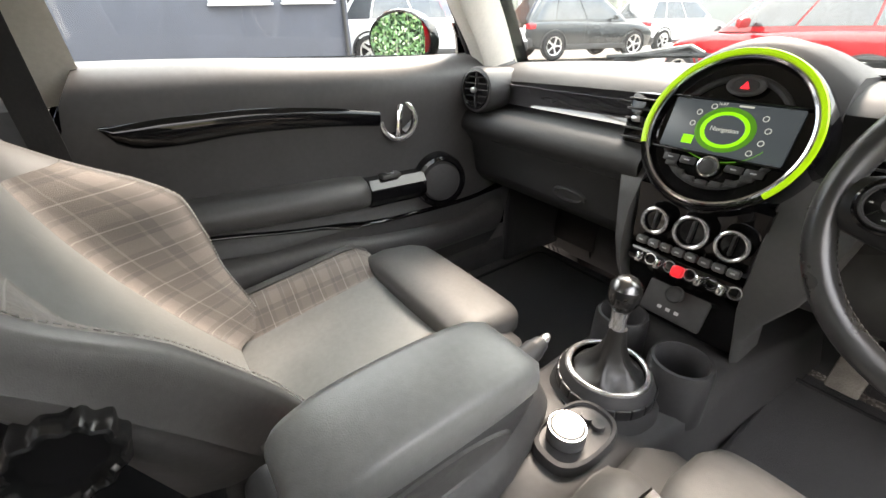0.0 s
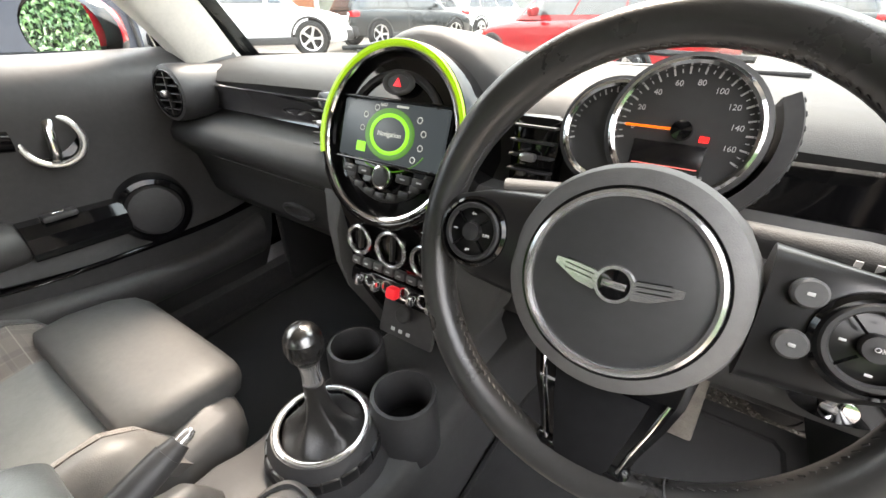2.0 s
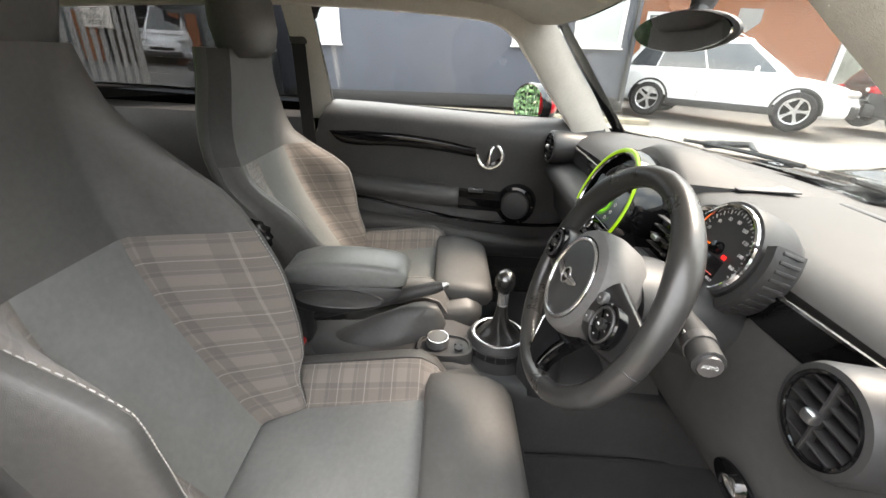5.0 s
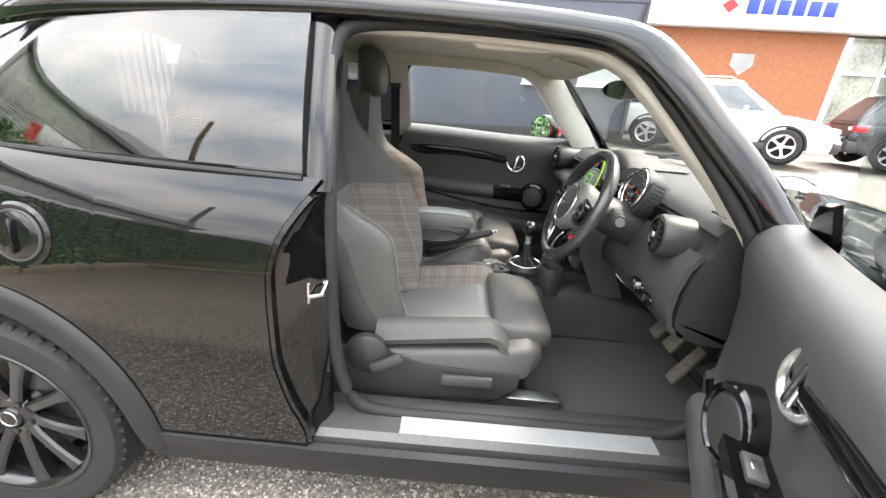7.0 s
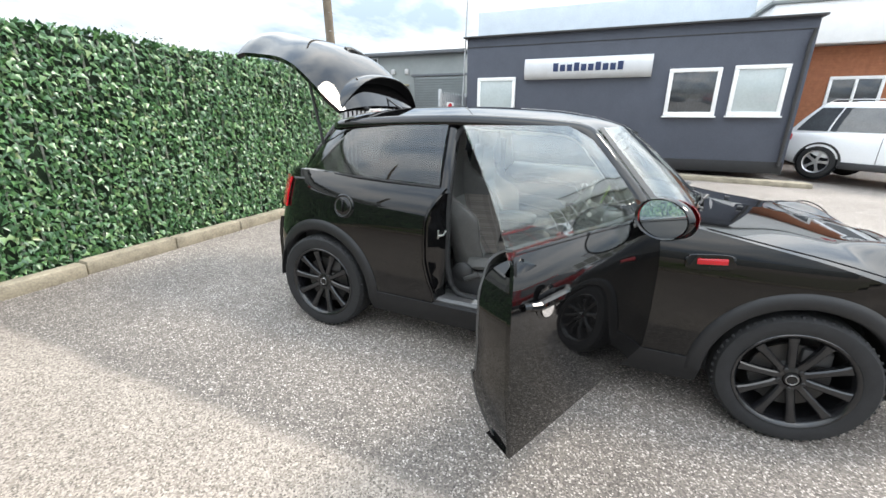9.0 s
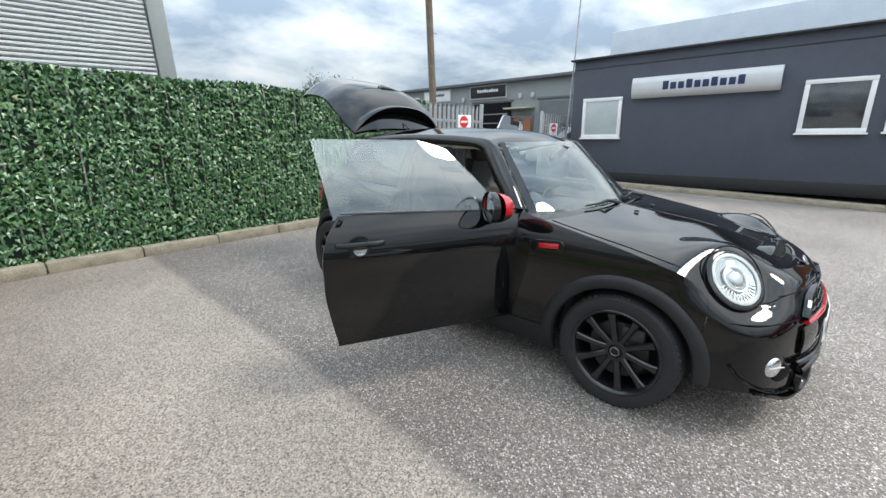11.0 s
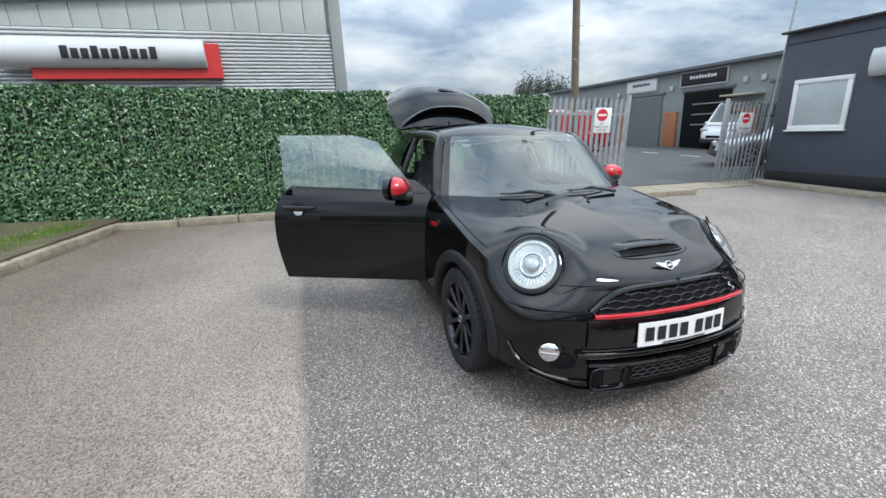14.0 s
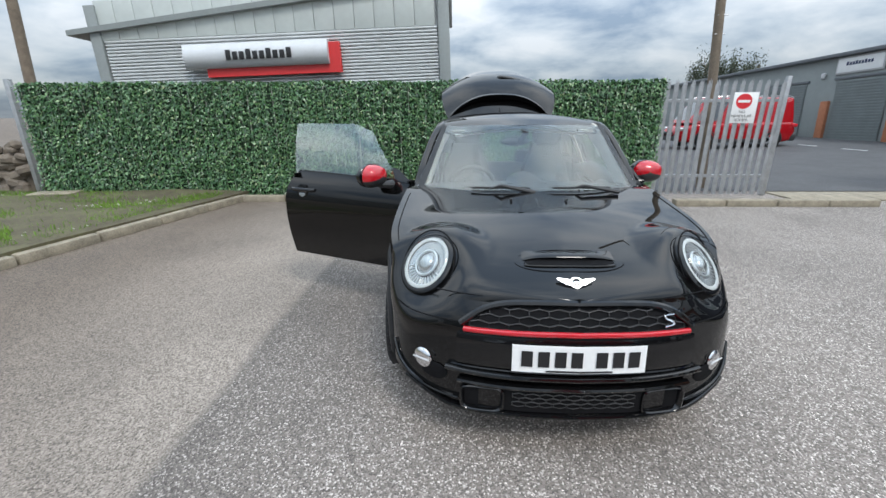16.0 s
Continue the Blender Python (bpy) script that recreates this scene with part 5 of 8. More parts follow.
        if col is None:
            mixn.inputs[1].default_value = (0.19, 0.165, 0.147, 1)
        else:
            nt.links.new(col, mixn.inputs[1])
        mixn.inputs[2].default_value = (*c, 1)
        col = mixn.outputs[0]
    nt.links.new(col, b.inputs["Base Color"])
    return m


TARTAN, TARTANB = tartan_material("Y"), tartan_material("Z")
STITCH = mat("grey_thread", (0.34, 0.33, 0.31), 0.8, var=0.1, scale=60)


def seat(cx, inner, fade, lean, bulge_in, bulge_out, slim):
    """Sports seat; inner is the sign of the side towards the car's middle."""
    s = thing("car_seat", "grey leather and tartan cloth sports seat with bolsters", "car seat", "front seats")
    s.parent = car
    s.matrix_basis = Matrix.Translation((cx, 0, 0))

    def cushion(a, v):
        """a across -1..1, v from the back to the front."""
        y = -0.34 + 0.42 * v
        w = 0.235 + 0.02 * v
        bol = ease(0.52, 0.80, abs(a)) - 0.9 * ease(0.84, 1.0, abs(a))
        z = 0.470 + 0.065 * v + 0.058 * bol * (1 - 0.30 * v) * (1 - 0.85 * ease(0.72, 1.0, v)) - 0.035 * ease(0.55, 1.0, abs(a)) * ease(0.8, 1.0, v) - 0.02 * (1 - a * a) * (1 - ease(0.8, 1.0, v)) - 0.085 * ease(0.78, 1.0, v)
        return (a * w, y, z)

    def back(a, v):
        """a across, v from the seat up to the shoulders."""
        z = 0.49 + 0.66 * v
        y = -0.315 - 0.20 * v - 0.02 * math.sin(v * 3.1) - 0.055 * math.sin(math.pi * v)
        w = 0.192 + 0.034 * math.sin(math.pi * min(v * 1.15, 1)) - 0.050 * ease(0.62, 1.0, v)
        if slim and a * inner > 0:
            w *= 0.80
        bol = ease(0.46, 0.82, abs(a)) - 0.45 * ease(0.88, 1.0, abs(a))
        y += bol * smooth_table(bulge_in if a * inner > 0 else bulge_out, v) + lean * v
        y -= 0.05 * ease(0.9, 1.0, abs(a))
        return (a * w, y, z)

    # both seats share one leather; the difference in light is put into the colour
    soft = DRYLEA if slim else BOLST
    nv = 18
    for fn, zones in ((cushion, ((-0.50, 0.50, LEATHER, "centre_panel", ""), (-0.80, -0.50, TARTAN, "tartan_insert", "brown and grey tartan cloth"), (0.50, 0.80, TARTAN, "tartan_insert", "brown and grey tartan cloth"), (-1.0, -0.80, soft, "bolster", ""), (0.80, 1.0, soft, "bolster", ""))),
                      (back, ((-0.45, 0.45, LEATHER, "back_panel", ""), (-0.80, -0.45, TARTANB, "tartan_insert", "brown and grey tartan cloth"), (0.45, 0.80, TARTANB, "tartan_insert", "brown and grey tartan cloth"), (-1.0, -0.80, soft, "bolster", ""), (0.80, 1.0, soft, "bolster", "")))):
        lim = 1.0 if fn is cushion else 0.58
        for a0, a1, mt, nm, lb in zones:
            part(nm, M().sheet([[fn(a, v * lim) for a in np.linspace(a0, a1, 9)] for v in np.linspace(0, 1, nv)], -0.02), mt, s, lb, sharp=60)
        for a in (-0.80, 0.80):
            st = M()
            for k in range(0, 60):
                p, q = Vector(fn(a, lim * k / 60)), Vector(fn(a, lim * (k + 0.6) / 60))
                off = Vector((0, 0.002, 0.003))
                st.tube([p + off, q + off], 0.0010, 4)
            tagged(part("stitching", st, STITCH, s, "pale grey seam stitching"), kind="stuff")
    # upper back and shoulders
    part("shoulder_panel", M().sheet([[back(a, v) for a in np.linspace(-1, 1, 21)] for v in np.linspace(0.58, 1.0, 9)], -0.02), DRYLEA, s, "dark leather upper backrest", sharp=60)
    # sides and shell
    rings = []
    for v in np.linspace(0, 1, 16):
        row = []
        for a in np.linspace(-1, 1, 15):
            p = back(a, v)
            row.append((p[0], p[1] - (0.012 if abs(a) > 0.99 else 0.034), p[2]))
        z = row[0][2]
        yb = -0.44 - 0.17 * v
        w = row[-1][0]
        yb = min(yb, min(p[1] for p in row) - 0.03)
        rings.append([*row, (w * 0.99, (row[-1][1] + yb) / 2, z), (w * 0.90, yb, z), (0, yb - 0.012, z), (-w * 0.90, yb, z), (-w * 0.99, (row[0][1] + yb) / 2, z)])
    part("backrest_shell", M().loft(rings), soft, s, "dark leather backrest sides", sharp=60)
    # thigh support
    rings = []
    for y, hh, w in ((0.0, 0.6, 0.180), (0.008, 0.95, 0.190), (0.06, 1.0, 0.198), (0.13, 0.97, 0.195), (0.165, 0.80, 0.183), (0.180, 0.5, 0.165)):
        rings.append([(w * math.copysign(abs(math.cos(a)) ** 0.32, math.cos(a)), y, 0.516 + 0.045 * hh * math.copysign(abs(math.sin(a)) ** 0.5, math.sin(a)) - 0.12 * max(0, y - 0.07)) for a in np.linspace(0, 2 * math.pi, 33)[:-1]])
    part("thigh_support", M().loft(rings), DRYLEA, s, "dark leather thigh support", sharp=70)
    # base below the cushion
    rings = []
    for y, w, zt, zb in ((-0.40, 0.235, 0.46, 0.36), (-0.30, 0.245, 0.465, 0.34), (0.0, 0.255, 0.50, 0.36), (0.10, 0.258, 0.515, 0.40), (0.135, 0.235, 0.50, 0.43), (0.15, 0.20, 0.48, 0.44)):
        rings.append([(-w, y, zb + 0.02), (-w * 1.0, y, zt - 0.02), (-w * 0.93, y, zt), (w * 0.93, y, zt), (w, y, zt - 0.02), (w, y, zb + 0.02), (w * 0.8, y, zb), (-w * 0.8, y, zb)])
    part("cushion_side", M().loft(rings), LEATHERD, s, sharp=50)
    for q in (-1, 1):
        part("side_valance", M().loft([[(q * 0.262, y, zb), (q * 0.268, y, zb + 0.02), (q * 0.266, y, zt), (q * 0.235, y, zt), (q * 0.235, y, zb)] for y, zb, zt in ((-0.44, 0.34, 0.47), (-0.36, 0.325, 0.475), (-0.20, 0.325, 0.435), (0.02, 0.335, 0.43), (0.08, 0.38, 0.43))]), PLASTIC, s, "black plastic seat side cover")
        part("seat_rail", M().box((q * 0.20, -0.08, 0.29), (0.05, 0.62, 0.05), 0.008), SILVER, s, "steel seat runner")
        part("runner_foot", M().box((q * 0.20, 0.20, 0.272), (0.055, 0.10, 0.03), 0.006), PLASTIC, s)
    o = -inner
    part("height_lever", M().box((o * 0.275, -0.07, 0.405), (0.016, 0.15, 0.035), 0.007), TRIM, s)
    part("recline_hinge", M().lathe([(0.062, 0.0), (0.062, 0.02), (0.05, 0.028), (0.0, 0.03)], 28, facing((o * 0.245, -0.36, 0.46), (o, 0, 0))), PLASTIC, s)
    part("recline_lever", M().box((o * 0.282, -0.30, 0.45), (0.014, 0.10, 0.03), 0.006, Matrix.Translation((0, -0.30, 0.45)) @ pose(0, 0, 0, 30, 0, 0) @ Matrix.Translation((0, 0.30, -0.45))), TRIM, s)
    # lumbar wheel with scalloped rim
    prof = []
    for d, k in ((-0.01, 1.0), (0.018, 1.0), (0.026, 0.93), (0.028, 0.86), (0.024, 0.76), (0.012, 0.70), (0.010, 0.0)):
        prof.append([((0.058 + 0.0032 * math.cos(12 * a)) * k * math.cos(a), (0.058 + 0.0032 * math.cos(12 * a)) * k * math.sin(a), d) for a in np.linspace(0, 2 * math.pi, 73)[:-1]])
    part("adjuster_wheel", M().loft(prof, m=facing((inner * 0.222, -0.495, 0.69), (inner, 0, 0)) @ Matrix.Diagonal((0.84, 0.84, 1, 1))), mat("gloss_knob", (0.012, 0.012, 0.012), 0.22, var=0.1), s, "scalloped black adjuster wheel")
    # head restraint
    rings = []
    for z, w, d, yy in ((1.13, 0.085, 0.030, -0.545), (1.15, 0.115, 0.050, -0.545), (1.20, 0.130, 0.058, -0.545), (1.27, 0.128, 0.055, -0.548), (1.315, 0.110, 0.045, -0.555), (1.33, 0.08, 0.025, -0.56)):
        rings.append([(w * math.copysign(abs(math.cos(a)) ** 0.6, math.cos(a)), yy + d * math.copysign(abs(math.sin(a)) ** 0.7, math.sin(a)), z) for a in np.linspace(0, 2 * math.pi, 29)[:-1]])
    part("head_restraint", M().loft(rings), DRYLEA, s, "dark padded head restraint", sharp=70)
    return s


LOW_WING = [(0, 0.070), (0.10, 0.086), (0.20, 0.095), (0.30, 0.088), (0.376, 0.075), (0.45, 0.035), (0.51, 0.006), (0.60, 0.0)]
TALL_WING = [(0, 0.062), (0.10, 0.090), (0.215, 0.114), (0.33, 0.145), (0.44, 0.160), (0.50, 0.130), (0.567, 0.066), (0.64, 0.010), (0.70, 0.0)]
WIDE_WING = [(0, 0.070), (0.10, 0.100), (0.20, 0.150), (0.33, 0.185), (0.46, 0.200), (0.56, 0.190), (0.66, 0.165), (0.76, 0.10), (0.88, 0.03), (1.0, 0.0)]
seat(-0.372, 1, 0.34, -0.02, LOW_WING, TALL_WING, False)
seat(0.372, -1, 0.48, 0.02, WIDE_WING, TALL_WING, True)

# rear bench
b = thing("rear_bench", "dark grey leather rear bench seat", "car seat")
part("bench_cushion", M().loft([[(x, -0.72, 0.36), (x, -0.70, 0.46), (x, -0.74, 0.49), (x, -1.05, 0.47), (x, -1.15, 0.45), (x, -1.15, 0.36)] for x in (-0.55, -0.5, 0.5, 0.55)]), LEATHERD, b)
part("bench_back", M().loft([[(x, -1.06, 0.44), (x, -1.04, 0.50), (x, -1.16, 0.88), (x, -1.19, 0.91), (x, -1.23, 0.91), (x, -1.20, 0.44)] for x in (-0.56, -0.5, 0.5, 0.56)]), LEATHERD, b)
for x in (-0.3, 0.3):
    part("head_restraint", M().box((x, -1.20, 0.97), (0.24, 0.08, 0.14), 0.03), LEATHERD, b)

# dashboard
PROFILE = [(0.93, 0.925), (0.86, 0.945), (0.75, 0.958), (0.60, 0.962), (0.52, 0.957), (0.478, 0.943), (0.462, 0.925), (0.470, 0.912), (0.468, 0.858), (0.452, 0.848), (0.415, 0.842), (0.396, 0.832), (0.386, 0.812), (0.388, 0.792), (0.405, 0.776), (0.430, 0.745), (0.442, 0.70), (0.450, 0.655), (0.475, 0.625), (0.54, 0.60), (0.70, 0.585), (0.93, 0.58)]
dash = thing("dashboard", "charcoal soft-touch dashboard with round centre display", "dashboard")


def dash_rings(xs):
    rings = []
    for x in xs:
        back = 0.16 * (abs(x) / 0.72) ** 4
        drop = 0.018 * (abs(x) / 0.72) ** 2
        rings.append([(x, min(y, 0.92 - 0.27 * (x / 0.735) ** 2) if y > 0.7 else y - 0.025 * (1 - abs(x) / 0.7), z - (drop if z > 0.9 else 0)) for y, z in PROFILE])
    return rings


part("dash_body", M().loft(dash_rings(np.linspace(-0.70, -0.115, 14))), DASHM, dash, "passenger side with glovebox", sharp=50)
DR = [(y, z) for y, z in PROFILE[:9]] + [(0.455, 0.845), (0.440, 0.80), (0.430, 0.74), (0.425, 0.68), (0.440, 0.64), (0.50, 0.62), (0.70, 0.60), (0.93, 0.58)]
part("dash_body", M().loft([[(x, min(y, 0.92 - 0.27 * (x / 0.735) ** 2) if y > 0.7 else y - 0.02 * (1 - abs(x) / 0.7), z - (0.018 * (abs(x) / 0.72) ** 2 if z > 0.9 else 0)) for y, z in DR] for x in np.linspace(0.115, 0.70, 14)]), DASHM, dash, "driver's side", sharp=50)
part("dash_centre", M().loft([[(x, y, z + 0.055 * (1 - (x / 0.125) ** 2) * ease(0.75, 0.5, y)) for y, z in ((0.93, 0.925), (0.8, 0.952), (0.65, 0.960), (0.55, 0.962), (0.475, 0.965), (0.45, 0.955), (0.43, 0.90), (0.42, 0.70), (0.46, 0.60), (0.93, 0.58))] for x in np.linspace(-0.12, 0.12, 11)]), DASHM, dash, sharp=50)
# hood over the round display
tilt = facing((0.006, 0.370, 0.891), (0, -0.935, 0.355)) @ Matrix.Scale(0.89, 4)
part("display_shroud", M().lathe([(0.139, -0.10), (0.141, -0.03), (0.139, 0.0), (0.136, 0.010), (0.128, 0.010)], 56, tilt, caps=False), PIANO, dash)
LIMEM = glow("lime_ring", (0.26, 0.50, 0.01), 0.10)
arc = []
for k in range(49):
    a = radians(-42 + 240 * k / 48)
    arc.append([(r * math.cos(a), r * math.sin(a), h) for r, h in ((0.1290, 0.0125), (0.1298, 0.0140), (0.1318, 0.0140), (0.1328, 0.0115))])
part("light_ring", M().sheet(arc, -0.003, tilt), LIMEM, dash, "lime green glowing status ring")
part("chrome_ring", M().ring(0.1235, 0.0048, 56, 8, tilt @ Matrix.Translation((0, 0, 0.010))), CHROME, dash, "polished chrome display ring")
part("lower_bezel", M().ring(0.1305, 0.004, 56, 8, tilt @ Matrix.Translation((0, 0, 0.008))), PIANO, dash)
part("display_face", M().lathe([(0.0, -0.004), (0.119, -0.004), (0.120, 0.006), (0.120, -0.02)], 56, tilt), PIANO, dash)
part("upper_cowl", M().ring(0.092, 0.006, 40, 8, tilt @ Matrix.Translation((0, 0.0, -0.002))), PLASTIC, dash)
SCREEN = glow("screen_glass", (0.012, 0.016, 0.019), 0.5)
part("screen", M().box((0, 0.006, 0.0005), (0.198, 0.088, 0.007), 0.004, tilt), SCREEN, dash, "dark navigation screen")
LIME2 = glow("lime_graphics", (0.15, 0.55, 0.01), 0.16)
LIME3 = glow("dim_lime_graphics", (0.04, 0.16, 0.01), 0.12)
ICON = glow("pale_graphics", (0.35, 0.38, 0.36), 0.12)
sm = tilt @ Matrix.Translation((0.0, 0.004, 0.0048))
part("menu_dial", M().ring(0.030, 0.0032, 44, 6, sm @ Matrix.Diagonal((1.15, 0.92, 0.1, 1))), LIME2, dash)
part("menu_dial_halo", M().ring(0.037, 0.004, 44, 6, sm @ Matrix.Diagonal((1.15, 0.92, 0.05, 1))), LIME3, dash)
part("menu_orbit", M().tube([(0.074 * math.cos(a), 0.050 * math.sin(a) - 0.004, 0) for a in np.linspace(-2.3, -0.4, 20)], 0.0009, 4, sm), LIME3, dash)
part("menu_flag", M().box((-0.052, -0.024, 0), (0.018, 0.015, 0.001), 0, sm), LIME2, dash)
for k, (ix, iy) in enumerate(((0.052, 0.026), (0.062, 0.008), (0.060, -0.012), (0.050, -0.030), (-0.030, 0.036), (-0.050, 0.024), (-0.054, 0.004))):
    part("menu_icon", M().ring(0.0042, 0.0007, 14, 4, sm @ Matrix.Translation((ix, iy, 0))), ICON, dash)


def lettering(text, size, material, parent, m, name="lettering", depth=0.0004):
    cu = bpy.data.curves.new(name, "FONT")
    cu.body, cu.size, cu.align_x, cu.align_y, cu.extrude = text, size, "CENTER", "CENTER", depth
    tmp = new(name, cu)
    me = bpy.data.meshes.new_from_object(tmp.evaluated_get(bpy.context.evaluated_depsgraph_get()))
    bpy.data.objects.remove(tmp)
    me.materials.append(material)
    ob = new(name, me)
    ob.parent, ob.matrix_basis = parent, m
    return ob


lettering("Navigation", 0.0105, ICON, dash, sm, "screen_word")
lettering("16:07", 0.0065, ICON, dash, sm @ Matrix.Translation((-0.018, 0.041, 0)), "screen_clock")
part("screen_bar", M().box((0.018, 0.041, 0), (0.022, 0.003, 0.0006), 0, sm), ICON, dash)
# hazard switch
hz = tilt @ Matrix.Translation((0.004, 0.077, 0.006))
part("hazard_ring", M().ring(0.014, 0.0032, 36, 8, hz @ Matrix.Diagonal((1.75, 1.0, 1, 1))), TRIM, dash)
part("hazard_button", M().lathe([(0.0125, -0.006), (0.0125, 0.001), (0.0, 0.002)], 32, hz @ Matrix.Diagonal((1.75, 1.0, 1, 1))), PLASTIC, dash)
part("hazard_triangle", M().add([(-0.007, -0.005, 0.003), (0.007, -0.005, 0.003), (0, 0.007, 0.003), (-0.007, -0.005, 0.002), (0.007, -0.005, 0.002), (0, 0.007, 0.002)], [(0, 1, 2), (3, 4, 5)], hz), glow("hazard_red", (0.75, 0.02, 0.03), 0.25), dash)
# buttons under the screen
for k in range(4):
    x = (-0.066, -0.036, 0.040, 0.070)[k]
    part("menu_key", M().box((x, -0.056 - 0.10 * 0, 0.004), (0.028, 0.013, 0.006), 0.0025, tilt), PLASTIC, dash)
    part("key_mark", M().box((x, -0.056, 0.0075), (0.009, 0.002, 0.0006), 0, tilt), GREYP, dash)
part("volume_ring", M().ring(0.0155, 0.003, 32, 8, tilt @ Matrix.Translation((0.002, -0.060, 0.010))), CHROME, dash, "chrome volume ring")
part("volume_knob", M().lathe([(0.0145, 0.0), (0.0140, 0.013), (0.011, 0.016), (0.0, 0.0165)], 28, tilt @ Matrix.Translation((0.002, -0.060, 0.0))), PLASTIC, dash)
for k in range(7):
    a = radians(-90 + (k - 3) * 14)
    part("preset_key", M().box((0.094 * math.cos(a), 0.094 * math.sin(a) * 0.94, 0.003), (0.019, 0.010, 0.006), 0.002, tilt @ Matrix.Identity(4)), PLASTIC, dash)
part("disc_divider", M().box((0, -0.041, 0.003), (0.222, 0.004, 0.008), 0.0015, tilt), PIANO, dash)
part("disc_divider", M().box((0, 0.053, 0.003), (0.212, 0.004, 0.008), 0.0015, tilt), PIANO, dash)

# centre stack below the display
def stack_strip(zs, x0, x1):
    return [[(x, y, z) for x in np.linspace(x0, x1, 7)] for y, z in zs]


part("stack_panel", M().sheet(stack_strip([(0.356, 0.79), (0.362, 0.76), (0.368, 0.72), (0.368, 0.69), (0.372, 0.66), (0.385, 0.60), (0.42, 0.53), (0.45, 0.47)], -0.098, 0.108), -0.02), PIANO, dash, "piano black centre stack")
for x, r in ((-0.053, 0.0215), (0.010, 0.026), (0.073, 0.0225)):
    km = facing((x, 0.366, 0.727), (0, -1, 0.18))
    part("climate_ring", M().ring(r, 0.0035, 36, 8, km @ Matrix.Translation((0, 0, 0.020))), BRIGHT, dash, "satin chrome climate knob ring")
    part("climate_knob", M().lathe([(r + 0.004, 0.0), (r + 0.002, 0.012), (r - 0.002, 0.018), (r - 0.005, 0.012), (0, 0.011)], 32, km), PIANO, dash)
    part("knob_grip", M().box((0, 0, 0.014), (0.006, r * 1.5, 0.012), 0.003, km), PLASTIC, dash)
km = facing((0.008, 0.362, 0.682), (0, -1, 0.25))
for k in range(8):
    part("climate_key", M().box((-0.079 + 0.0225 * k, 0, 0.006), (0.0205, 0.015, 0.012), 0.004, km), KEYM, dash)
    part("key_mark", M().box((-0.079 + 0.0225 * k, 0, 0.0125), (0.007, 0.0025, 0.0006), 0, km), GREYP, dash)
km = facing((0.008, 0.362, 0.650), (0, -1, 0.3))
part("toggle_bar", M().box((0, 0, 0.002), (0.20, 0.030, 0.014), 0.007, km), PIANO, dash, "gloss toggle switch bar")
for k in range(5):
    x = -0.072 + 0.036 * k
    red = k == 2
    part("toggle_switch", M().box((x, -0.002, 0.016), (0.012 if not red else 0.02, 0.020, 0.018), 0.005, km), glow("start_red", (0.6, 0.02, 0.03), 0.1) if red else CHROME, dash, "glowing red start toggle" if red else "chrome toggle switch")
    part("toggle_guard", M().ring(0.010, 0.0022, 18, 6, km @ Matrix.Translation((x + 0.018, 0, 0.009))), CHROME, dash)
part("socket_panel", M().box((0.006, 0.0, 0), (0.115, 0.085, 0.012), 0.010, facing((0, 0.384, 0.575), (0, -1, 0.42))), TRIM, dash)
fm = facing((0.006, 0.376, 0.590), (0, -1, 0.42))
part("power_socket", M().lathe([(0.016, 0.0), (0.016, 0.010), (0.013, 0.012), (0.0, 0.010)], 24, fm), PLASTIC, dash)
for k in range(3):
    part("socket_mark", M().box((-0.016 + 0.016 * k, -0.032, 0.006), (0.008, 0.006, 0.0006), 0, fm), GREYP, dash)
for q in (-1, 1):
    rings = []
    for y, z, xo, xi in ((0.40, 0.84, 0.20 if q > 0 else 0.17, 0.10), (0.37, 0.79, 0.205 if q > 0 else 0.155, 0.10), (0.352, 0.73, 0.195 if q > 0 else 0.138, 0.104), (0.350, 0.67, 0.175 if q > 0 else 0.130, 0.104), (0.360, 0.615, 0.145 if q > 0 else 0.122, 0.104), (0.40, 0.54, 0.118, 0.104), (0.44, 0.46, 0.116, 0.104)):
        rings.append([(q * xi, y + 0.01, z), (q * (xi + 0.004), y, z), (q * (xo - 0.006), y + 0.004, z - 0.004), (q * xo, y + 0.02, z - 0.008), (q * xo, y + 0.12, z - 0.01), (q * xi, y + 0.12, z)])
    part("stack_cheek", M().loft(rings), mat("stack_grey", (0.075, 0.075, 0.075), 0.5, var=0.1, scale=12, bump=0.1, bscale=1200), dash, "grey moulded stack side", sharp=60)
# trim strips and vents
g = [[(x, 0.458 - 0.025 * (1 - abs(x) / 0.7) + 0.006 * math.sin(j), z) for j, z in enumerate((0.860, 0.872, 0.895, 0.910))] for x in np.linspace(-0.545, -0.155, 14)]
part("gloss_strip", M().sheet(g, 0.006), mat("chequer_gloss", (0.03, 0.03, 0.032), 0.06, 0.0, spec=1.0, coat=1.0, var=0.2, scale=30), dash, "glossy grey trim strip")
g = [[(x, 0.455 - 0.02 * (1 - abs(x) / 0.7), z) for z in (0.858, 0.872, 0.895, 0.910)] for x in np.linspace(0.30, 0.56, 10)]
part("gloss_strip", M().sheet(g, 0.006), PIANO, dash, "piano black trim strip")
g = [[(x, 0.452 - 0.02 * (1 - abs(x) / 0.7), z) for z in (0.9085, 0.9125)] for x in np.linspace(0.30, 0.56, 6)]
part("chrome_line", M().sheet(g, 0.004), CHROME, dash)


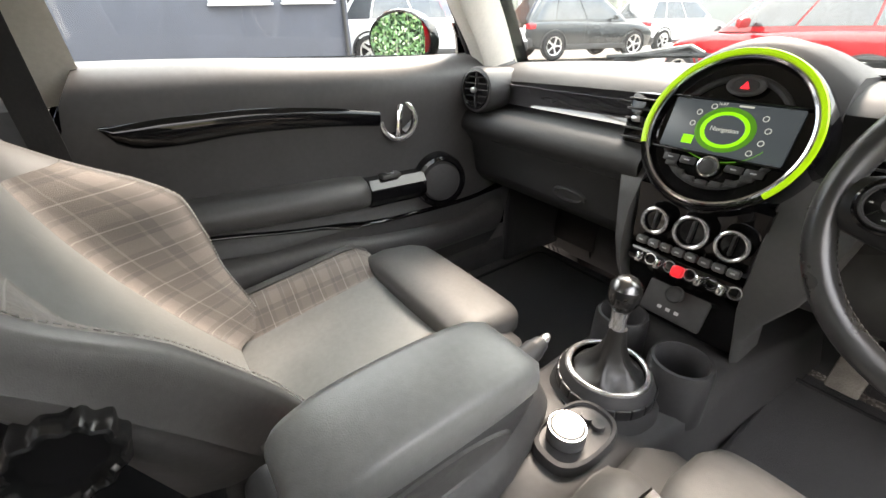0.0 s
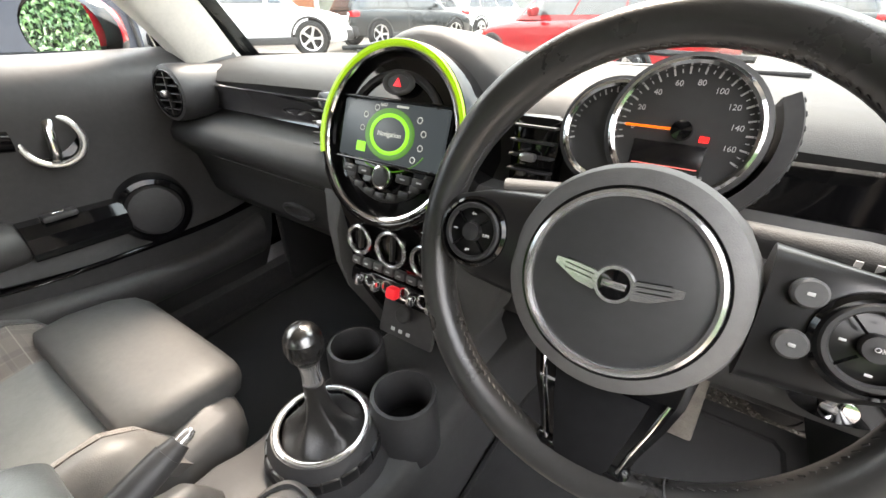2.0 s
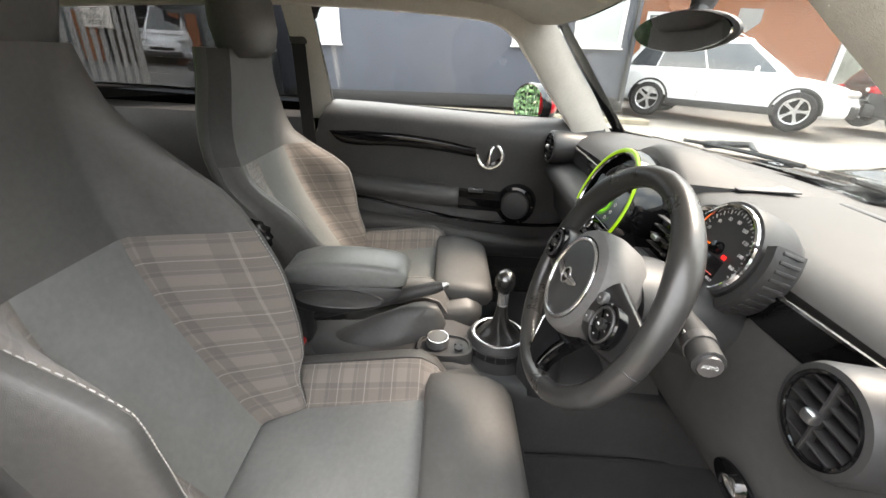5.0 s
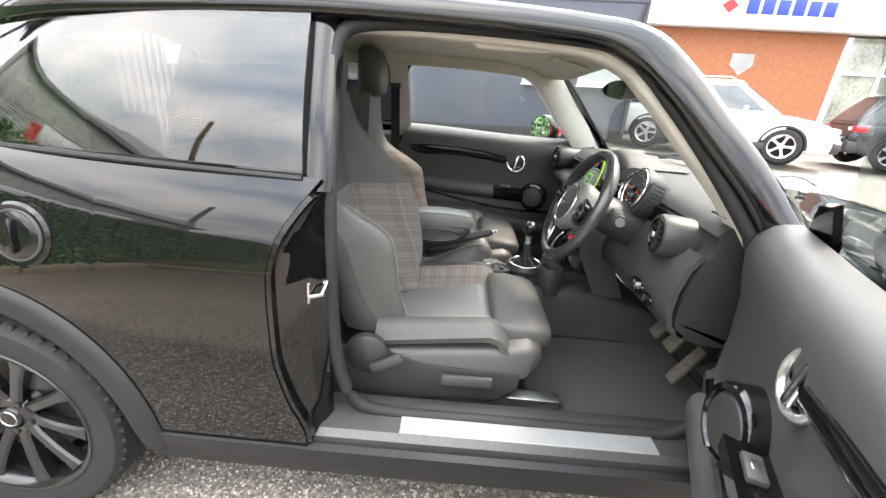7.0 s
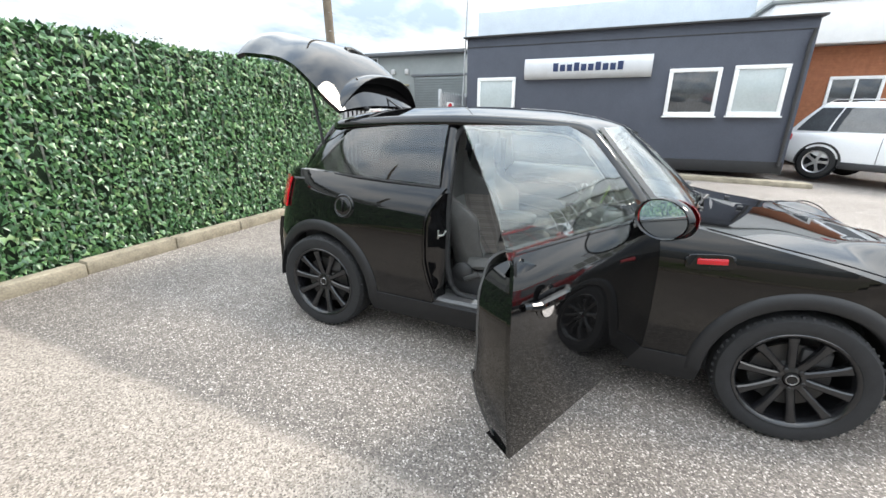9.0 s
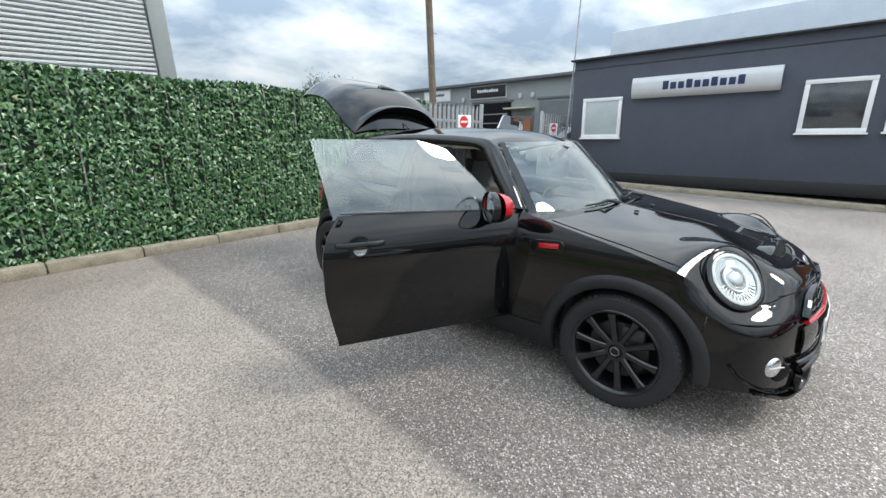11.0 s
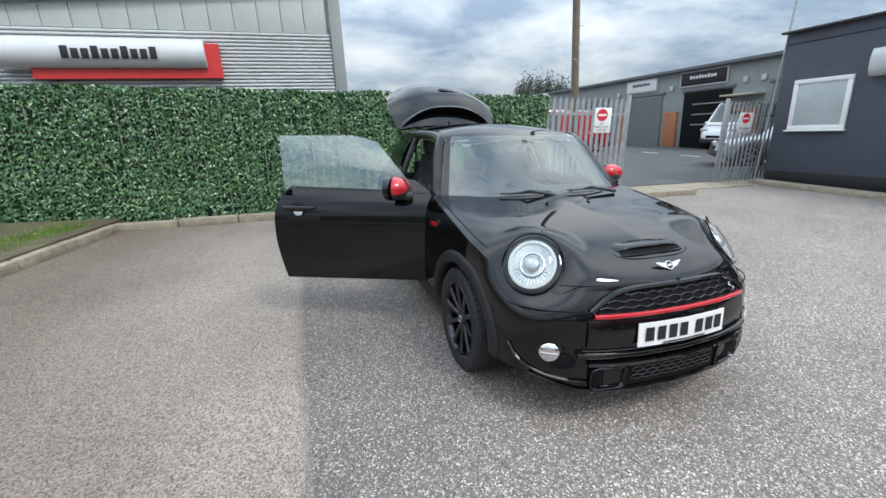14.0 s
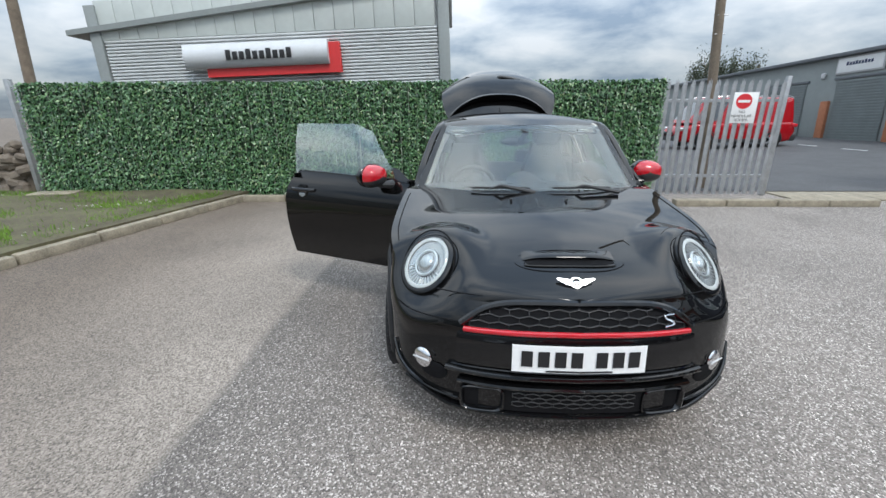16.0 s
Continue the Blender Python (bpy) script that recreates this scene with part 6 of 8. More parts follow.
def round_vent(c, n):
    fm = facing(c, n)
    part("vent_housing", M().lathe([(0.052, -0.12), (0.056, -0.04), (0.056, -0.006), (0.053, 0.003), (0.047, 0.005), (0.044, -0.004)], 40, fm, caps=False), PLASTIC, dash, "round black air vent")
    part("vent_ring", M().ring(0.0445, 0.0028, 40, 8, fm @ Matrix.Translation((0, 0, 0.003))), PIANO, dash)
    part("vent_well", M().lathe([(0.043, 0.0), (0.042, -0.035), (0.0, -0.035)], 32, fm), PLASTIC, dash)
    for k in range(5):
        h = -0.030 + 0.015 * k
        part("vent_slat", M().box((0, h, -0.006), (2 * math.sqrt(0.043**2 - h * h), 0.0025, 0.016), 0.001, fm), PLASTIC, dash)
    part("vent_bar", M().box((-0.002, 0, -0.001), (0.004, 0.084, 0.010), 0.001, fm), PLASTIC, dash)
    part("vent_tab", M().box((-0.002, 0, 0.009), (0.016, 0.014, 0.014), 0.005, fm), SILVER, dash)


round_vent((-0.588, 0.378, 0.897), (0.10, -1, 0.05))
round_vent((0.585, 0.385, 0.868), (-0.10, -1, 0.05))
for q, xc in ((-1, -0.148), (1, 0.190)):
    fm = facing((xc, 0.405 if q < 0 else 0.415, 0.885), (0, -1, 0.15))
    part("vent_frame", M().box((0, 0, -0.012), (0.062, 0.094, 0.03), 0.010, fm), PIANO, dash, "rectangular centre air vent")
    for k in range(5):
        part("vent_slat", M().box((0, -0.034 + 0.017 * k, 0.006), (0.054, 0.003, 0.016), 0.001, fm), PLASTIC, dash)
    part("vent_tab", M().box((0.0, 0, 0.016), (0.020, 0.010, 0.012), 0.004, fm), SILVER, dash)
# glovebox
part("glovebox_lid", M().sheet([[(x, y - 0.025 * (1 - abs(x) / 0.7) - 0.006, z) for y, z in ((0.415, 0.768), (0.431, 0.745), (0.443, 0.70), (0.449, 0.665))] for x in np.linspace(-0.55, -0.15, 8)], 0.006), DASHM, dash, "glovebox lid")
fm = facing((-0.292, 0.418, 0.692), (0, -1, -0.2))
part("glovebox_catch", M().lathe([(1.0, 0.0), (0.96, 0.006), (0.80, 0.008), (0.74, 0.0), (0.0, -0.004)], 32, fm @ Matrix.Diagonal((0.048, 0.018, 1, 1))), PLASTIC, dash)
part("dash_grille", M().box((0.0, 0.62, 0.966), (0.26, 0.12, 0.004), 0.002), PLASTIC, dash)
part("demister_vent", M().box((0.30, 0.74, 0.955), (0.30, 0.018, 0.008), 0.003), PLASTIC, dash)
for k in range(5):
    part("side_demister", M().box((0.625 + 0.013 * k, 0.50, 0.950), (0.006, 0.045, 0.006), 0.002), PLASTIC, dash)

# instruments on the column
ins = thing("instrument_cluster", "round speedometer and rev counter in chrome rings", "instrument cluster")
nrm = (0.0, -0.95, 0.31)
for c, r in (((0.338, 0.412, 0.934), 0.063), ((0.276, 0.420, 0.922), 0.050)):
    fm = facing(c, nrm)
    part("dial_housing", M().lathe([(r - 0.012, -0.085), (r + 0.004, -0.055), (r + 0.009, -0.01), (r + 0.007, 0.004), (r, 0.006)], 48, fm), PLASTIC, ins, "black dial housing")
    part("chrome_bezel", M().ring(r - 0.001, 0.0042, 48, 8, fm @ Matrix.Translation((0, 0, 0.006))), CHROME, ins, "chrome dial bezel")
    part("dial_face", M().lathe([(0.0, 0.002), (r - 0.004, 0.002), (r - 0.002, 0.006)], 48, fm), mat("dial_grey", (0.035, 0.035, 0.036), 0.5, var=0.1), ins)
    n = 17 if r > 0.06 else 15
    for k in range(2 * n - 1):
        a = radians(193 - 219 * k / (2 * n - 2))
        big = k % 2 == 0
        part("dial_tick", M().box((r * 0.86, 0, 0.004), (r * (0.10 if big else 0.05), 0.0016 if big else 0.0009, 0.0008), 0, fm @ Matrix.Rotation(a, 4, "Z")), GREYP, ins)
fm = facing((0.338, 0.412, 0.934), nrm)
for k, t in enumerate(("0", "20", "40", "60", "80", "100", "120", "140", "160")):
    a = radians(181 - 196 * k / 8)
    lettering(t, 0.0072, GREYP, ins, fm @ Matrix.Translation((0.0435 * math.cos(a), 0.0435 * math.sin(a), 0.0042)), "dial_number")
ORANGE = glow("needle_orange", (0.9, 0.16, 0.01), 0.12)
part("needle", M().box((-0.025, 0, 0.009), (0.050, 0.0024, 0.002), 0.0005, fm), ORANGE, ins, "orange pointer needle")
part("needle_hub", M().lathe([(0.010, 0.0), (0.009, 0.011), (0.0, 0.0125)], 24, fm), PIANO, ins)
part("trip_display", M().box((-0.007, -0.028, 0.0035), (0.064, 0.032, 0.002), 0.003, fm), mat("lcd_dark", (0.008, 0.007, 0.008), 0.2), ins)
RLCD = glow("lcd_red", (0.8, 0.16, 0.14), 0.15)
part("trip_line", M().box((-0.007, -0.0345, 0.0052), (0.058, 0.0008, 0.0006), 0, fm), RLCD, ins)
lettering("61674", 0.0058, GREYP, ins, fm @ Matrix.Translation((-0.010, -0.0415, 0.0052)), "trip_number")
lettering("002.9", 0.0058, GREYP, ins, fm @ Matrix.Translation((0.022, -0.0415, 0.0052)), "trip_number")
part("warning_lamp", M().box((0.0205, -0.006, 0.004), (0.008, 0.0055, 0.001), 0, fm), glow("lamp_red", (0.9, 0.02, 0.02), 0.25), ins)
fm2 = facing((0.276, 0.420, 0.922), nrm)
part("needle", M().box((0.006, -0.022, 0.008), (0.003, 0.03, 0.002), 0.0005, fm2), ORANGE, ins)
rings = []
for k in range(15):
    a = radians(-62 + 90 * k / 14)
    rings.append([(rr * math.cos(a), rr * math.sin(a), h) for rr, h in ((0.074, -0.05), (0.086, -0.045), (0.092, -0.01), (0.089, 0.004), (0.076, 0.004))])
part("hood_fin", M().loft(rings, m=fm), PLASTIC, ins, "ribbed side shroud")
for k in range(12):
    a = radians(-58 + 82 * k / 11)
    part("shroud_rib", M().box((0.0905, 0, -0.02), (0.004, 0.005, 0.030), 0.001, fm @ Matrix.Rotation(a, 4, "Z")), PLASTIC, ins)

# steering wheel
sw = thing("steering_wheel", "black leather three-spoke steering wheel with round hub", "steering wheel")
wn = Vector((0.0, -0.925, 0.38)).normalized()
wm = facing((0.347, 0.238, 0.873), wn)
vs, fs = [], []
m = M()
N, K = 96, 14
rings = []
for i in range(N):
    a = 2 * math.pi * i / N
    grip = 1 + 0.14 * (math.exp(-(((math.degrees(a) - 38 + 180) % 360 - 180) / 16) ** 2) + math.exp(-(((math.degrees(a) - 142 + 180) % 360 - 180) / 16) ** 2))
    rings.append([((0.1685 + 0.0155 * grip * math.cos(b)) * math.cos(a), (0.1685 + 0.0155 * grip * math.cos(b)) * math.sin(a), 0.0175 * grip * math.sin(b)) for b in np.linspace(0, 2 * math.pi, K + 1)[:-1]])
m.loft(rings + rings[:1], caps=False, m=wm)
part("rim", m, RIMLEA, sw, "smooth black leather rim")
st = M()
for i in range(150):
    a0, a1 = 2 * math.pi * i / 150, 2 * math.pi * (i + 0.55) / 150
    st.tube([(0.1527 * math.cos(a0), 0.1527 * math.sin(a0), 0.003), (0.1527 * math.cos(a1), 0.1527 * math.sin(a1), 0.006)], 0.0006, 4, wm)
tagged(part("rim_stitching", st, PLASTIC, sw), kind="stuff")
for a in (0, 180, 270):
    part("rim_seam", M().ring(0.0163, 0.0009, 24, 4, wm @ Matrix.Rotation(radians(a + (6 if a == 180 else -6 if a == 0 else 22)), 4, "Z") @ Matrix.Translation((0.1685, 0, 0)) @ pose(0, 0, 0, 90, 0, 0)), PLASTIC, sw)
rimm, wm = wm, Matrix.Translation((-0.008, -0.008, -0.006)) @ wm @ Matrix.Scale(0.91, 4)
part("airbag_cover", M().lathe([(0.082, -0.05), (0.090, -0.02), (0.090, 0.006), (0.085, 0.020), (0.074, 0.027), (0.066, 0.0275)], 64, wm, caps=False), HUBM, sw, "dark grey round airbag cover")
part("hub_ring", M().ring(0.0665, 0.0036, 64, 8, wm @ Matrix.Translation((0, 0, 0.027))), BRIGHT, sw, "chrome ring on the hub")
part("hub_groove", M().ring(0.0708, 0.0016, 64, 6, wm @ Matrix.Translation((0, 0, 0.0265))), PIANO, sw)
part("hub_pad", M().lathe([(0.064, 0.020), (0.063, 0.027), (0.045, 0.031), (0.0, 0.033)], 56, wm), PADM, sw, "charcoal horn pad")
# winged badge as plain shapes
bm_ = wm @ Matrix.Translation((0, 0, 0.0335))
part("badge_disc", M().ring(0.0125, 0.0022, 32, 6, bm_), BRIGHT, sw)
part("badge_centre", M().lathe([(0.0118, 0.0), (0.011, 0.0015), (0.0, 0.0018)], 28, bm_), PIANO, sw)
part("badge_bar", M().box((0, 0, 0.0018), (0.017, 0.0050, 0.001), 0.0003, bm_), BRIGHT, sw)
for q in (-1, 1):
    part("badge_wing", M().loft([[(q * x, yb, 0), (q * x, yb, 0.0022), (q * x, yt, 0.0022), (q * x, yt, 0)] for x, yb, yt in ((0.013, -0.0075, 0.0065), (0.026, -0.0050, 0.0085), (0.044, 0.0045, 0.0095))], m=bm_), BRIGHT, sw, "bright metal wing badge")
    for k in range(3):
        part("wing_groove", M().box((q * 0.026, -0.002 + 0.0036 * k, 0.0023), (0.022, 0.0009, 0.0006), 0, bm_ @ pose(0, 0, 0, 0, 0, q * 8)), PIANO, sw)
wm = rimm
# side spokes with switch pads
for q in (-1, 1):
    rings = []
    for x, hh, cz, dp in ((0.070, 0.044, 0.004, 0.020), (0.095, 0.041, 0.007, 0.018), (0.120, 0.038, 0.008, 0.018), (0.147, 0.030, 0.003, 0.015), (0.166, 0.026, 0.0, 0.012)):
        rings.append([(q * x, -0.004 + hh * math.cos(b), cz + dp * math.sin(b)) for b in np.linspace(0, 2 * math.pi, 21)[:-1]])
    part("spoke", M().loft(rings, m=wm), GLOSSB, sw, "satin black side spoke", sharp=60)
    pc = wm @ Matrix.Translation((q * 0.121, -0.002, 0.0265))
    part("switch_pad", M().lathe([(0.0285, -0.012), (0.0285, 0.001), (0.026, 0.003)], 40, pc), PIANO, sw, "gloss round switch pad")
    part("pad_ring", M().ring(0.0215, 0.0024, 36, 6, pc @ Matrix.Translation((0, 0, 0.003))), PLASTIC, sw)
    part("pad_centre", M().lathe([(0.0075, 0.0), (0.007, 0.006), (0.0, 0.0065)], 24, pc), PLASTIC, sw)
    for k in range(4):
        a = math.pi / 2 * k
        part("pad_mark", M().box((0.0145 * math.cos(a), 0.0145 * math.sin(a), 0.0045), (0.0032, 0.0014, 0.0006), 0.0002, pc), GREYP, sw)
        part("pad_split", M().box((0.015, 0, 0.0035), (0.012, 0.0012, 0.002), 0, pc @ Matrix.Rotation(a + math.pi / 4, 4, "Z")), PIANO, sw)
for q, word, wx, wy in ((-1, "+", 0.0, 0.0145), (-1, "-", 0.0, -0.0145), (-1, "LIM", 0.0145, 0.0), (1, "OK", 0.0, 0.0)):
    lettering(word, 0.0036 if len(word) > 1 else 0.006, GREYP, sw, wm @ Matrix.Translation((q * 0.121 + wx, -0.002 + wy, 0.0338)), "pad_word")
for yy in (0.017, -0.013):
    part("round_key", M().lathe([(0.0085, 0.0), (0.0085, 0.006), (0.007, 0.008), (0.0, 0.008)], 20, wm @ Matrix.Translation((0.088, yy, 0.023))), KEYM, sw)
    part("key_mark", M().box((0.088, yy, 0.0315), (0.0035, 0.002, 0.0006), 0.0002, wm), GREYP, sw)
SHIELD = [(-0.066, 0.058, -0.006), (-0.085, 0.055, 0.002), (-0.105, 0.048, 0.006), (-0.130, 0.038, 0.006), (-0.152, 0.032, 0.003), (-0.166, 0.030, -0.002)]
part("lower_spoke", M().loft([[(x * w, y, z + 0.004 * (1 - abs(x)) + dz) for x, dz in ((-1, -0.012), (-1, -0.002), (-0.9, 0.002), (0.9, 0.002), (1, -0.002), (1, -0.012))] for y, w, z in SHIELD], m=wm), PIANO, sw, "gloss black lower spoke shield")
for q in (-1, 1):
    part("spoke_edge", M().tube([(q * w * 0.82, y, z + 0.004) for y, w, z in SHIELD[1:]], 0.0014, 8, wm), CHROME, sw, "chrome spoke edging")
part("shield_recess", M().loft([[(x * w * 0.62, y - 0.004, z + 0.0056 + dz) for x, dz in ((-1, 0), (-0.9, 0.001), (0.9, 0.001), (1, 0))] for y, w, z in SHIELD[1:5]], m=wm), DARK, sw)
part("lower_bridge", M().box((0, -0.152, 0.0), (0.075, 0.018, 0.020), 0.008, wm), PIANO, sw)

col = thing("steering_column", "black plastic steering column with two stalks", "steering column")
part("column_shroud", M().loft([[(0.347 + w * math.cos(b), y, zc + h * math.sin(b)) for b in np.linspace(0, 2 * math.pi, 21)[:-1]] for y, zc, w, h in ((0.285, 0.862, 0.072, 0.052), (0.33, 0.850, 0.080, 0.060), (0.40, 0.825, 0.070, 0.065), (0.47, 0.80, 0.07, 0.065))]), PLASTIC, col, sharp=60)
for q in (-1, 1):
    pts = [(0.347 + q * 0.05, 0.315, 0.885), (0.347 + q * 0.085, 0.30, 0.888), (0.347 + q * 0.13, 0.288, 0.885)] if q < 0 else [(0.40, 0.335, 0.876), (0.44, 0.325, 0.878), (0.475, 0.318, 0.879), (0.525, 0.308, 0.877)]
    part("stalk", M().tube(pts, [0.012, 0.014, 0.016] if q < 0 else [0.012, 0.014, 0.0175, 0.0175], 12), DASHM, col, "black column stalk")
part("stalk_collar", M().tube([(0.487, 0.3155, 0.8787), (0.500, 0.313, 0.8782)], 0.0195, 14), TRIM, col)
part("stalk_button", M().tube([(0.524, 0.308, 0.877), (0.530, 0.307, 0.8768)], 0.013, 14), SILVER, col)
lettering("AUTO", 0.006, GREYP, col, facing((0.5305, 0.3065, 0.8768), (0.97, -0.2, 0.0)), "button_word")
for k in range(3):
    part("stalk_mark", M().box((0.470 + 0.011 * k, 0.301, 0.886), (0.004, 0.001, 0.006), 0), GREYP, col)

# knee panel with light switch, driver's side
part("knee_panel", M().sheet([[(x, y, z) for y, z in ((0.44, 0.86), (0.415, 0.82), (0.40, 0.76), (0.398, 0.70), (0.412, 0.655), (0.45, 0.63))] for x in np.linspace(0.40, 0.70, 8)], 0.015), TRIM, dash, "dark lower dash panel", sharp=60)
part("knee_panel", M().sheet([[(x, y, z) for y, z in ((0.44, 0.80), (0.42, 0.76), (0.405, 0.70), (0.42, 0.64), (0.47, 0.61))] for x in np.linspace(0.13, 0.42, 8)], 0.015), TRIM, dash, sharp=60)
fm = facing((0.535, 0.394, 0.700), (0, -1, 0.0))
part("switch_plate", M().lathe([(1.0, 0.0), (0.97, 0.004), (0.0, 0.005)], 32, fm @ Matrix.Diagonal((0.040, 0.022, 1, 1))), PIANO, dash)
part("light_switch", M().lathe([(0.015, 0.0), (0.015, 0.012), (0.012, 0.014), (0.0, 0.014)], 20, fm), CHROME, dash)
fm = facing((0.605, 0.392, 0.694), (0, -1, 0.0))
part("dimmer_plate", M().lathe([(1.0, 0.0), (0.97, 0.004), (0.0, 0.005)], 28, fm @ Matrix.Diagonal((0.030, 0.016, 1, 1))), PIANO, dash)
part("dimmer_wheel", M().box((-0.004, 0, 0.005), (0.012, 0.018, 0.012), 0.004, fm), PLASTIC, dash)

# centre console
con = thing("centre_console", "charcoal plastic centre console with two cup holders", "centre console")
rings = []
for y, w, zt in ((-0.62, 0.085, 0.43), (-0.40, 0.095, 0.475), (-0.15, 0.105, 0.490), (-0.03, 0.107, 0.500), (0.06, 0.107, 0.500), (0.095, 0.110, 0.484), (0.13, 0.116, 0.470), (0.25, 0.122, 0.468), (0.34, 0.122, 0.466), (0.44, 0.118, 0.46), (0.55, 0.13, 0.44), (0.75, 0.15, 0.40), (0.92, 0.16, 0.38)):
    rings.append([(0.012 - w - 0.02, y, 0.255), (0.012 - w, y, zt - 0.05), (0.012 - w + 0.006, y, zt - 0.010), (0.012 - w + 0.018, y, zt), (0.012 + w - 0.018, y, zt), (0.012 + w - 0.006, y, zt - 0.010), (0.012 + w, y, zt - 0.05), (0.012 + w + 0.02, y, 0.255)])
part("console_body", M().loft(rings), TRIM, con, sharp=45)
GUNMET = mat("gunmetal", (0.16, 0.16, 0.16), 0.26, 1.0, var=0.1, scale=40)
DARKSAT = mat("dark_satin", (0.015, 0.015, 0.015), 0.14, 0.0, var=0.1, scale=30)
SATGREY = mat("satin_grey", (0.10, 0.10, 0.098), 0.4, 0.3, var=0.08, scale=30)
gm = Matrix.Translation((0.010, 0.175, 0.0))
part("gear_drum", M().lathe([(0.096, 0.44), (0.090, 0.478), (0.081, 0.490), (0.079, 0.512), (0.074, 0.521), (0.070, 0.530), (0.060, 0.527)], 48, gm), PLASTIC, con)
for k in range(20):
    part("drum_segment", M().box((0.0785, 0, 0.503), (0.006, 0.0235, 0.020), 0.002, gm @ Matrix.Rotation(2 * math.pi * k / 20, 4, "Z")), GLOSSB, con)
part("gear_ring", M().ring(0.0635, 0.0046, 48, 10, gm @ Matrix.Translation((0, 0, 0.530)), 0.8), BRIGHT, con, "chrome gear surround")
rings = []
for r, z, wob in ((0.057, 0.524, 0.0), (0.051, 0.530, 0.12), (0.040, 0.538, 0.26), (0.029, 0.550, 0.30), (0.021, 0.566, 0.22), (0.0165, 0.584, 0.14), (0.0145, 0.602, 0.06), (0.0135, 0.616, 0.0)):
    rings.append([(0.013 + r * (1 + wob * math.cos(5 * a + z * 60)) * math.cos(a), 0.174 + r * (1 + wob * math.sin(4 * a)) * math.sin(a), z) for a in np.linspace(0, 2 * math.pi, 41)[:-1]])
gear = thing("gear_lever", "gear lever with chrome-topped ball knob and leather gaiter", "gear lever")
part("gaiter", M().loft(rings), mat("gaiter_leather", (0.016, 0.0155, 0.015), 0.36, var=0.15, scale=15, bump=0.2, bscale=500), gear, "creased black leather gaiter", sharp=80)
part("lever_collar", M().lathe([(0.0135, 0.615), (0.012, 0.632), (0.0135, 0.642), (0.0145, 0.650)], 20, gm), BRIGHT, gear, "chrome collar")
part("knob", M().lathe([(0.012, 0.650), (0.0175, 0.655), (0.0232, 0.666), (0.0248, 0.679), (0.0232, 0.692)], 32, gm, caps=False), DARKSAT, gear)
part("knob_cap", M().lathe([(0.0236, 0.6915), (0.019, 0.701), (0.012, 0.7062), (0.0, 0.7085)], 32, gm), GUNMET, gear, "chrome cap with shift pattern")
for k, x in enumerate((-0.009, -0.003, 0.003, 0.009)):
    part("shift_mark", M().box((x, 0, 0.7082), (0.0008, 0.012, 0.0006), 0, gm), PIANO, gear)
for cx, cy, r in ((-0.050, 0.305, 0.040), (0.084, 0.268, 0.042)):
    cm = Matrix.Translation((cx, cy, 0))
    part("cup_holder", M().lathe([(r - 0.006, 0.44), (r - 0.001, 0.545), (r + 0.001, 0.550), (r + 0.006, 0.549), (r + 0.009, 0.540), (r + 0.012, 0.44)], 36, cm, caps=False), PLASTIC, con, "deep round cup holder")
    part("cup_base", M().lathe([(0.0, 0.475), (r, 0.475)], 28, cm, caps=False), DARK, con)
# rotary controller
im = Matrix.Translation((0.050, 0.028, 0)) 
part("controller_plinth", M().loft([[(0.004 + 0.044 * s_ * math.copysign(abs(math.cos(a)) ** 0.7, math.cos(a)), 0.010 + 0.070 * s_ * math.copysign(abs(math.sin(a)) ** 0.8, math.sin(a)), z) for a in np.linspace(0, 2 * math.pi, 41)[:-1]] for s_, z in ((1.0, 0.48), (1.0, 0.508), (0.96, 0.516), (0.86, 0.518), (0.84, 0.512))], m=im), TRIM, con, "satin charcoal controller plinth")
part("controller_dial", M().lathe([(0.0275, 0.515), (0.0275, 0.533), (0.025, 0.537), (0.0, 0.5375)], 36, im @ Matrix.Translation((0, -0.008, 0))), KEYM, con, "rotary controller")
part("controller_ring", M().ring(0.0258, 0.0016, 36, 6, im @ Matrix.Translation((0, -0.008, 0.5370))), BRIGHT, con, "thin chrome ring")
part("controller_cap", M().lathe([(0.024, 0.5372), (0.022, 0.5392), (0.0, 0.5392)], 32, im @ Matrix.Translation((0, -0.008, 0))), SATGREY, con)
for k in range(2):
    part("controller_key", M().lathe([(0.010, 0.515), (0.0095, 0.5215), (0.0, 0.522)], 20, im @ Matrix.Translation((0.008 + 0.018 * (k - 0.5), 0.044, 0))), PLASTIC, con)
# parking brake
hb = thing("parking_brake", "dark leather parking brake lever with chrome button", "parking brake")
part("brake_grip", M().tube(smooth_curve([(-0.012, -0.30, 0.535), (-0.014, -0.16, 0.582), (-0.016, -0.06, 0.615), (-0.017, 0.012, 0.638)], 4), [0.012] * 4 + [0.0165, 0.018, 0.0185, 0.0185, 0.018, 0.0175, 0.017, 0.0165, 0.0155], 14), PLASTIC, hb, "ribbed black grip", sharp=60)
part("brake_collar", M().tube([(-0.0165, 0.008, 0.6365), (-0.017, 0.026, 0.6425)], [0.0155, 0.011], 14), PLASTIC, hb)
part("brake_button", M().tube([(-0.017, 0.022, 0.641), (-0.0175, 0.036, 0.6455), (-0.0175, 0.041, 0.647)], [0.0075, 0.007, 0.004], 12), BRIGHT, hb, "chrome release button")
rings = []
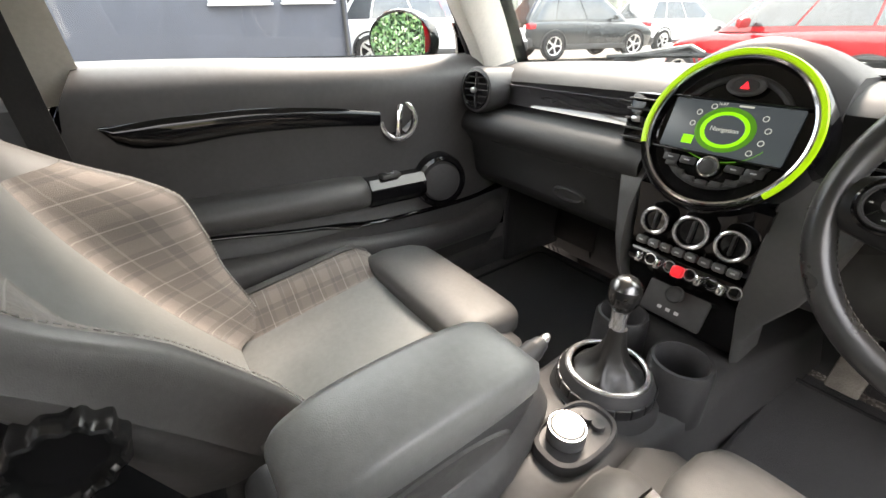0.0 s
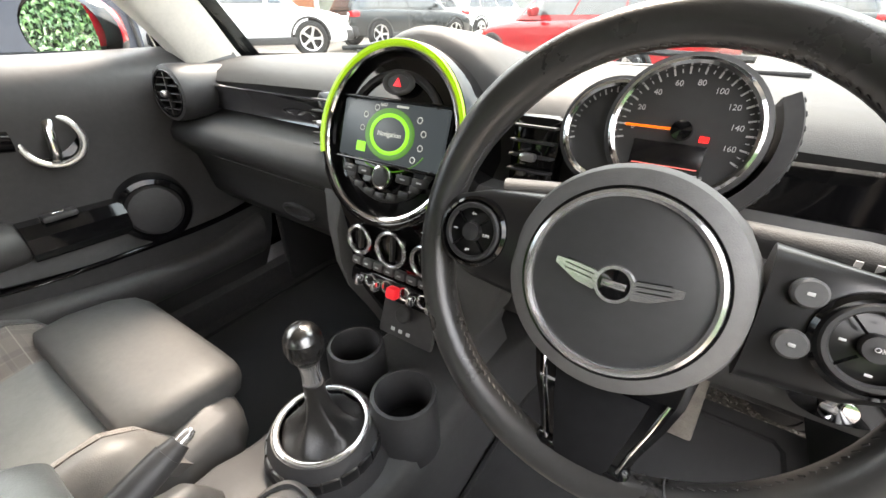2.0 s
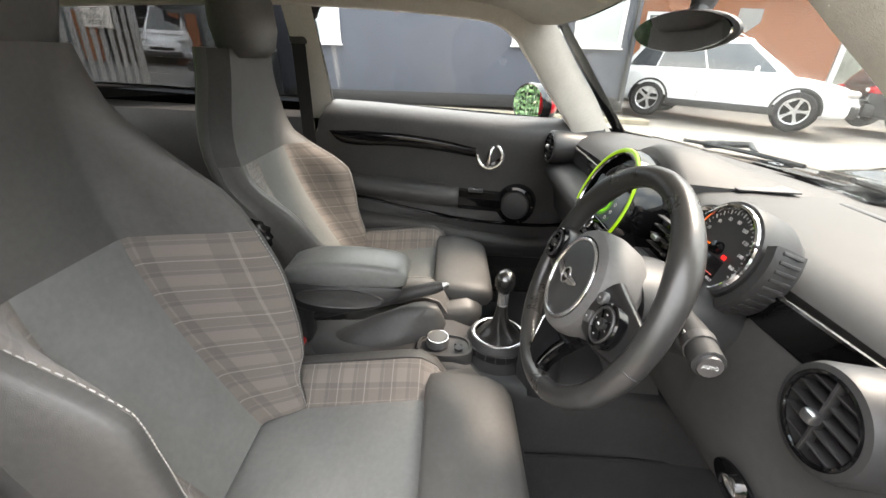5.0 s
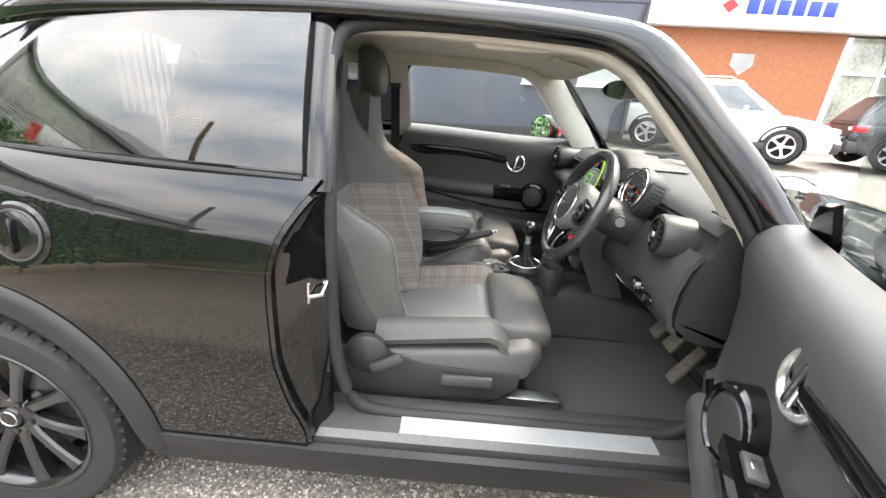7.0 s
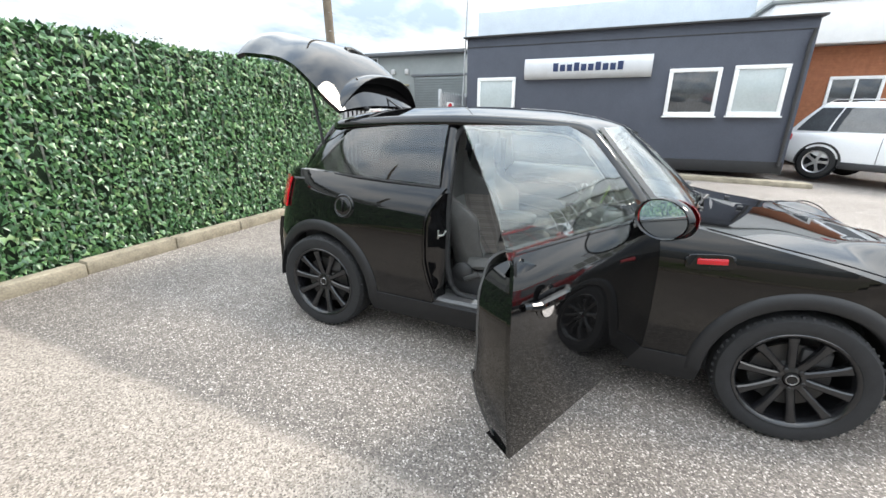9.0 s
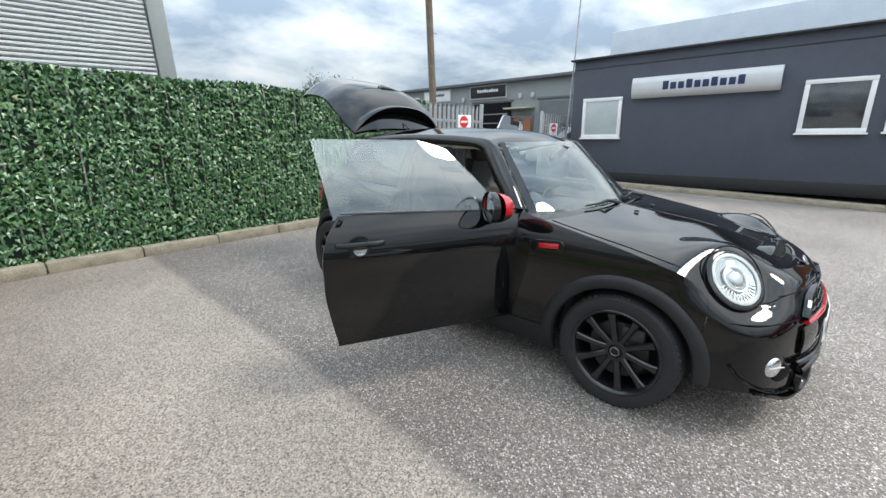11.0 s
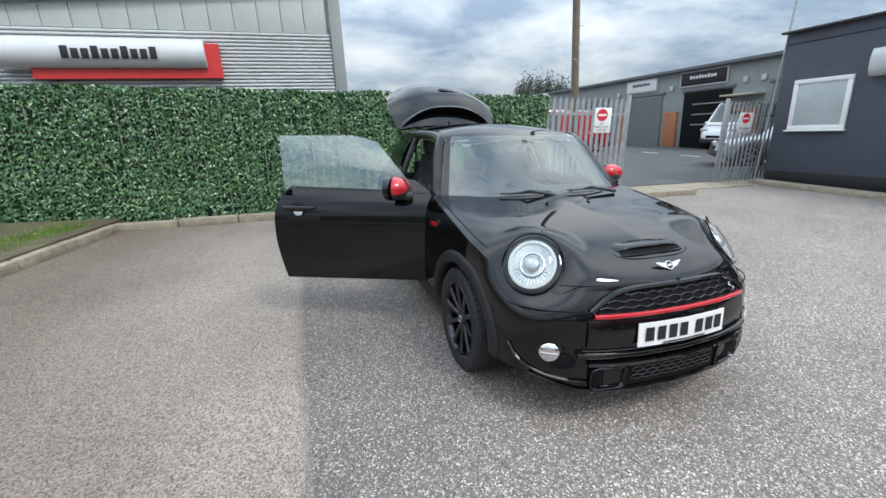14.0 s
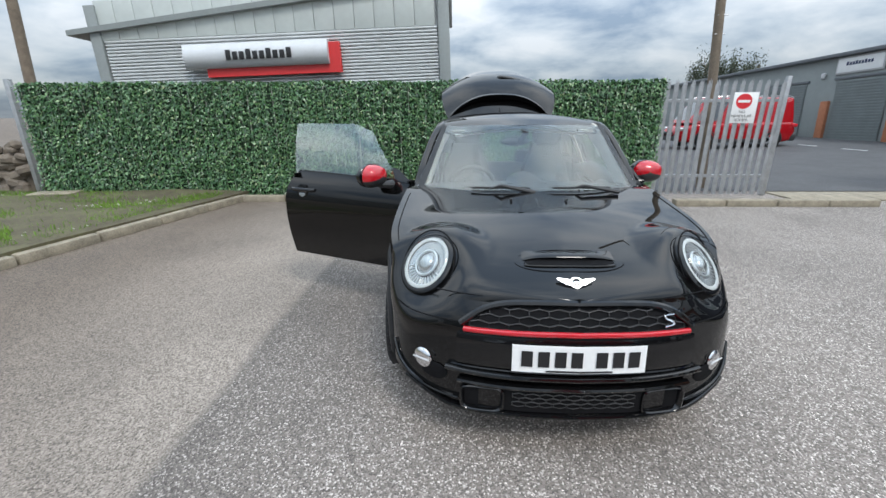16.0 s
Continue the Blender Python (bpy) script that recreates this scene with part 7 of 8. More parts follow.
for k, (z, w, l) in enumerate(((0.485, 0.060, 0.13), (0.50, 0.055, 0.12), (0.515, 0.046, 0.115), (0.535, 0.036, 0.10), (0.56, 0.024, 0.07), (0.585, 0.018, 0.035))):
    rings.append([(-0.012 + w * math.cos(a) * (1 + 0.10 * (k % 2) * math.cos(6 * a)), -0.12 + 0.02 * k + l * math.sin(a), z) for a in np.linspace(0, 2 * math.pi, 33)[:-1]])
part("brake_gaiter", M().loft(rings), LEATHERD, hb, "creased leather brake gaiter", sharp=80)
# armrest box
ar = thing("centre_armrest", "padded grey leather centre armrest with storage box", "armrest")
ar.parent = car
rings = []
for x, k in ((-0.050, 0.75), (-0.046, 0.93), (-0.035, 1.0), (0.048, 1.0), (0.060, 0.93), (0.064, 0.75)):
    rings.append([(x, yc * k + -0.225 * (1 - k), 0.69 + (zc - 0.69) * k) for yc, zc in smooth_curve([(-0.345, 0.682), (-0.335, 0.704), (-0.28, 0.722), (-0.18, 0.727), (-0.09, 0.720), (-0.062, 0.705), (-0.060, 0.685), (-0.08, 0.672), (-0.22, 0.668), (-0.335, 0.670)], 4)])
part("armrest_pad", M().loft(rings), LEATHER, ar, "grey leather pad", sharp=60)
rings = []
for x, k in ((-0.052, 0.9), (-0.048, 1.0), (0.055, 1.0), (0.060, 0.9)):
    rings.append([(x, yc * k + -0.24 * (1 - k), 0.63 + (zc - 0.63) * k) for yc, zc in smooth_curve([(-0.335, 0.672), (-0.20, 0.672), (-0.085, 0.672), (-0.075, 0.650), (-0.12, 0.615), (-0.22, 0.595), (-0.31, 0.60), (-0.345, 0.64)], 4)])
part("armrest_box", M().loft(rings), PLASTIC, ar, sharp=60)
for q, x in ((1, 0.0605), (-1, -0.053)):
    part("box_mesh", M().lathe([(1.0, 0.0), (0.95, 0.004), (0.85, 0.002), (0.0, 0.002)], 36, facing((x, -0.215, 0.637), (q, 0, 0)) @ Matrix.Diagonal((0.105, 0.026, 1, 1))), LEATHERD, ar)
part("armrest_post", M().box((0.003, -0.335, 0.545), (0.07, 0.07, 0.15), 0.02), PLASTIC, ar)
part("armrest_hinge", M().tube([(-0.05, -0.345, 0.63), (0.06, -0.345, 0.63)], 0.026, 14), PLASTIC, ar)
# belt buckles
for q in (-1, 1):
    bk = thing("belt_buckle", "seat belt buckle with red release button", "belt buckle", "belt buckles", m=Matrix.Translation((q * 0.122, -0.285, 0.50)) @ pose(0, 0, 0, 25, 0, 0))
    part("buckle_body", M().box((0, 0, 0), (0.032, 0.05, 0.10), 0.008), PLASTIC, bk)
    part("release_button", M().box((0, 0.012, 0.05), (0.028, 0.026, 0.012), 0.003), REDM, bk, "red release button")
# mats, pedals
for q in (-1, 1):
    mtt = tagged(part("floor_mat", M().loft([[(q * 0.40 + (0.24 if e == 0 else 0.238) * cx, 0.45 + (0.31) * cy, z) for cx, cy in ((-1, -0.93), (-0.93, -1), (0.93, -1), (1, -0.93), (1, 0.93), (0.93, 1), (-0.93, 1), (-1, 0.93))] for e, z in ((0, 0.264), (0, 0.273), (1, 0.276))]), CARPET), "black carpet floor mat with bound edge", "floor mat", "floor mats")
    part("mat_binding", M().tube([(q * 0.40 + 0.24 * cx, 0.45 + 0.31 * cy, 0.275) for cx, cy in ((-1, -0.93), (-0.93, -1), (0.93, -1), (1, -0.93), (1, 0.93), (0.93, 1), (-0.93, 1), (-1, 0.93), (-1, -0.93))], 0.006, 6), RUBBER, mtt)
STEELP = mat("pedal_rubber", (0.16, 0.14, 0.12), 0.7, var=0.3, scale=40, bump=0.8, bscale=250)
for x, w, z in ((0.255, 0.055, 0.41), (0.36, 0.062, 0.42), (0.455, 0.045, 0.39)):
    pd = thing("pedal", "worn metal foot pedal", "pedal", "foot pedals", m=Matrix.Translation((x, 0.66, z)) @ pose(0, 0, 0, 58, 0, 0))
    part("pedal_pad", M().box((0, 0, 0), (w, 0.075 if w > 0.05 else 0.15, 0.014), 0.005), STEELP, pd)
    part("pedal_arm", M().tube([(0, 0, -0.01), (0, 0.08, -0.06), (0, 0.20, -0.03)], 0.010, 8), PLASTIC, pd)
part("footwell_side", M().box((0.70, 0.77, 0.45), (0.03, 0.3, 0.4), 0.01), CARPET, car)
part("footwell_side", M().box((-0.70, 0.77, 0.45), (0.03, 0.3, 0.4), 0.01), CARPET, car)
# rear-view mirror, visors
rv = thing("rear_view_mirror", "black framed interior rear-view mirror", "mirror")
fm = facing((0.06, 0.405, 1.222), (0.35, -1, -0.12))
part("mirror_case", M().lathe([(0.9, 0.0), (1.0, 0.006), (1.0, 0.014), (0.85, 0.030), (0.4, 0.042), (0.0, 0.044)], 40, fm @ pose(0, 0, 0, 180, 0, 0) @ Matrix.Diagonal((0.112, 0.033, 1, 1))), PLASTIC, rv)
part("mirror_glass", M().lathe([(0.0, 0.002), (0.93, 0.002), (0.95, 0.0)], 40, fm @ Matrix.Diagonal((0.112, 0.033, 1, 1))), MIRROR, rv)
part("mirror_stem", M().tube([(0.03, 0.43, 1.225), (0.01, 0.46, 1.26), (0.0, 0.47, 1.30)], [0.022, 0.02, 0.03], 12), PLASTIC, rv)
part("overhead_console", M().box((0.0, 0.28, 1.325), (0.16, 0.14, 0.03), 0.014, None, 3), HEADLIN, rv)
for q in (-1, 1):
    tagged(part("sun_visor", M().box((q * 0.33, 0.27, 1.305), (0.36, 0.15, 0.018), 0.008, Matrix.Translation((0, 0.27, 1.305)) @ pose(0, 0, 0, -14, 0, 0) @ Matrix.Translation((0, -0.27, -1.305))), HEADLIN), "cream sun visor folded against the roof", "sun visor", "sun visors")
    tagged(part("grab_handle", M().tube([(q * 0.55, 0.06, 1.30), (q * 0.535, 0.04, 1.285), (q * 0.535, -0.12, 1.285), (q * 0.55, -0.14, 1.30)], 0.011, 8), HEADLIN), "cream roof grab handle", "grab handle", "roof grab handles")
# belts
for q in (-1, 1):
    bl = thing("seat_belt", "black webbing seat belt on the pillar", "seat belt", "seat belts")
    part("webbing", M().loft([[(q * 0.665 + q * t * -0.07, -0.47 - 0.01 * t + s * 0.022, 0.40 + 0.78 * t) for s in (-1, 1)] + [(q * 0.662 + q * t * -0.07, -0.47 - 0.01 * t + s * 0.022, 0.40 + 0.78 * t) for s in (1, -1)] for t in np.linspace(0, 1, 6)]), RUBBER, bl)
    part("belt_guide", M().box((q * 0.60, -0.48, 1.19), (0.025, 0.06, 0.035), 0.01), PLASTIC, bl)

# ---------------- surroundings ----------------
LEVEL = Matrix.Rotation(radians(1.4), 4, "X") @ Matrix.Rotation(radians(2.0), 4, "Y")  # the yard slopes a little under the buildings


def bars(n, width, height, material, parent, m, gap=0.25, name="sign_bar"):
    """Masked lettering: one plain bar a character."""
    step = width / n
    for k in range(n):
        h = height * (1.0 if k % 3 else 1.25)
        part(name, M().box((-width / 2 + step * (k + 0.5), (h - height) / 2, 0), (step * (1 - gap), h, 0.006), 0.001, m), material, parent)


# kerbs
for k in range(9):
    x0, x1 = -2.95 + 0.79 * k, -2.95 + 0.79 * (k + 1) - 0.012
    dz = 0.006 * math.sin(k * 2.1)
    tagged(part("kerb", M().box(((x0 + x1) / 2, -3.60 + 0.10 * ease(0, 4.2, (x0 + x1) / 2), 0.045 + dz), (x1 - x0, 0.125, 0.13), 0.018), KERB), "weathered concrete kerb stone below the hedge", "kerb", "kerb stones", "structure")
for k in range(12):
    y = -3.50 + 0.80 * k
    x = 4.22 + 0.22 * (y + 3.5)
    tagged(part("kerb", M().box((0, 0, 0.045), (0.12, 0.80, 0.12), 0.018, Matrix.Translation((x, y + 0.4, 0.005 * math.sin(k))) @ pose(0, 0, 0, 0, 0, -12.4)), KERB), "weathered concrete kerb stone beside the grass verge", "kerb", "kerb stones", "structure")
for k in range(4):
    tagged(part("kerb", M().box((-3.45 - 0.80 * k, -3.18, 0.04), (0.78, 0.16, 0.13), 0.018), KERB), "weathered concrete kerb stone by the gate", "kerb", "kerb stones", "structure")

# darker road beyond the gates, with a flush concrete threshold and worn white dashes
def rise_at(x):
    return float(np.interp(-x, (8, 9.5, 13, 20, 60), (0, 0.02, 0.17, 0.25, 0.3)))


ROADM = mat("road_tarmac", (0.070, 0.070, 0.072), 0.85, var=0.22, scale=1.2, bump=0.5, bscale=140)
tagged(part("road", M().sheet([[(x, y, 0.014 + rise_at(x)) for y in (-45, -20, -8, -4.45)] for x in (-45, -30, -20, -17, -13, -11, -9.5, -8, -5.5, -3.0)]), ROADM), "smooth dark tarmac road beyond the gates", "road", kind="structure")
for k in range(3):
    tagged(part("threshold", M().box((-6.0 - 1.42 * k, -3.95, 0.012), (1.40, 0.75, 0.03), 0.008), KERB), "flush concrete slab at the gateway", "paving", "gateway slabs", "structure")
for k in range(4):
    x = -13.4 - 0.15 * k
    tagged(part("road_dash", M().box((x, -9.5 - 2.2 * k, 0.022 + rise_at(x)), (0.10, 0.9, 0.006), 0), WHITE), "worn white road dash", "road marking", "road dashes", "structure")

# grass verge
SOIL = mat("bare_soil", (0.105, 0.080, 0.054), 0.95, var=0.4, scale=2.2, bump=0.8, bscale=60, color2=(0.125, 0.118, 0.058))
vg = []
for i in range(15):
    y = -3.75 + 14 * i / 14
    x0 = 4.17 + 0.22 * (y + 3.5)
    vg.append([(x0 + (14 - x0) * j / 8, y, 0.085 + 0.03 * math.sin(3.1 * i + 1.7 * j)) for j in range(9)])
verge = tagged(part("verge", M().sheet(vg, -0.05), SOIL), "patchy grass and bare soil verge", "verge", kind="structure")
rng = random.Random(4)
gr = M()
for k in range(42000):
    y = rng.uniform(-3.7, 3.0)
    x = 4.36 + 0.22 * (y + 3.5) + rng.random() ** 1.4 * 4.5
    if noise.noise((x * 1.1, y * 1.1, 3)) < 0.02 + 0.10 * (5.6 - x) and rng.random() < 0.86:
        continue
    h, a, s = rng.uniform(0.04, 0.11), rng.uniform(0, 6.28), rng.uniform(0.007, 0.016)
    z = 0.08
    dx, dy = math.cos(a) * s, math.sin(a) * s
    lx, ly = rng.uniform(-0.03, 0.03), rng.uniform(-0.03, 0.03)
    gr.add([(x - dx, y - dy, z), (x + dx, y + dy, z), (x + lx, y + ly, z + h)], [(0, 1, 2)])
GRASS = mat("grass_blade", (0.135, 0.235, 0.03), 0.6, var=0.4, scale=1.5)
chips = M()
for k in range(620):
    y = rng.uniform(-3.6, 2.6)
    x = 4.36 + 0.22 * (y + 3.5) + rng.random() ** 1.3 * 4.0
    s = rng.uniform(0.008, 0.028)
    chips.box((x, y, 0.115), (s * 1.6, s, s * 0.8), s * 0.2)
tagged(part("chippings", chips, mat("pale_chipping", (0.52, 0.50, 0.46), 0.85, var=0.3, scale=30)), "pale stone chippings scattered on the verge", "chippings", kind="stuff")
tagged(part("grass", gr, GRASS), "short green grass tufts on the verge", "grass", kind="stuff")

# ivy-leaf hedge screen
def leaf_material():
    m = mat("ivy_leaf", (0.04, 0.10, 0.03), 0.31)
    nt = m.node_tree
    b = nt.nodes["Principled BSDF"]
    geo = node(nt, "NewGeometry")
    ramp = node(nt, "ValToRGB")
    els = ramp.color_ramp.elements
    els[0].position, els[0].color = 0.0, (0.030, 0.088, 0.034, 1)
    els[1].position, els[1].color = 1.0, (0.24, 0.28, 0.13, 1)
    for at, col in ((0.45, (0.056, 0.145, 0.050)), (0.85, (0.105, 0.22, 0.075)), (0.97, (0.18, 0.30, 0.12))):
        els.new(at).color = (*col, 1)
    nt.links.new(geo.outputs["Random Per Island"], ramp.inputs["Fac"])
    nt.links.new(ramp.outputs["Color"], b.inputs["Base Color"])
    b.inputs["Specular IOR Level"].default_value = 0.75
    return m


LEAFM = leaf_material()
HX0, HX1, HY, HZ = -2.95, 7.85, -3.78, 1.90


def leaf(mesh, p, size, yaw, tip, roll):
    m = Matrix.Translation(p) @ Euler((tip, roll, yaw)).to_matrix().to_4x4()
    s = size
    mesh.add([(0, 0, 0.32 * s), (-0.46 * s, 0.09 * s, 0.24 * s), (-0.22 * s, 0.04 * s, -0.26 * s), (0, 0.0, -0.92 * s), (0.22 * s, 0.04 * s, -0.26 * s), (0.46 * s, 0.09 * s, 0.24 * s), (0, -0.06 * s, -0.05 * s)], [(0, 1, 6), (1, 2, 6), (2, 3, 6), (3, 4, 6), (4, 5, 6), (5, 0, 6)], m)


hedge = thing("hedge", "dense artificial ivy hedge screen on a fence", "hedge")
# dark sheet added so the gaps between leaves look shaded
backing = part("backing", M().box(((HX0 + HX1) / 2, HY - 0.07, HZ / 2 + 0.02), (HX1 - HX0, 0.06, HZ - 0.04), 0.01), mat("hedge_gap_shade", (0.016, 0.034, 0.016), 0.9, var=0.4, scale=20), hedge, "dark sheet behind the leaves that paints the shade in the gaps")
SLAT = mat("pale_slat", (0.30, 0.32, 0.27), 0.7, var=0.2, scale=5)
for k in range(76):
    x = HX0 + 0.07 + (HX1 - HX0 - 0.14) * k / 75
    part("trellis_slat", M().box((x, HY - 0.028, 0.97), (0.016, 0.008, 1.80), 0), SLAT, hedge, "pale slat of the trellis behind the leaves")
rng = random.Random(7)
lm = M()
for r in range(35):
    tier = 0.035 + r * 0.0535
    n = 800
    for k in range(n):
        x = HX0 + (HX1 - HX0) * (k + rng.random()) / n
        fluff = noise.noise((x * 1.7, tier * 2.3, 0))
        gap = noise.noise((x * 5.5, tier * 1.6, 9))
        if gap > 0.36 and rng.random() < 0.5:
            continue
        y = HY + 0.015 + 0.035 * fluff + rng.uniform(-0.03, 0.035)
        z = tier + rng.uniform(-0.026, 0.026) + 0.015 * noise.noise((x * 0.9, r, 4))
        leaf(lm, (x, y, z), rng.uniform(0.028, 0.056), math.pi + rng.gauss(0, 0.6), rng.uniform(-1.05, 0.10), rng.gauss(0, 0.6))
for k in range(2000):
    x = rng.uniform(HX0, HX1)
    leaf(lm, (x, HY + rng.uniform(-0.12, 0.05), HZ + rng.uniform(-0.02, 0.035) + 0.03 * noise.noise((x * 1.3, 0, 0))), rng.uniform(0.035, 0.07), rng.uniform(0, 6.28), rng.uniform(-1.6, 0.4), rng.uniform(-0.9, 0.9))
tagged(part("leaves", lm, LEAFM, hedge, "overlapping glossy ivy leaves", sharp=180), kind="stuff")
post = tagged(part("fence_post", M().box((8.0, -3.85, 1.0), (0.08, 0.09, 2.0), 0.008), GALV), "galvanised steel fence post", "fence post")
STONEM = mat("stone_wall", (0.17, 0.14, 0.11), 0.9, var=0.4, scale=6, bump=0.8, bscale=40)
rubble = tagged(part("rubble_wall", M().box((10.6, -4.15, 0.42), (4.9, 0.22, 0.84), 0.03), STONEM), "rough stone boundary wall", "wall", "", "structure")
rng = random.Random(31)
for k in range(70):
    sz = rng.uniform(0.12, 0.26)
    at = Matrix.Translation((8.2 + rng.random() * 2.6, -4.02 + rng.uniform(-0.05, 0.05), 0.06 + 0.92 * rng.random())) @ Euler((rng.uniform(-0.3, 0.3), rng.uniform(-0.4, 0.4), rng.uniform(-0.4, 0.4))).to_matrix().to_4x4()
    part("stone", M().box((0, 0, 0), (sz * 1.3, sz * 0.8, sz * 0.75), sz * 0.22, at, 1), STONEM, rubble, sharp=25)
tagged(part("stone_slab", M().box((7.35, -3.45, 0.13), (0.7, 0.35, 0.06), 0.02, Matrix.Translation((7.35, -3.45, 0)) @ pose(0, 0, 0, 0, 0, 12) @ Matrix.Translation((-7.35, 3.45, 0))), KERB), "pale broken slab lying on the verge", "slab")


# steel palisade gates
def palisade(x0, x1, y, n, label, z0=0.03, tilt=0.0):
    g = thing("palisade_gate", label, "gate", "palisade gates")
    for k in range(n):
        x = x0 + (x1 - x0) * (k + 0.5) / n
        w = 0.082
        part("pale", M().loft([[(x - w / 2, y, z), (x - w / 6, y + 0.018, z), (x + w / 6, y + 0.018, z), (x + w / 2, y, z), (x + w / 6, y + 0.012, z), (x - w / 6, y + 0.012, z)] for z in (z0, 1.88)] ), GALV, g)
        for q in (-1, 0, 1):
            part("pale_tip", M().add([(x + q * 0.02 - 0.011, y + 0.008, 1.88), (x + q * 0.02 + 0.011, y + 0.008, 1.88), (x + q * 0.026, y + 0.008, 1.95 + (0.02 if q == 0 else 0)), (x + q * 0.02 - 0.011, y + 0.012, 1.88), (x + q * 0.02 + 0.011, y + 0.012, 1.88), (x + q * 0.026, y + 0.012, 1.95 + (0.02 if q == 0 else 0))], [(0, 1, 2), (5, 4, 3), (0, 3, 4, 1), (1, 4, 5, 2), (2, 5, 3, 0)]), GALV, g)
    for z in (0.35, 1.62):
        part("rail", M().box(((x0 + x1) / 2, y - 0.022, z), (abs(x1 - x0), 0.04, 0.05), 0.004), GALV, g)
    for x in (x0, x1):
        part("gate_post", M().box((x, y - 0.03, 1.0), (0.07, 0.07, 2.0), 0.006), GALV, g)
    return g


palisade(-3.05, -5.10, -4.08, 15, "grey steel palisade fence panel with spiked tops")
palisade(-8.2, -10.3, -4.25, 15, "grey steel palisade gate with spiked tops")


def no_entry(c, w):
    s = thing("no_entry_sign", "white sign with red no-entry disc", "sign", "no-entry signs")
    fm = facing(c, (0.15, 1, 0))
    part("sign_board", M().box((0, 0, 0), (w, w * 1.18, 0.006), 0.003, fm), WHITE, s)
    part("red_disc", M().lathe([(w * 0.29, 0.003), (w * 0.29, 0.006), (0.0, 0.006)], 32, fm @ Matrix.Translation((0, w * 0.25, 0))), mat("sign_red", (0.62, 0.02, 0.03), 0.5, var=0.1), s)
    part("white_bar", M().box((0, w * 0.25, 0.0075), (w * 0.44, w * 0.10, 0.002), 0, fm), WHITE, s)
    for k, t in enumerate(("NO", "VEHICULAR", "ACCESS")):
        lettering(t, w * 0.145, PLATEK, s, fm @ Matrix.Translation((0, -w * (0.16 + 0.155 * k), 0.005)), "sign_word")


no_entry((-4.40, -4.045, 1.50), 0.42)
no_entry((-8.82, -4.215, 1.45), 0.40)
pl = thing("utility_pole", "tall weathered wooden utility pole", "pole")
part("pole_shaft", M().tube([(-4.42, -4.85, 0), (-4.25, -4.84, 2.2), (-4.05, -4.83, 4.6), (-3.9, -4.82, 8)], [0.085, 0.08, 0.072, 0.065], 12), TIMBER, pl)
for z in (2.75, 3.05, 3.4):
    part("step_bolt", M().tube([(-4.30, -4.78, z), (-4.12, -4.78, z)], 0.008, 6), GALV, pl)
pl2 = thing("utility_pole", "distant leaning wooden utility pole", "pole")
part("pole_shaft", M().tube([(13.28, -9.5, 0), (12.69, -9.5, 9)], [0.15, 0.12], 12), TIMBER, pl2)

# ---------------- slate office ----------------
off = thing("office_building", "dark slate-blue rendered office with white windows", "building", m=LEVEL)


def inv(p):
    return LEVEL.inverted() @ Vector(p)


wx = inv((-9.33, 0, 1.5)).x
part("wall", M().box((wx - 2.5, 0.12, 1.51), (5.0, 7.94, 3.38), 0.01), OFFICE, off, "slate-blue rendered wall")
part("plinth", M().box((wx - 2.49, 0.12, -0.05), (5.02, 7.9, 0.28), 0.005), mat("bitumen", (0.012, 0.012, 0.013), 0.6, var=0.3), off, "black plinth")
part("roof_edge", M().box((wx - 2.45, 0.12, 3.17), (5.14, 8.10, 0.05), 0.01), PLASTIC, off, "dark roof edging")
part("fascia_line", M().box((wx + 0.004, 0.12, 2.92), (0.02, 7.94, 0.02), 0.004), PLASTIC, off)
part("downpipe", M().tube([(wx + 0.06, 4.02, 2.9), (wx + 0.05, 3.98, 2.6), (wx + 0.05, 3.98, 0.0)], 0.035, 10), PLASTIC, off, "black downpipe")
FROST = mat("window_blind", (0.42, 0.47, 0.47), 0.12, var=0.1, scale=2, coat=1.0)
DIM = mat("window_dark", (0.045, 0.05, 0.055), 0.05, var=0.3, scale=3, coat=1.0)
for y0, y1, z0, z1, mt in ((-3.56, -2.46, 1.30, 2.38, FROST), (1.32, 2.42, 1.50, 2.58, DIM), (2.66, 3.72, 1.54, 2.64, FROST)):
    c = inv((-9.33, (y0 + y1) / 2, (z0 + z1) / 2))
    w, h = y1 - y0, z1 - z0
    win = part("window", M().box((wx + 0.008, c.y, c.z), (0.03, w - 0.16, h - 0.16), 0.002), mt, off, "white-framed office window")
    for dy, dz, sy, sz in ((0, h / 2 - 0.045, w, 0.09), (0, -h / 2 + 0.045, w, 0.09), (w / 2 - 0.045, 0, 0.09, h - 0.18), (-w / 2 + 0.045, 0, 0.09, h - 0.18)):
        part("frame", M().box((wx + 0.02, c.y + dy, c.z + dz), (0.06, sy, sz), 0.008), WHITE, win)
    part("sill", M().box((wx + 0.05, c.y, c.z - h / 2 - 0.02), (0.12, w + 0.06, 0.035), 0.008), WHITE, win)
SIGNG = mat("brushed_sign", (0.56, 0.57, 0.58), 0.45, 0.1, var=0.06, scale=3)
NAVY = mat("navy_letter", (0.015, 0.03, 0.09), 0.5)
c = inv((-9.25, -0.66, 2.61))
sg = part("sign", M().loft([[(wx + 0.02, y, c.z - 0.26), (wx + 0.12, y, c.z - 0.25), (wx + 0.17, y, c.z - 0.10), (wx + 0.17, y, c.z + 0.10), (wx + 0.12, y, c.z + 0.25), (wx + 0.02, y, c.z + 0.26)] for y in (c.y - 1.56, c.y + 1.56)]), SIGNG, off, "curved silver sign with dark masked lettering", sharp=75)
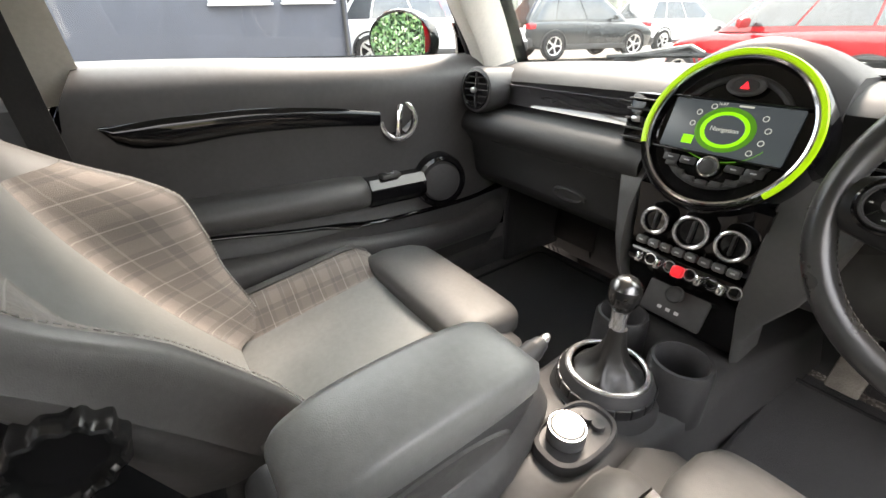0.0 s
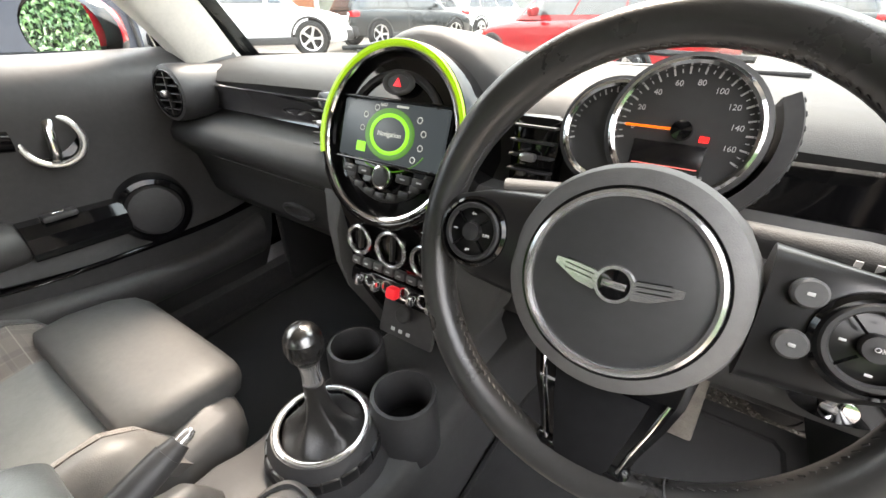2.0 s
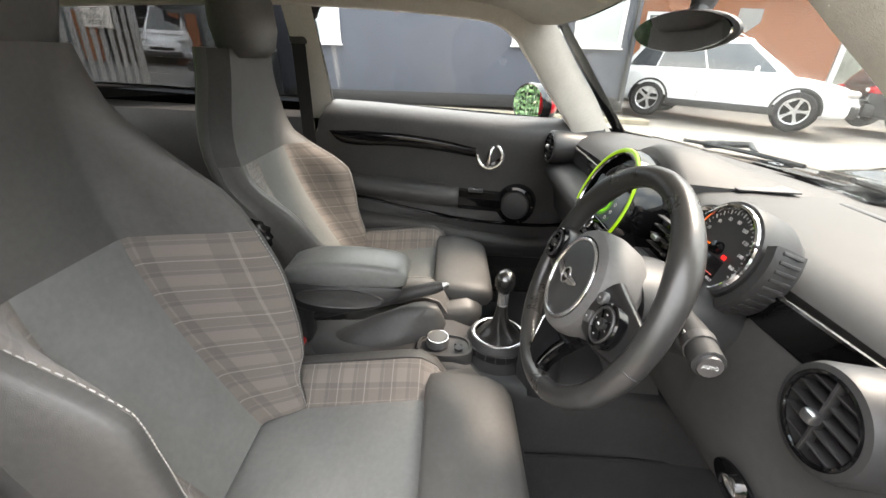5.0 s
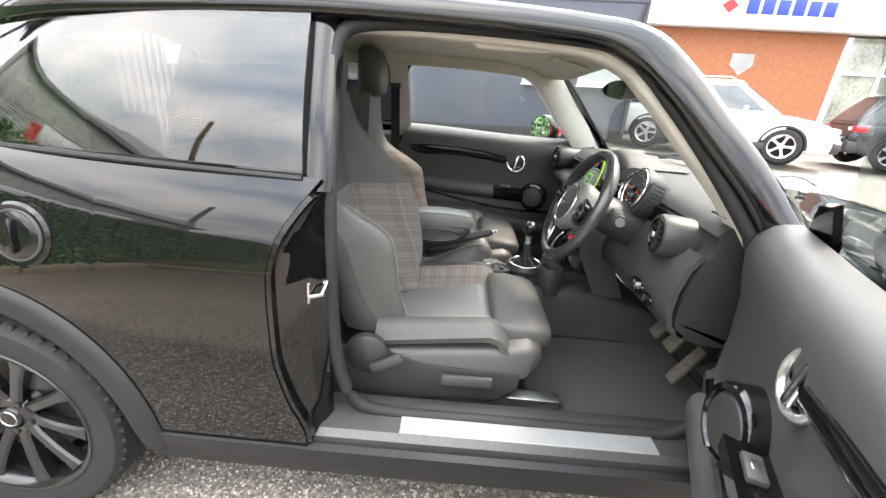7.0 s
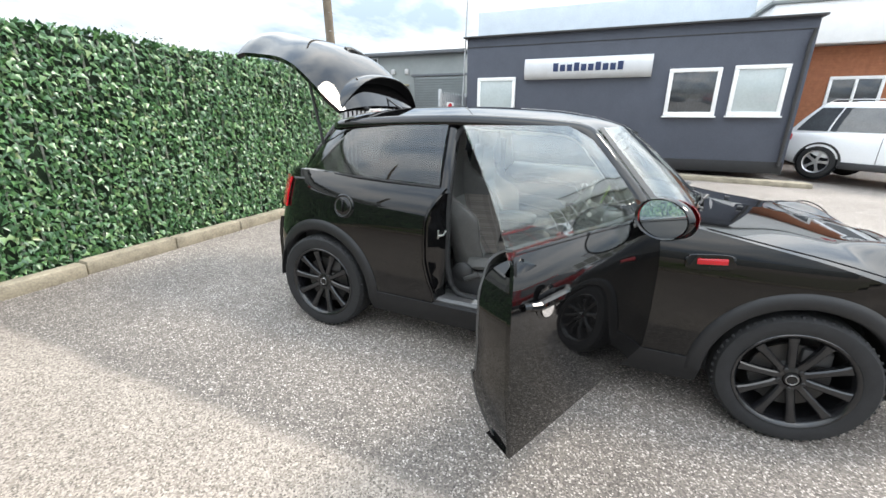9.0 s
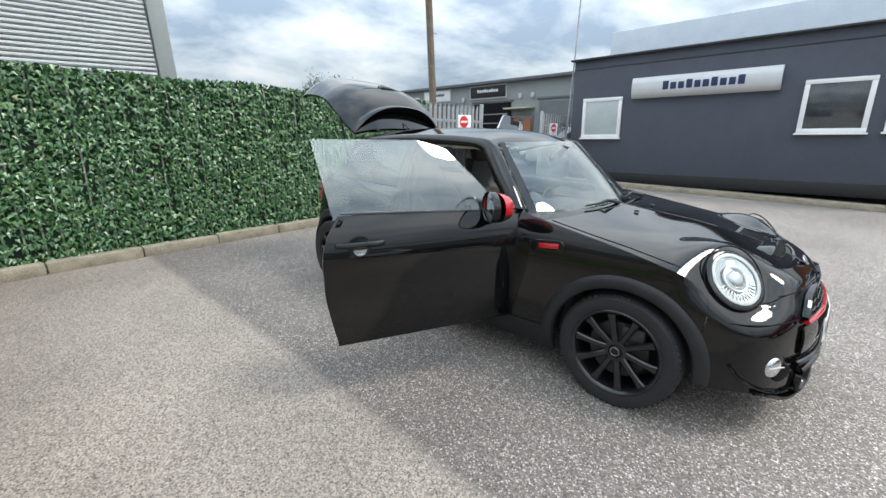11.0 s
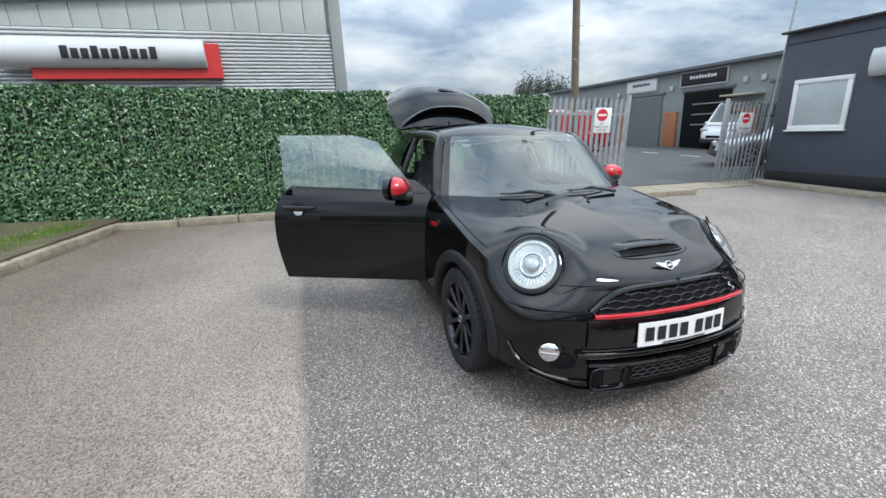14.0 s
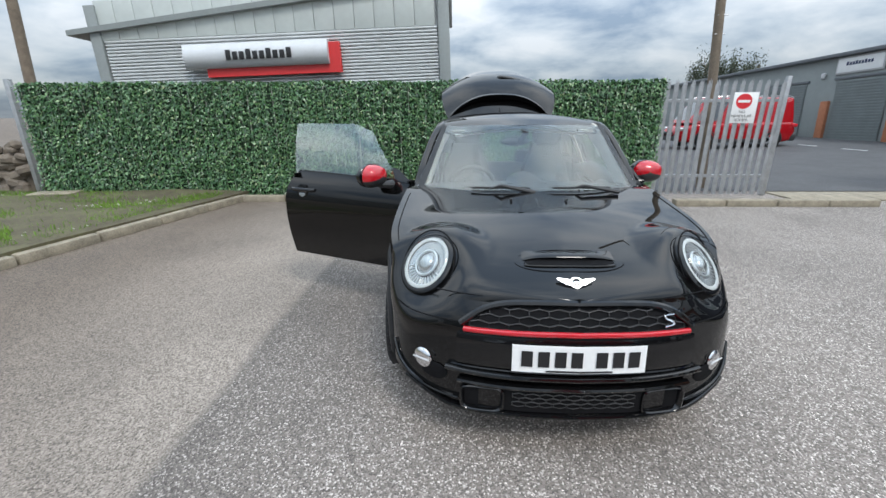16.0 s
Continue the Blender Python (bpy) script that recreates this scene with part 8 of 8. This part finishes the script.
bars(10, 1.75, 0.16, NAVY, sg, Matrix.Translation((wx + 0.172, c.y + 0.05, c.z)) @ pose(0, 0, 0, 90, 0, 90))
tagged(part("office_kerb", M().box((-8.98, 0.35, 0.05), (0.40, 8.4, 0.14), 0.02), KERB), "concrete strip along the office wall", "kerb", kind="structure")
lp = tagged(part("flag_pole", M().tube([(-9.3, -4.05, 0), (-9.45, -4.05, 3.4), (-9.5, -4.05, 6.5)], 0.022, 8), GALV), "thin grey metal pole at the office corner", "pole")

# ---------------- pale showroom behind the hedge ----------------
sh = thing("showroom", "pale profiled-metal showroom behind the hedge", "building", m=LEVEL)
yy = inv((4, -5.65, 2.5)).y
zb = lambda x, z: inv((x, -5.65, z)).z  # noqa: E731
part("wall", M().box((4.12, yy - 2.05, 1.55), (7.0, 4.0, 3.0), 0.01), CLAD, sh)
n = 22
for k in range(n):
    z = 1.9 + 0.062 * k
    part("cladding_rib", M().loft([[(x, yy - 0.04, z), (x, yy - 0.01, z + 0.005), (x, yy + 0.012, z + 0.018), (x, yy + 0.012, z + 0.036), (x, yy - 0.01, z + 0.050), (x, yy - 0.04, z + 0.055)] for x in (0.72, 7.48)]), CLAD, sh)
for k in range(17):
    part("panel", M().box((0.95 + 0.40 * k, yy - 0.02, 3.62), (0.392, 0.03, 0.72), 0.006), mat("upper_panel", (0.47, 0.50, 0.48), 0.5, var=0.05) if k == 0 else bpy.data.materials["upper_panel"], sh)
part("roof_edge", M().loft([[(x, yy + 0.10, z), (x, yy + 0.10, z + 0.10), (x, yy - 4, z + 0.16), (x, yy - 4, z)] for x, z in ((8.15, 3.36), (0.4, 4.02))]), GREYC, sh, "grey roof edge")
part("upper_wall", M().box((4.12, yy - 2.05, 3.45), (7.0, 3.9, 1.0), 0.01), CLAD, sh)
for x in (0.58, 7.62):
    part("corner_trim", M().box((x, yy - 0.01, 1.9), (0.22, 0.10, 4.0), 0.01), GREYC, sh, "grey corner flashing")
c = inv((4.25, -5.4, 2.55))
sb = part("sign", M().loft([[(x, yy + 0.05, c.z - 0.22), (x, yy + 0.22, c.z - 0.19), (x, yy + 0.27, c.z), (x, yy + 0.22, c.z + 0.24), (x, yy + 0.05, c.z + 0.27)] for x in (2.88, 5.78)]), SIGNG, sh, "curved silver sign with red backing and masked lettering", sharp=75)
SRED = mat("sign_backing_red", (0.60, 0.03, 0.03), 0.45, var=0.06)
part("red_backing", M().loft([[(x, yy + 0.03, c.z - 0.36), (x, yy + 0.14, c.z - 0.36), (x, yy + 0.14, zt), (x, yy + 0.03, zt)] for x, zt in ((2.66, c.z + 0.20), (2.90, c.z + 0.20), (2.92, c.z - 0.2), (5.40, c.z - 0.2))]), SRED, sb)
bars(10, 1.35, 0.15, PLATEK, sb, Matrix.Translation((4.25, yy + 0.275, c.z)) @ pose(0, 0, 0, 90, 0, 180))

# ---------------- trade units across the road ----------------
un = thing("trade_units", "row of grey metal-clad trade units with brick piers", "building", m=LEVEL)
ux = inv((-18, -14, 2)).x
zo = inv((-18, -14, 0.2)).z
part("wall", M().box((ux - 4, -22, zo + 1.95), (8, 30, 3.9), 0.02), GREYC, un)
part("roof_edge", M().box((ux - 3.85, -22, zo + 3.95), (8.3, 30.2, 0.16), 0.02), mat("dark_gutter", (0.12, 0.13, 0.14), 0.5, var=0.1), un, "dark grey gutter")
SHUT = mat("roller_shutter", (0.17, 0.19, 0.19), 0.5, 0.3, var=0.1, scale=2)
for y, wd, open_ in ((-16.9, 2.6, False), (-12.9, 2.6, True), (-8.4, 2.8, False), (-21.3, 2.6, False)):
    # the open door is a flat panel with the inside's shade as colour
    dr = part("roller_door", M().box((ux + 0.03, y, zo + 1.4), (0.05, wd, 2.8), 0.01), DARK if open_ else SHUT, un, "open loading door with its shaded inside painted flat" if open_ else "grey roller shutter")
    if not open_:
        for k in range(22):
            part("shutter_slat", M().box((ux + 0.06, y, zo + 0.1 + 0.124 * k), (0.02, wd - 0.06, 0.10), 0.008), SHUT, dr)
    else:
        for k in range(3):
            part("rack_shelf", M().box((ux + 0.07, y + 0.2, zo + 1.2 + 0.5 * k), (0.04, wd * 0.7, 0.06), 0.01), GREYC, dr)
    part("lintel", M().box((ux + 0.04, y, zo + 2.9), (0.08, wd + 0.3, 0.12), 0.01), bpy.data.materials["dark_gutter"], un)
for y in (-18.6, -15.1, -14.7, -11.2, -10.5):
    part("brick_pier", M().box((ux + 0.06, y, zo + 0.95), (0.16, 0.42, 1.9), 0.01), BRICK, un, "red brick pier")
for y, w, h, dark in ((-13.2, 2.5, 0.62, True), (-17.2, 2.2, 0.6, False)):
    s = part("sign", M().box((ux + 0.06, y, zo + 3.45), (0.06, w, h), 0.01), PLATEK if dark else WHITE, un, "black fascia sign with masked lettering" if dark else "white fascia sign with masked lettering")
    part("sign_frame", M().box((ux + 0.05, y, zo + 3.45), (0.05, w + 0.14, h + 0.14), 0.01), GREYP, s)
    bars(9, w * 0.6, h * 0.22, WHITE if dark else NAVY, s, Matrix.Translation((ux + 0.093, y, zo + 3.5)) @ pose(0, 0, 0, 90, 0, 90))
for y in (-10.2, -11.0, -15.0, -19.0):
    part("wall_lamp", M().box((ux + 0.08, y, zo + 3.1), (0.12, 0.22, 0.26), 0.04), GREYP, un)
part("canopy", M().box((ux + 0.35, -10.9, zo + 2.45), (0.7, 1.6, 0.08), 0.02, None), mat("canopy_cream", (0.45, 0.42, 0.30), 0.6, var=0.1), un)
part("entrance", M().box((ux + 0.03, -10.9, zo + 1.05), (0.06, 1.5, 2.0), 0.01), DIM, un, "glazed unit entrance")

# ---------------- brick dealership ----------------
bk = thing("brick_dealership", "orange brick dealership with white fascia and glazed front", "building", m=LEVEL)
bx = inv((-13.3, 9, 2)).x
b0 = inv((-13.3, 9, 0.4)).z
part("wall", M().box((bx - 3, 8.4, b0 + 1.6), (6, 6.9, 3.2), 0.01), BRICK, bk, "orange-red brick wall")
for r in range(42):
    part("brick_course", M().box((bx + 0.004, 8.4, b0 + 0.04 + 0.075 * r), (0.012, 6.88, 0.062), 0.003), BRICK, bk) if r % 2 == 0 else part("brick_course", M().box((bx + 0.0055, 8.4, b0 + 0.04 + 0.075 * r), (0.012, 6.88, 0.062), 0.003), BRICK, bk)
fa = part("fascia", M().box((bx - 2.6, 12.0, b0 + 3.75), (6.2, 16, 1.05), 0.03), WHITE, bk, "white fascia with red emblem and blue masked lettering")
part("roof_edge", M().box((bx - 2.6, 12.0, b0 + 4.32), (6.3, 16.2, 0.10), 0.02), GREYC, bk)
BLUE = mat("sign_blue", (0.02, 0.05, 0.30), 0.45)
bars(6, 2.7, 0.40, BLUE, fa, Matrix.Translation((bx + 0.505, 9.55, b0 + 3.78)) @ pose(0, 0, 0, 90, 0, 90), 0.2)
part("emblem", M().add([(0, 7.5, b0 + 3.78), (0, 7.75, b0 + 3.98), (0, 8.0, b0 + 3.78), (0, 7.75, b0 + 3.58), (0.01, 7.5, b0 + 3.78), (0.01, 7.75, b0 + 3.98), (0.01, 8.0, b0 + 3.78), (0.01, 7.75, b0 + 3.58)], [(4, 5, 6, 7), (0, 1, 5, 4), (1, 2, 6, 5), (2, 3, 7, 6), (3, 0, 4, 7)], Matrix.Translation((bx + 0.505, 0, 0))), SRED, fa, "plain red emblem shape")
for y, w in ((6.45, 1.25),):
    wn_ = part("window", M().box((bx + 0.012, y, b0 + 1.85), (0.03, w - 0.1, 0.95), 0.004), DIM, bk, "white-framed two-pane window")
    for dy, dz, sy, sz in ((0, 0.5, w, 0.09), (0, -0.5, w, 0.09), (w / 2 - 0.04, 0, 0.08, 0.91), (-w / 2 + 0.04, 0, 0.08, 0.91), (0, 0, 0.07, 0.91)):
        part("frame", M().box((bx + 0.035, y + dy, b0 + 1.85 + dz), (0.05, sy, sz), 0.008), WHITE, wn_)
part("shield_sign", M().loft([[(bx + 0.03, 8.85 + sy * s, b0 + 2.25 + sz * s) for sy, sz in ((-0.35, 0.30), (0.35, 0.30), (0.36, -0.05), (0.0, -0.34), (-0.36, -0.05))] for s in (1.0, 0.97)]), WHITE, bk, "white shield-shaped sign")
# pale inside light and reflections are put into the glazing's colour
part("glazed_wall", M().box((bx - 2.9, 17.5, b0 + 1.6), (5.6, 11.2, 3.1), 0.01), mat("glazing_painted_light", (0.30, 0.31, 0.26), 0.12, var=0.5, scale=0.9, coat=0.6), bk, "glazed showroom front with pale inside light painted on")
for k in range(9):
    part("mullion", M().box((bx - 0.06, 12.0 + 1.36 * k, b0 + 1.6), (0.12, 0.08 if k else 0.2, 3.1), 0.01), WHITE, bk)
for z in (0.15, 2.1):
    part("transom", M().box((bx - 0.06, 17.5, b0 + z), (0.10, 11.2, 0.07), 0.01), WHITE, bk)
far = thing("far_showroom", "long grey roofed unit beyond the dealership", "building", m=LEVEL)
part("wall", M().box((-24, -1.0, 3.2), (8, 12, 5.2), 0.03), mat("silver_roofing", (0.48, 0.53, 0.58), 0.4, 0.3, var=0.08, scale=1.5), far)
part("parapet", M().box((-22, 8.5, 5.6), (5, 6, 1.4), 0.03), WHITE, far)

# low terrace closing the view ahead and behind
for x, y, w, d, h, lb in ((10, 42, 60, 8, 5.0, "low grey industrial shed in the distance"), (48, 0, 8, 70, 5.0, "long pale industrial shed in the distance"), (0, -55, 90, 8, 2.0, "low dark distant treeline wall")):
    tagged(part("distant_shed", M().box((x, y, h / 2), (w, d, h), 0.05), GREYC if h > 3 else LEAF), lb, "building", kind="structure")

# trees beyond the hedge
POPLAR = mat("poplar_leaf", (0.060, 0.075, 0.045), 0.6, var=0.35, scale=1.5)


def tree(x, y, h, seed, label):
    rng = random.Random(seed)
    t = thing("tree", label, "tree", "far trees")
    part("trunk", M().tube([(x, y, 0), (x + 0.1, y, h * 0.5), (x, y + 0.1, h)], [0.25, 0.15, 0.03], 8), TIMBER, t)
    lim = M()
    tips = []
    for k in range(26):
        z = h * rng.uniform(0.4, 0.95)
        a, l = rng.uniform(0, 6.28), rng.uniform(0.3, 0.9) * h * 0.10
        tip = (x + math.cos(a) * l, y + math.sin(a) * l, z + l * 1.3)
        lim.tube([(x, y, z), tip], [0.04, 0.01], 4)
        tips.append(tip)
    tagged(part("limbs", lim, TIMBER, t), kind="stuff")
    lv = M()
    for k in range(1600):
        c = rng.choice(tips)
        leaf(lv, (c[0] + rng.gauss(0, 0.22), c[1] + rng.gauss(0, 0.22), c[2] + rng.gauss(0, 0.7)), rng.uniform(0.10, 0.20), rng.uniform(0, 6.28), rng.uniform(-1, 1), rng.uniform(-1, 1))
    tagged(part("crown", lv, POPLAR, t, sharp=180), kind="stuff")


for k in range(8):
    tree(-26.4 - 0.95 * k + 0.3 * (k % 2), -47 + 0.8 * (k % 3), 5.6 + 0.5 * ((k * 2) % 3), 20 + k, "tall slim green tree beyond the units")


# ---------------- parked vehicles ----------------
def vehicle(name, label, paint, m, L=4.3, W=0.88, H=1.58, wb=2.6, suv=True, moulding=False, van=False):
    v = thing(name, label, "van" if van else "car", "parked vehicles", m=m)
    hl = L / 2
    nose = 0.95 if not van else 0.35
    top = 0.60 * H if not van else 0.52 * H
    LINE = [(-hl, top - 0.22), (-hl + 0.05, top - 0.06), (-hl + 0.16, top), (-hl + 0.7, top + 0.005), (0, top - 0.02), (hl - nose - 0.45, top - 0.035), (hl - nose, top - 0.055), (hl - 0.45, top - 0.14), (hl - 0.18, top - 0.22), (hl - 0.04, top - 0.34), (hl, top - 0.44)]
    WIDE = [(-hl, 0.80), (-hl + 0.10, 0.91), (-hl + 0.35, 0.97), (-hl + 0.9, 1.0), (hl - 1.2, 1.0), (hl - 0.6, 0.96), (hl - 0.25, 0.86), (hl - 0.07, 0.70), (hl, 0.56)]
    LOW = [(-hl, 0.46), (-hl + 0.12, 0.32), (-hl + 0.5, 0.25), (hl - 0.5, 0.24), (hl - 0.1, 0.28), (hl, 0.36)]
    rings = []
    for y in np.linspace(-hl, hl, 33):
        w, zl, zt = W * smooth_table(WIDE, y), smooth_table(LOW, y), smooth_table(LINE, y)
        half_ = [(0.90, zl), (0.97, zl + 0.05), (0.985, zl + 0.16), (1.0, zl + 0.5 * (zt - zl)), (0.995, zt - 0.13), (0.975, zt - 0.07), (0.93, zt - 0.025), (0.86, zt), (0.5, zt + 0.02), (0.0, zt + 0.028)]
        rings.append([(-w * a, y, z) for a, z in half_] + [(w * a, y, z) for a, z in half_[-2::-1]])
    part("body", M().loft(rings), paint, v, sharp=50)
    zb, zr = top - 0.04, H - 0.075
    gb, gt = (-hl + 0.06, hl - nose - 0.10), (-hl + 0.50, hl - nose - 0.92)
    if van:
        gb, gt = (-hl + 0.05, hl - 0.35), (-hl + 0.12, hl - 1.0)

    def cabin(t):
        """Half width, rear and front of the cabin at a height share t."""
        return W * (0.935 - 0.20 * t - 0.03 * t * t), gb[0] + (gt[0] - gb[0]) * t**1.25, gb[1] + (gt[1] - gb[1]) * t ** (1.12 if not van else 0.9)

    def plan(t, a):
        w, y0, y1 = cabin(t)
        c, d = math.cos(a), math.sin(a)
        return (w * math.copysign(abs(c) ** 0.22, c), (y0 + y1) / 2 + (y1 - y0) / 2 * math.copysign(abs(d) ** 0.22, d))

    ang = np.linspace(0, 2 * math.pi, 65)[:-1]
    rings = [[(*plan(t, a), zb + (zr - zb) * t) for a in ang] for t in np.linspace(0, 1, 7)]
    w, y0, y1 = cabin(1.0)
    for k, dz in ((0.95, 0.035), (0.86, 0.055), (0.6, 0.068), (0.2, 0.075)):
        rings.append([(plan(1.0, a)[0] * k, (y0 + y1) / 2 + (plan(1.0, a)[1] - (y0 + y1) / 2) * (k * 0.4 + 0.6 if k > 0.8 else k), zr + dz) for a in ang])
    part("cabin", M().loft(rings), paint, v, sharp=60)
    ts = np.linspace(0.10, 0.90, 5)
    for q in (-1, 1):
        for f0, f1 in (((0.06, 0.238), (0.250, 0.545), (0.558, 0.925)) if not van else ((0.74, 0.96),)):
            g = []
            for f in np.linspace(f0, f1, 7):
                row = []
                for t in ts:
                    w, y0, y1 = cabin(t)
                    row.append((q * (w * (1 - abs(2 * f - 1) ** 9) ** 0.11 + 0.004), y0 + (y1 - y0) * f, zb + (zr - zb) * t))
                g.append(row)
            part("side_window", M().sheet(g, 0.002), DIM, v, "dark car side window")
    for f in (1, -1):
        g = []
        for t in np.linspace(0.12, 0.93, 5):
            w, y0, y1 = cabin(t)
            ym, yh = (y0 + y1) / 2, (y1 - y0) / 2
            g.append([(w * x, ym + f * (yh * (1 - abs(x) ** 9) ** 0.11 + 0.005), zb + (zr - zb) * t) for x in np.linspace(-0.86, 0.86, 11)])
        part("windscreen" if f > 0 else "rear_window", M().sheet(g, 0.002), DIM, v, "dark windscreen" if f > 0 else "dark rear window")
    for q in (-1, 1):
        part("door_mirror", M().box((q * (W + 0.05), gb[1] - 0.62, top + 0.06), (0.17, 0.09, 0.12), 0.04), paint, v)
        part("sill_cladding", M().box((q * (W - 0.01), 0, 0.30), (0.06, wb - 0.65, 0.14), 0.02), PLASTIC, v)
        part("door_handle", M().box((q * (W + 0.005), -0.25, top - 0.20), (0.03, 0.17, 0.025), 0.01), paint, v)
        if moulding:
            part("door_moulding", M().box((q * (W + 0.006), 0.10, 0.50), (0.02, wb - 0.95, 0.05), 0.008), PLASTIC, v)
        part("door_gap", M().box((q * (W + 0.001), -0.42, 0.62), (0.006, 0.01, 0.55), 0.001), PLASTIC, v)
        part("roof_rail", M().tube([(q * W * 0.68, gt[0] + 0.1, zr + 0.02), (q * W * 0.66, gt[0] + 0.25, H + 0.03), (q * W * 0.66, gt[1] - 0.25, H + 0.03), (q * W * 0.68, gt[1] - 0.1, zr + 0.02)], 0.011, 6), SILVER, v)
        tl = part("tail_lamp", M().box((q * W * 0.80, -hl + 0.13, top - 0.13), (0.30, 0.24, 0.15), 0.05), REDP, v, "red tail lamp")
        part("lamp_clear", M().box((q * W * 0.74, -hl - 0.005, top - 0.13), (0.10, 0.03, 0.07), 0.012), WHITE, tl)
        part("headlamp", M().box((q * W * 0.66, hl - 0.20, top - 0.27), (0.34, 0.26, 0.12), 0.05), SILVER, v)
        for y in (-wb / 2 - 0.05, wb / 2 - 0.05):
            part("arch_trim", M().sheet([[(q * (W * smooth_table(WIDE, y + r * math.cos(a)) + o), y + r * math.cos(a), 0.335 + r * math.sin(a)) for r, o in ((0.365, -0.06), (0.368, 0.006), (0.405, 0.008), (0.412, -0.01))] for a in np.linspace(-0.12, math.pi + 0.12, 23)]), PLASTIC if suv else paint, v, "black arch trim", sharp=60)
            w_ = part("wheel", M().lathe([(0.21, -0.10), (0.31, -0.10), (0.335, -0.07), (0.335, 0.07), (0.31, 0.10), (0.235, 0.105), (0.225, 0.08)], 32, facing((q * (W - 0.085), y, 0.335), (q, 0, 0))), RUBBER, v)
            fm = facing((q * (W - 0.085), y, 0.335), (q, 0, 0))
            # the body has no arch cut; this disc paints the well's shade
            part("wheel_well", M().lathe([(0.374, 0.0), (0.0, 0.0)], 28, facing((q * (W - 0.012) , y, 0.335), (q, 0, 0)), caps=False), DARK, v)
            part("rim", M().lathe([(0.225, 0.085), (0.235, 0.108), (0.215, 0.10), (0.205, 0.06)], 32, fm, caps=False), SILVER, w_)
            part("hub", M().lathe([(0.0, 0.098), (0.05, 0.096), (0.055, 0.06)], 20, fm), SILVER, w_)
            for k in range(5):
                part("spoke", M().loft([[(r, -ww, h - 0.03), (r, -ww, h), (r, ww, h), (r, ww, h - 0.03)] for r, ww, h in ((0.04, 0.028, 0.092), (0.13, 0.022, 0.098), (0.215, 0.036, 0.100))], m=fm @ Matrix.Rotation(2 * math.pi * k / 5, 4, "Z")), SILVER, w_)
    part("rear_bumper", M().box((0, -hl + 0.09, 0.42), (W * 1.86, 0.24, 0.26), 0.06), PLASTIC, v)
    part("front_bumper", M().box((0, hl - 0.10, 0.38), (W * 1.5, 0.22, 0.22), 0.06), PLASTIC, v)
    part("number_plate", M().box((0, -hl - 0.035, 0.72), (0.52, 0.02, 0.11), 0.004), mat("yellow_plate", (0.65, 0.48, 0.06), 0.5, var=0.05) if "yellow_plate" not in bpy.data.materials else bpy.data.materials["yellow_plate"], v, "yellow rear number plate, masked")
    part("grille", M().box((0, hl - 0.005, 0.56), (W * 0.9, 0.05, 0.12), 0.02), PIANO, v)
    return v


CARWHITE = mat("white_car_paint", (0.78, 0.79, 0.80), 0.12, coat=0.6, var=0.03, scale=3)
CARGREY = mat("dark_car_paint", (0.022, 0.026, 0.028), 0.12, coat=0.6, var=0.1, scale=3)
CARRED = mat("red_car_paint", (0.31, 0.003, 0.007), 0.14, coat=0.2, var=0.06, scale=3)


def stand(rear, front_, z, s=1.0):
    a, b = Vector((*rear, 0)), Vector((*front_, 0))
    d = (b - a).normalized()
    c = (a + b) / 2
    return Matrix.Translation((c.x, c.y, z)) @ Matrix.Rotation(math.atan2(-d.x, d.y), 4, "Z") @ Matrix.Scale(s, 4)


vehicle("parked_car", "white crossover with black cladding parked by the brick wall", CARWHITE, stand((-10.75, 5.5), (-8.95, 7.85), 0.16, 1.12))
vehicle("parked_car", "dark grey estate car parked in the yard", CARGREY, stand((-9.47, 10.35), (-8.58, 13.04), 0.15, 1.06))
vehicle("parked_car", "white crossover parked further along the yard", CARWHITE, stand((-9.0, 15.3), (-8.5, 17.9), 0.15, 1.06))
vehicle("parked_car", "bright red small crossover parked in front", CARRED, stand((-0.692, 6.090), (-2.531, 6.878), 0.05, 0.96), L=3.75, W=0.845, H=1.60, wb=2.44, moulding=True)
vehicle("parked_car", "grey car parked beyond the red one", CARGREY, stand((1.5, 15.0), (-0.5, 14.6), 0.02))
vehicle("parked_car", "white car parked beside the trees", CARWHITE, stand((5.0, 18.0), (3.0, 17.4), 0.02))
vehicle("parked_van", "red delivery van parked behind the gates", CARRED, stand((-12.1, -14.6), (-9.4, -14.6), 0.09), L=4.6, H=1.95, van=True)
vehicle("parked_van", "white panel van backed into the open unit", CARWHITE, stand((-20.9, -12.2), (-17.9, -11.6), 0.3), L=4.8, W=0.95, H=2.2, van=True)
vehicle("parked_car", "silver pickup parked behind the gate", mat("silver_car_paint", (0.45, 0.47, 0.48), 0.2, 0.5, var=0.05), stand((-13.9, -4.6), (-11.9, -6.4), 0.15))
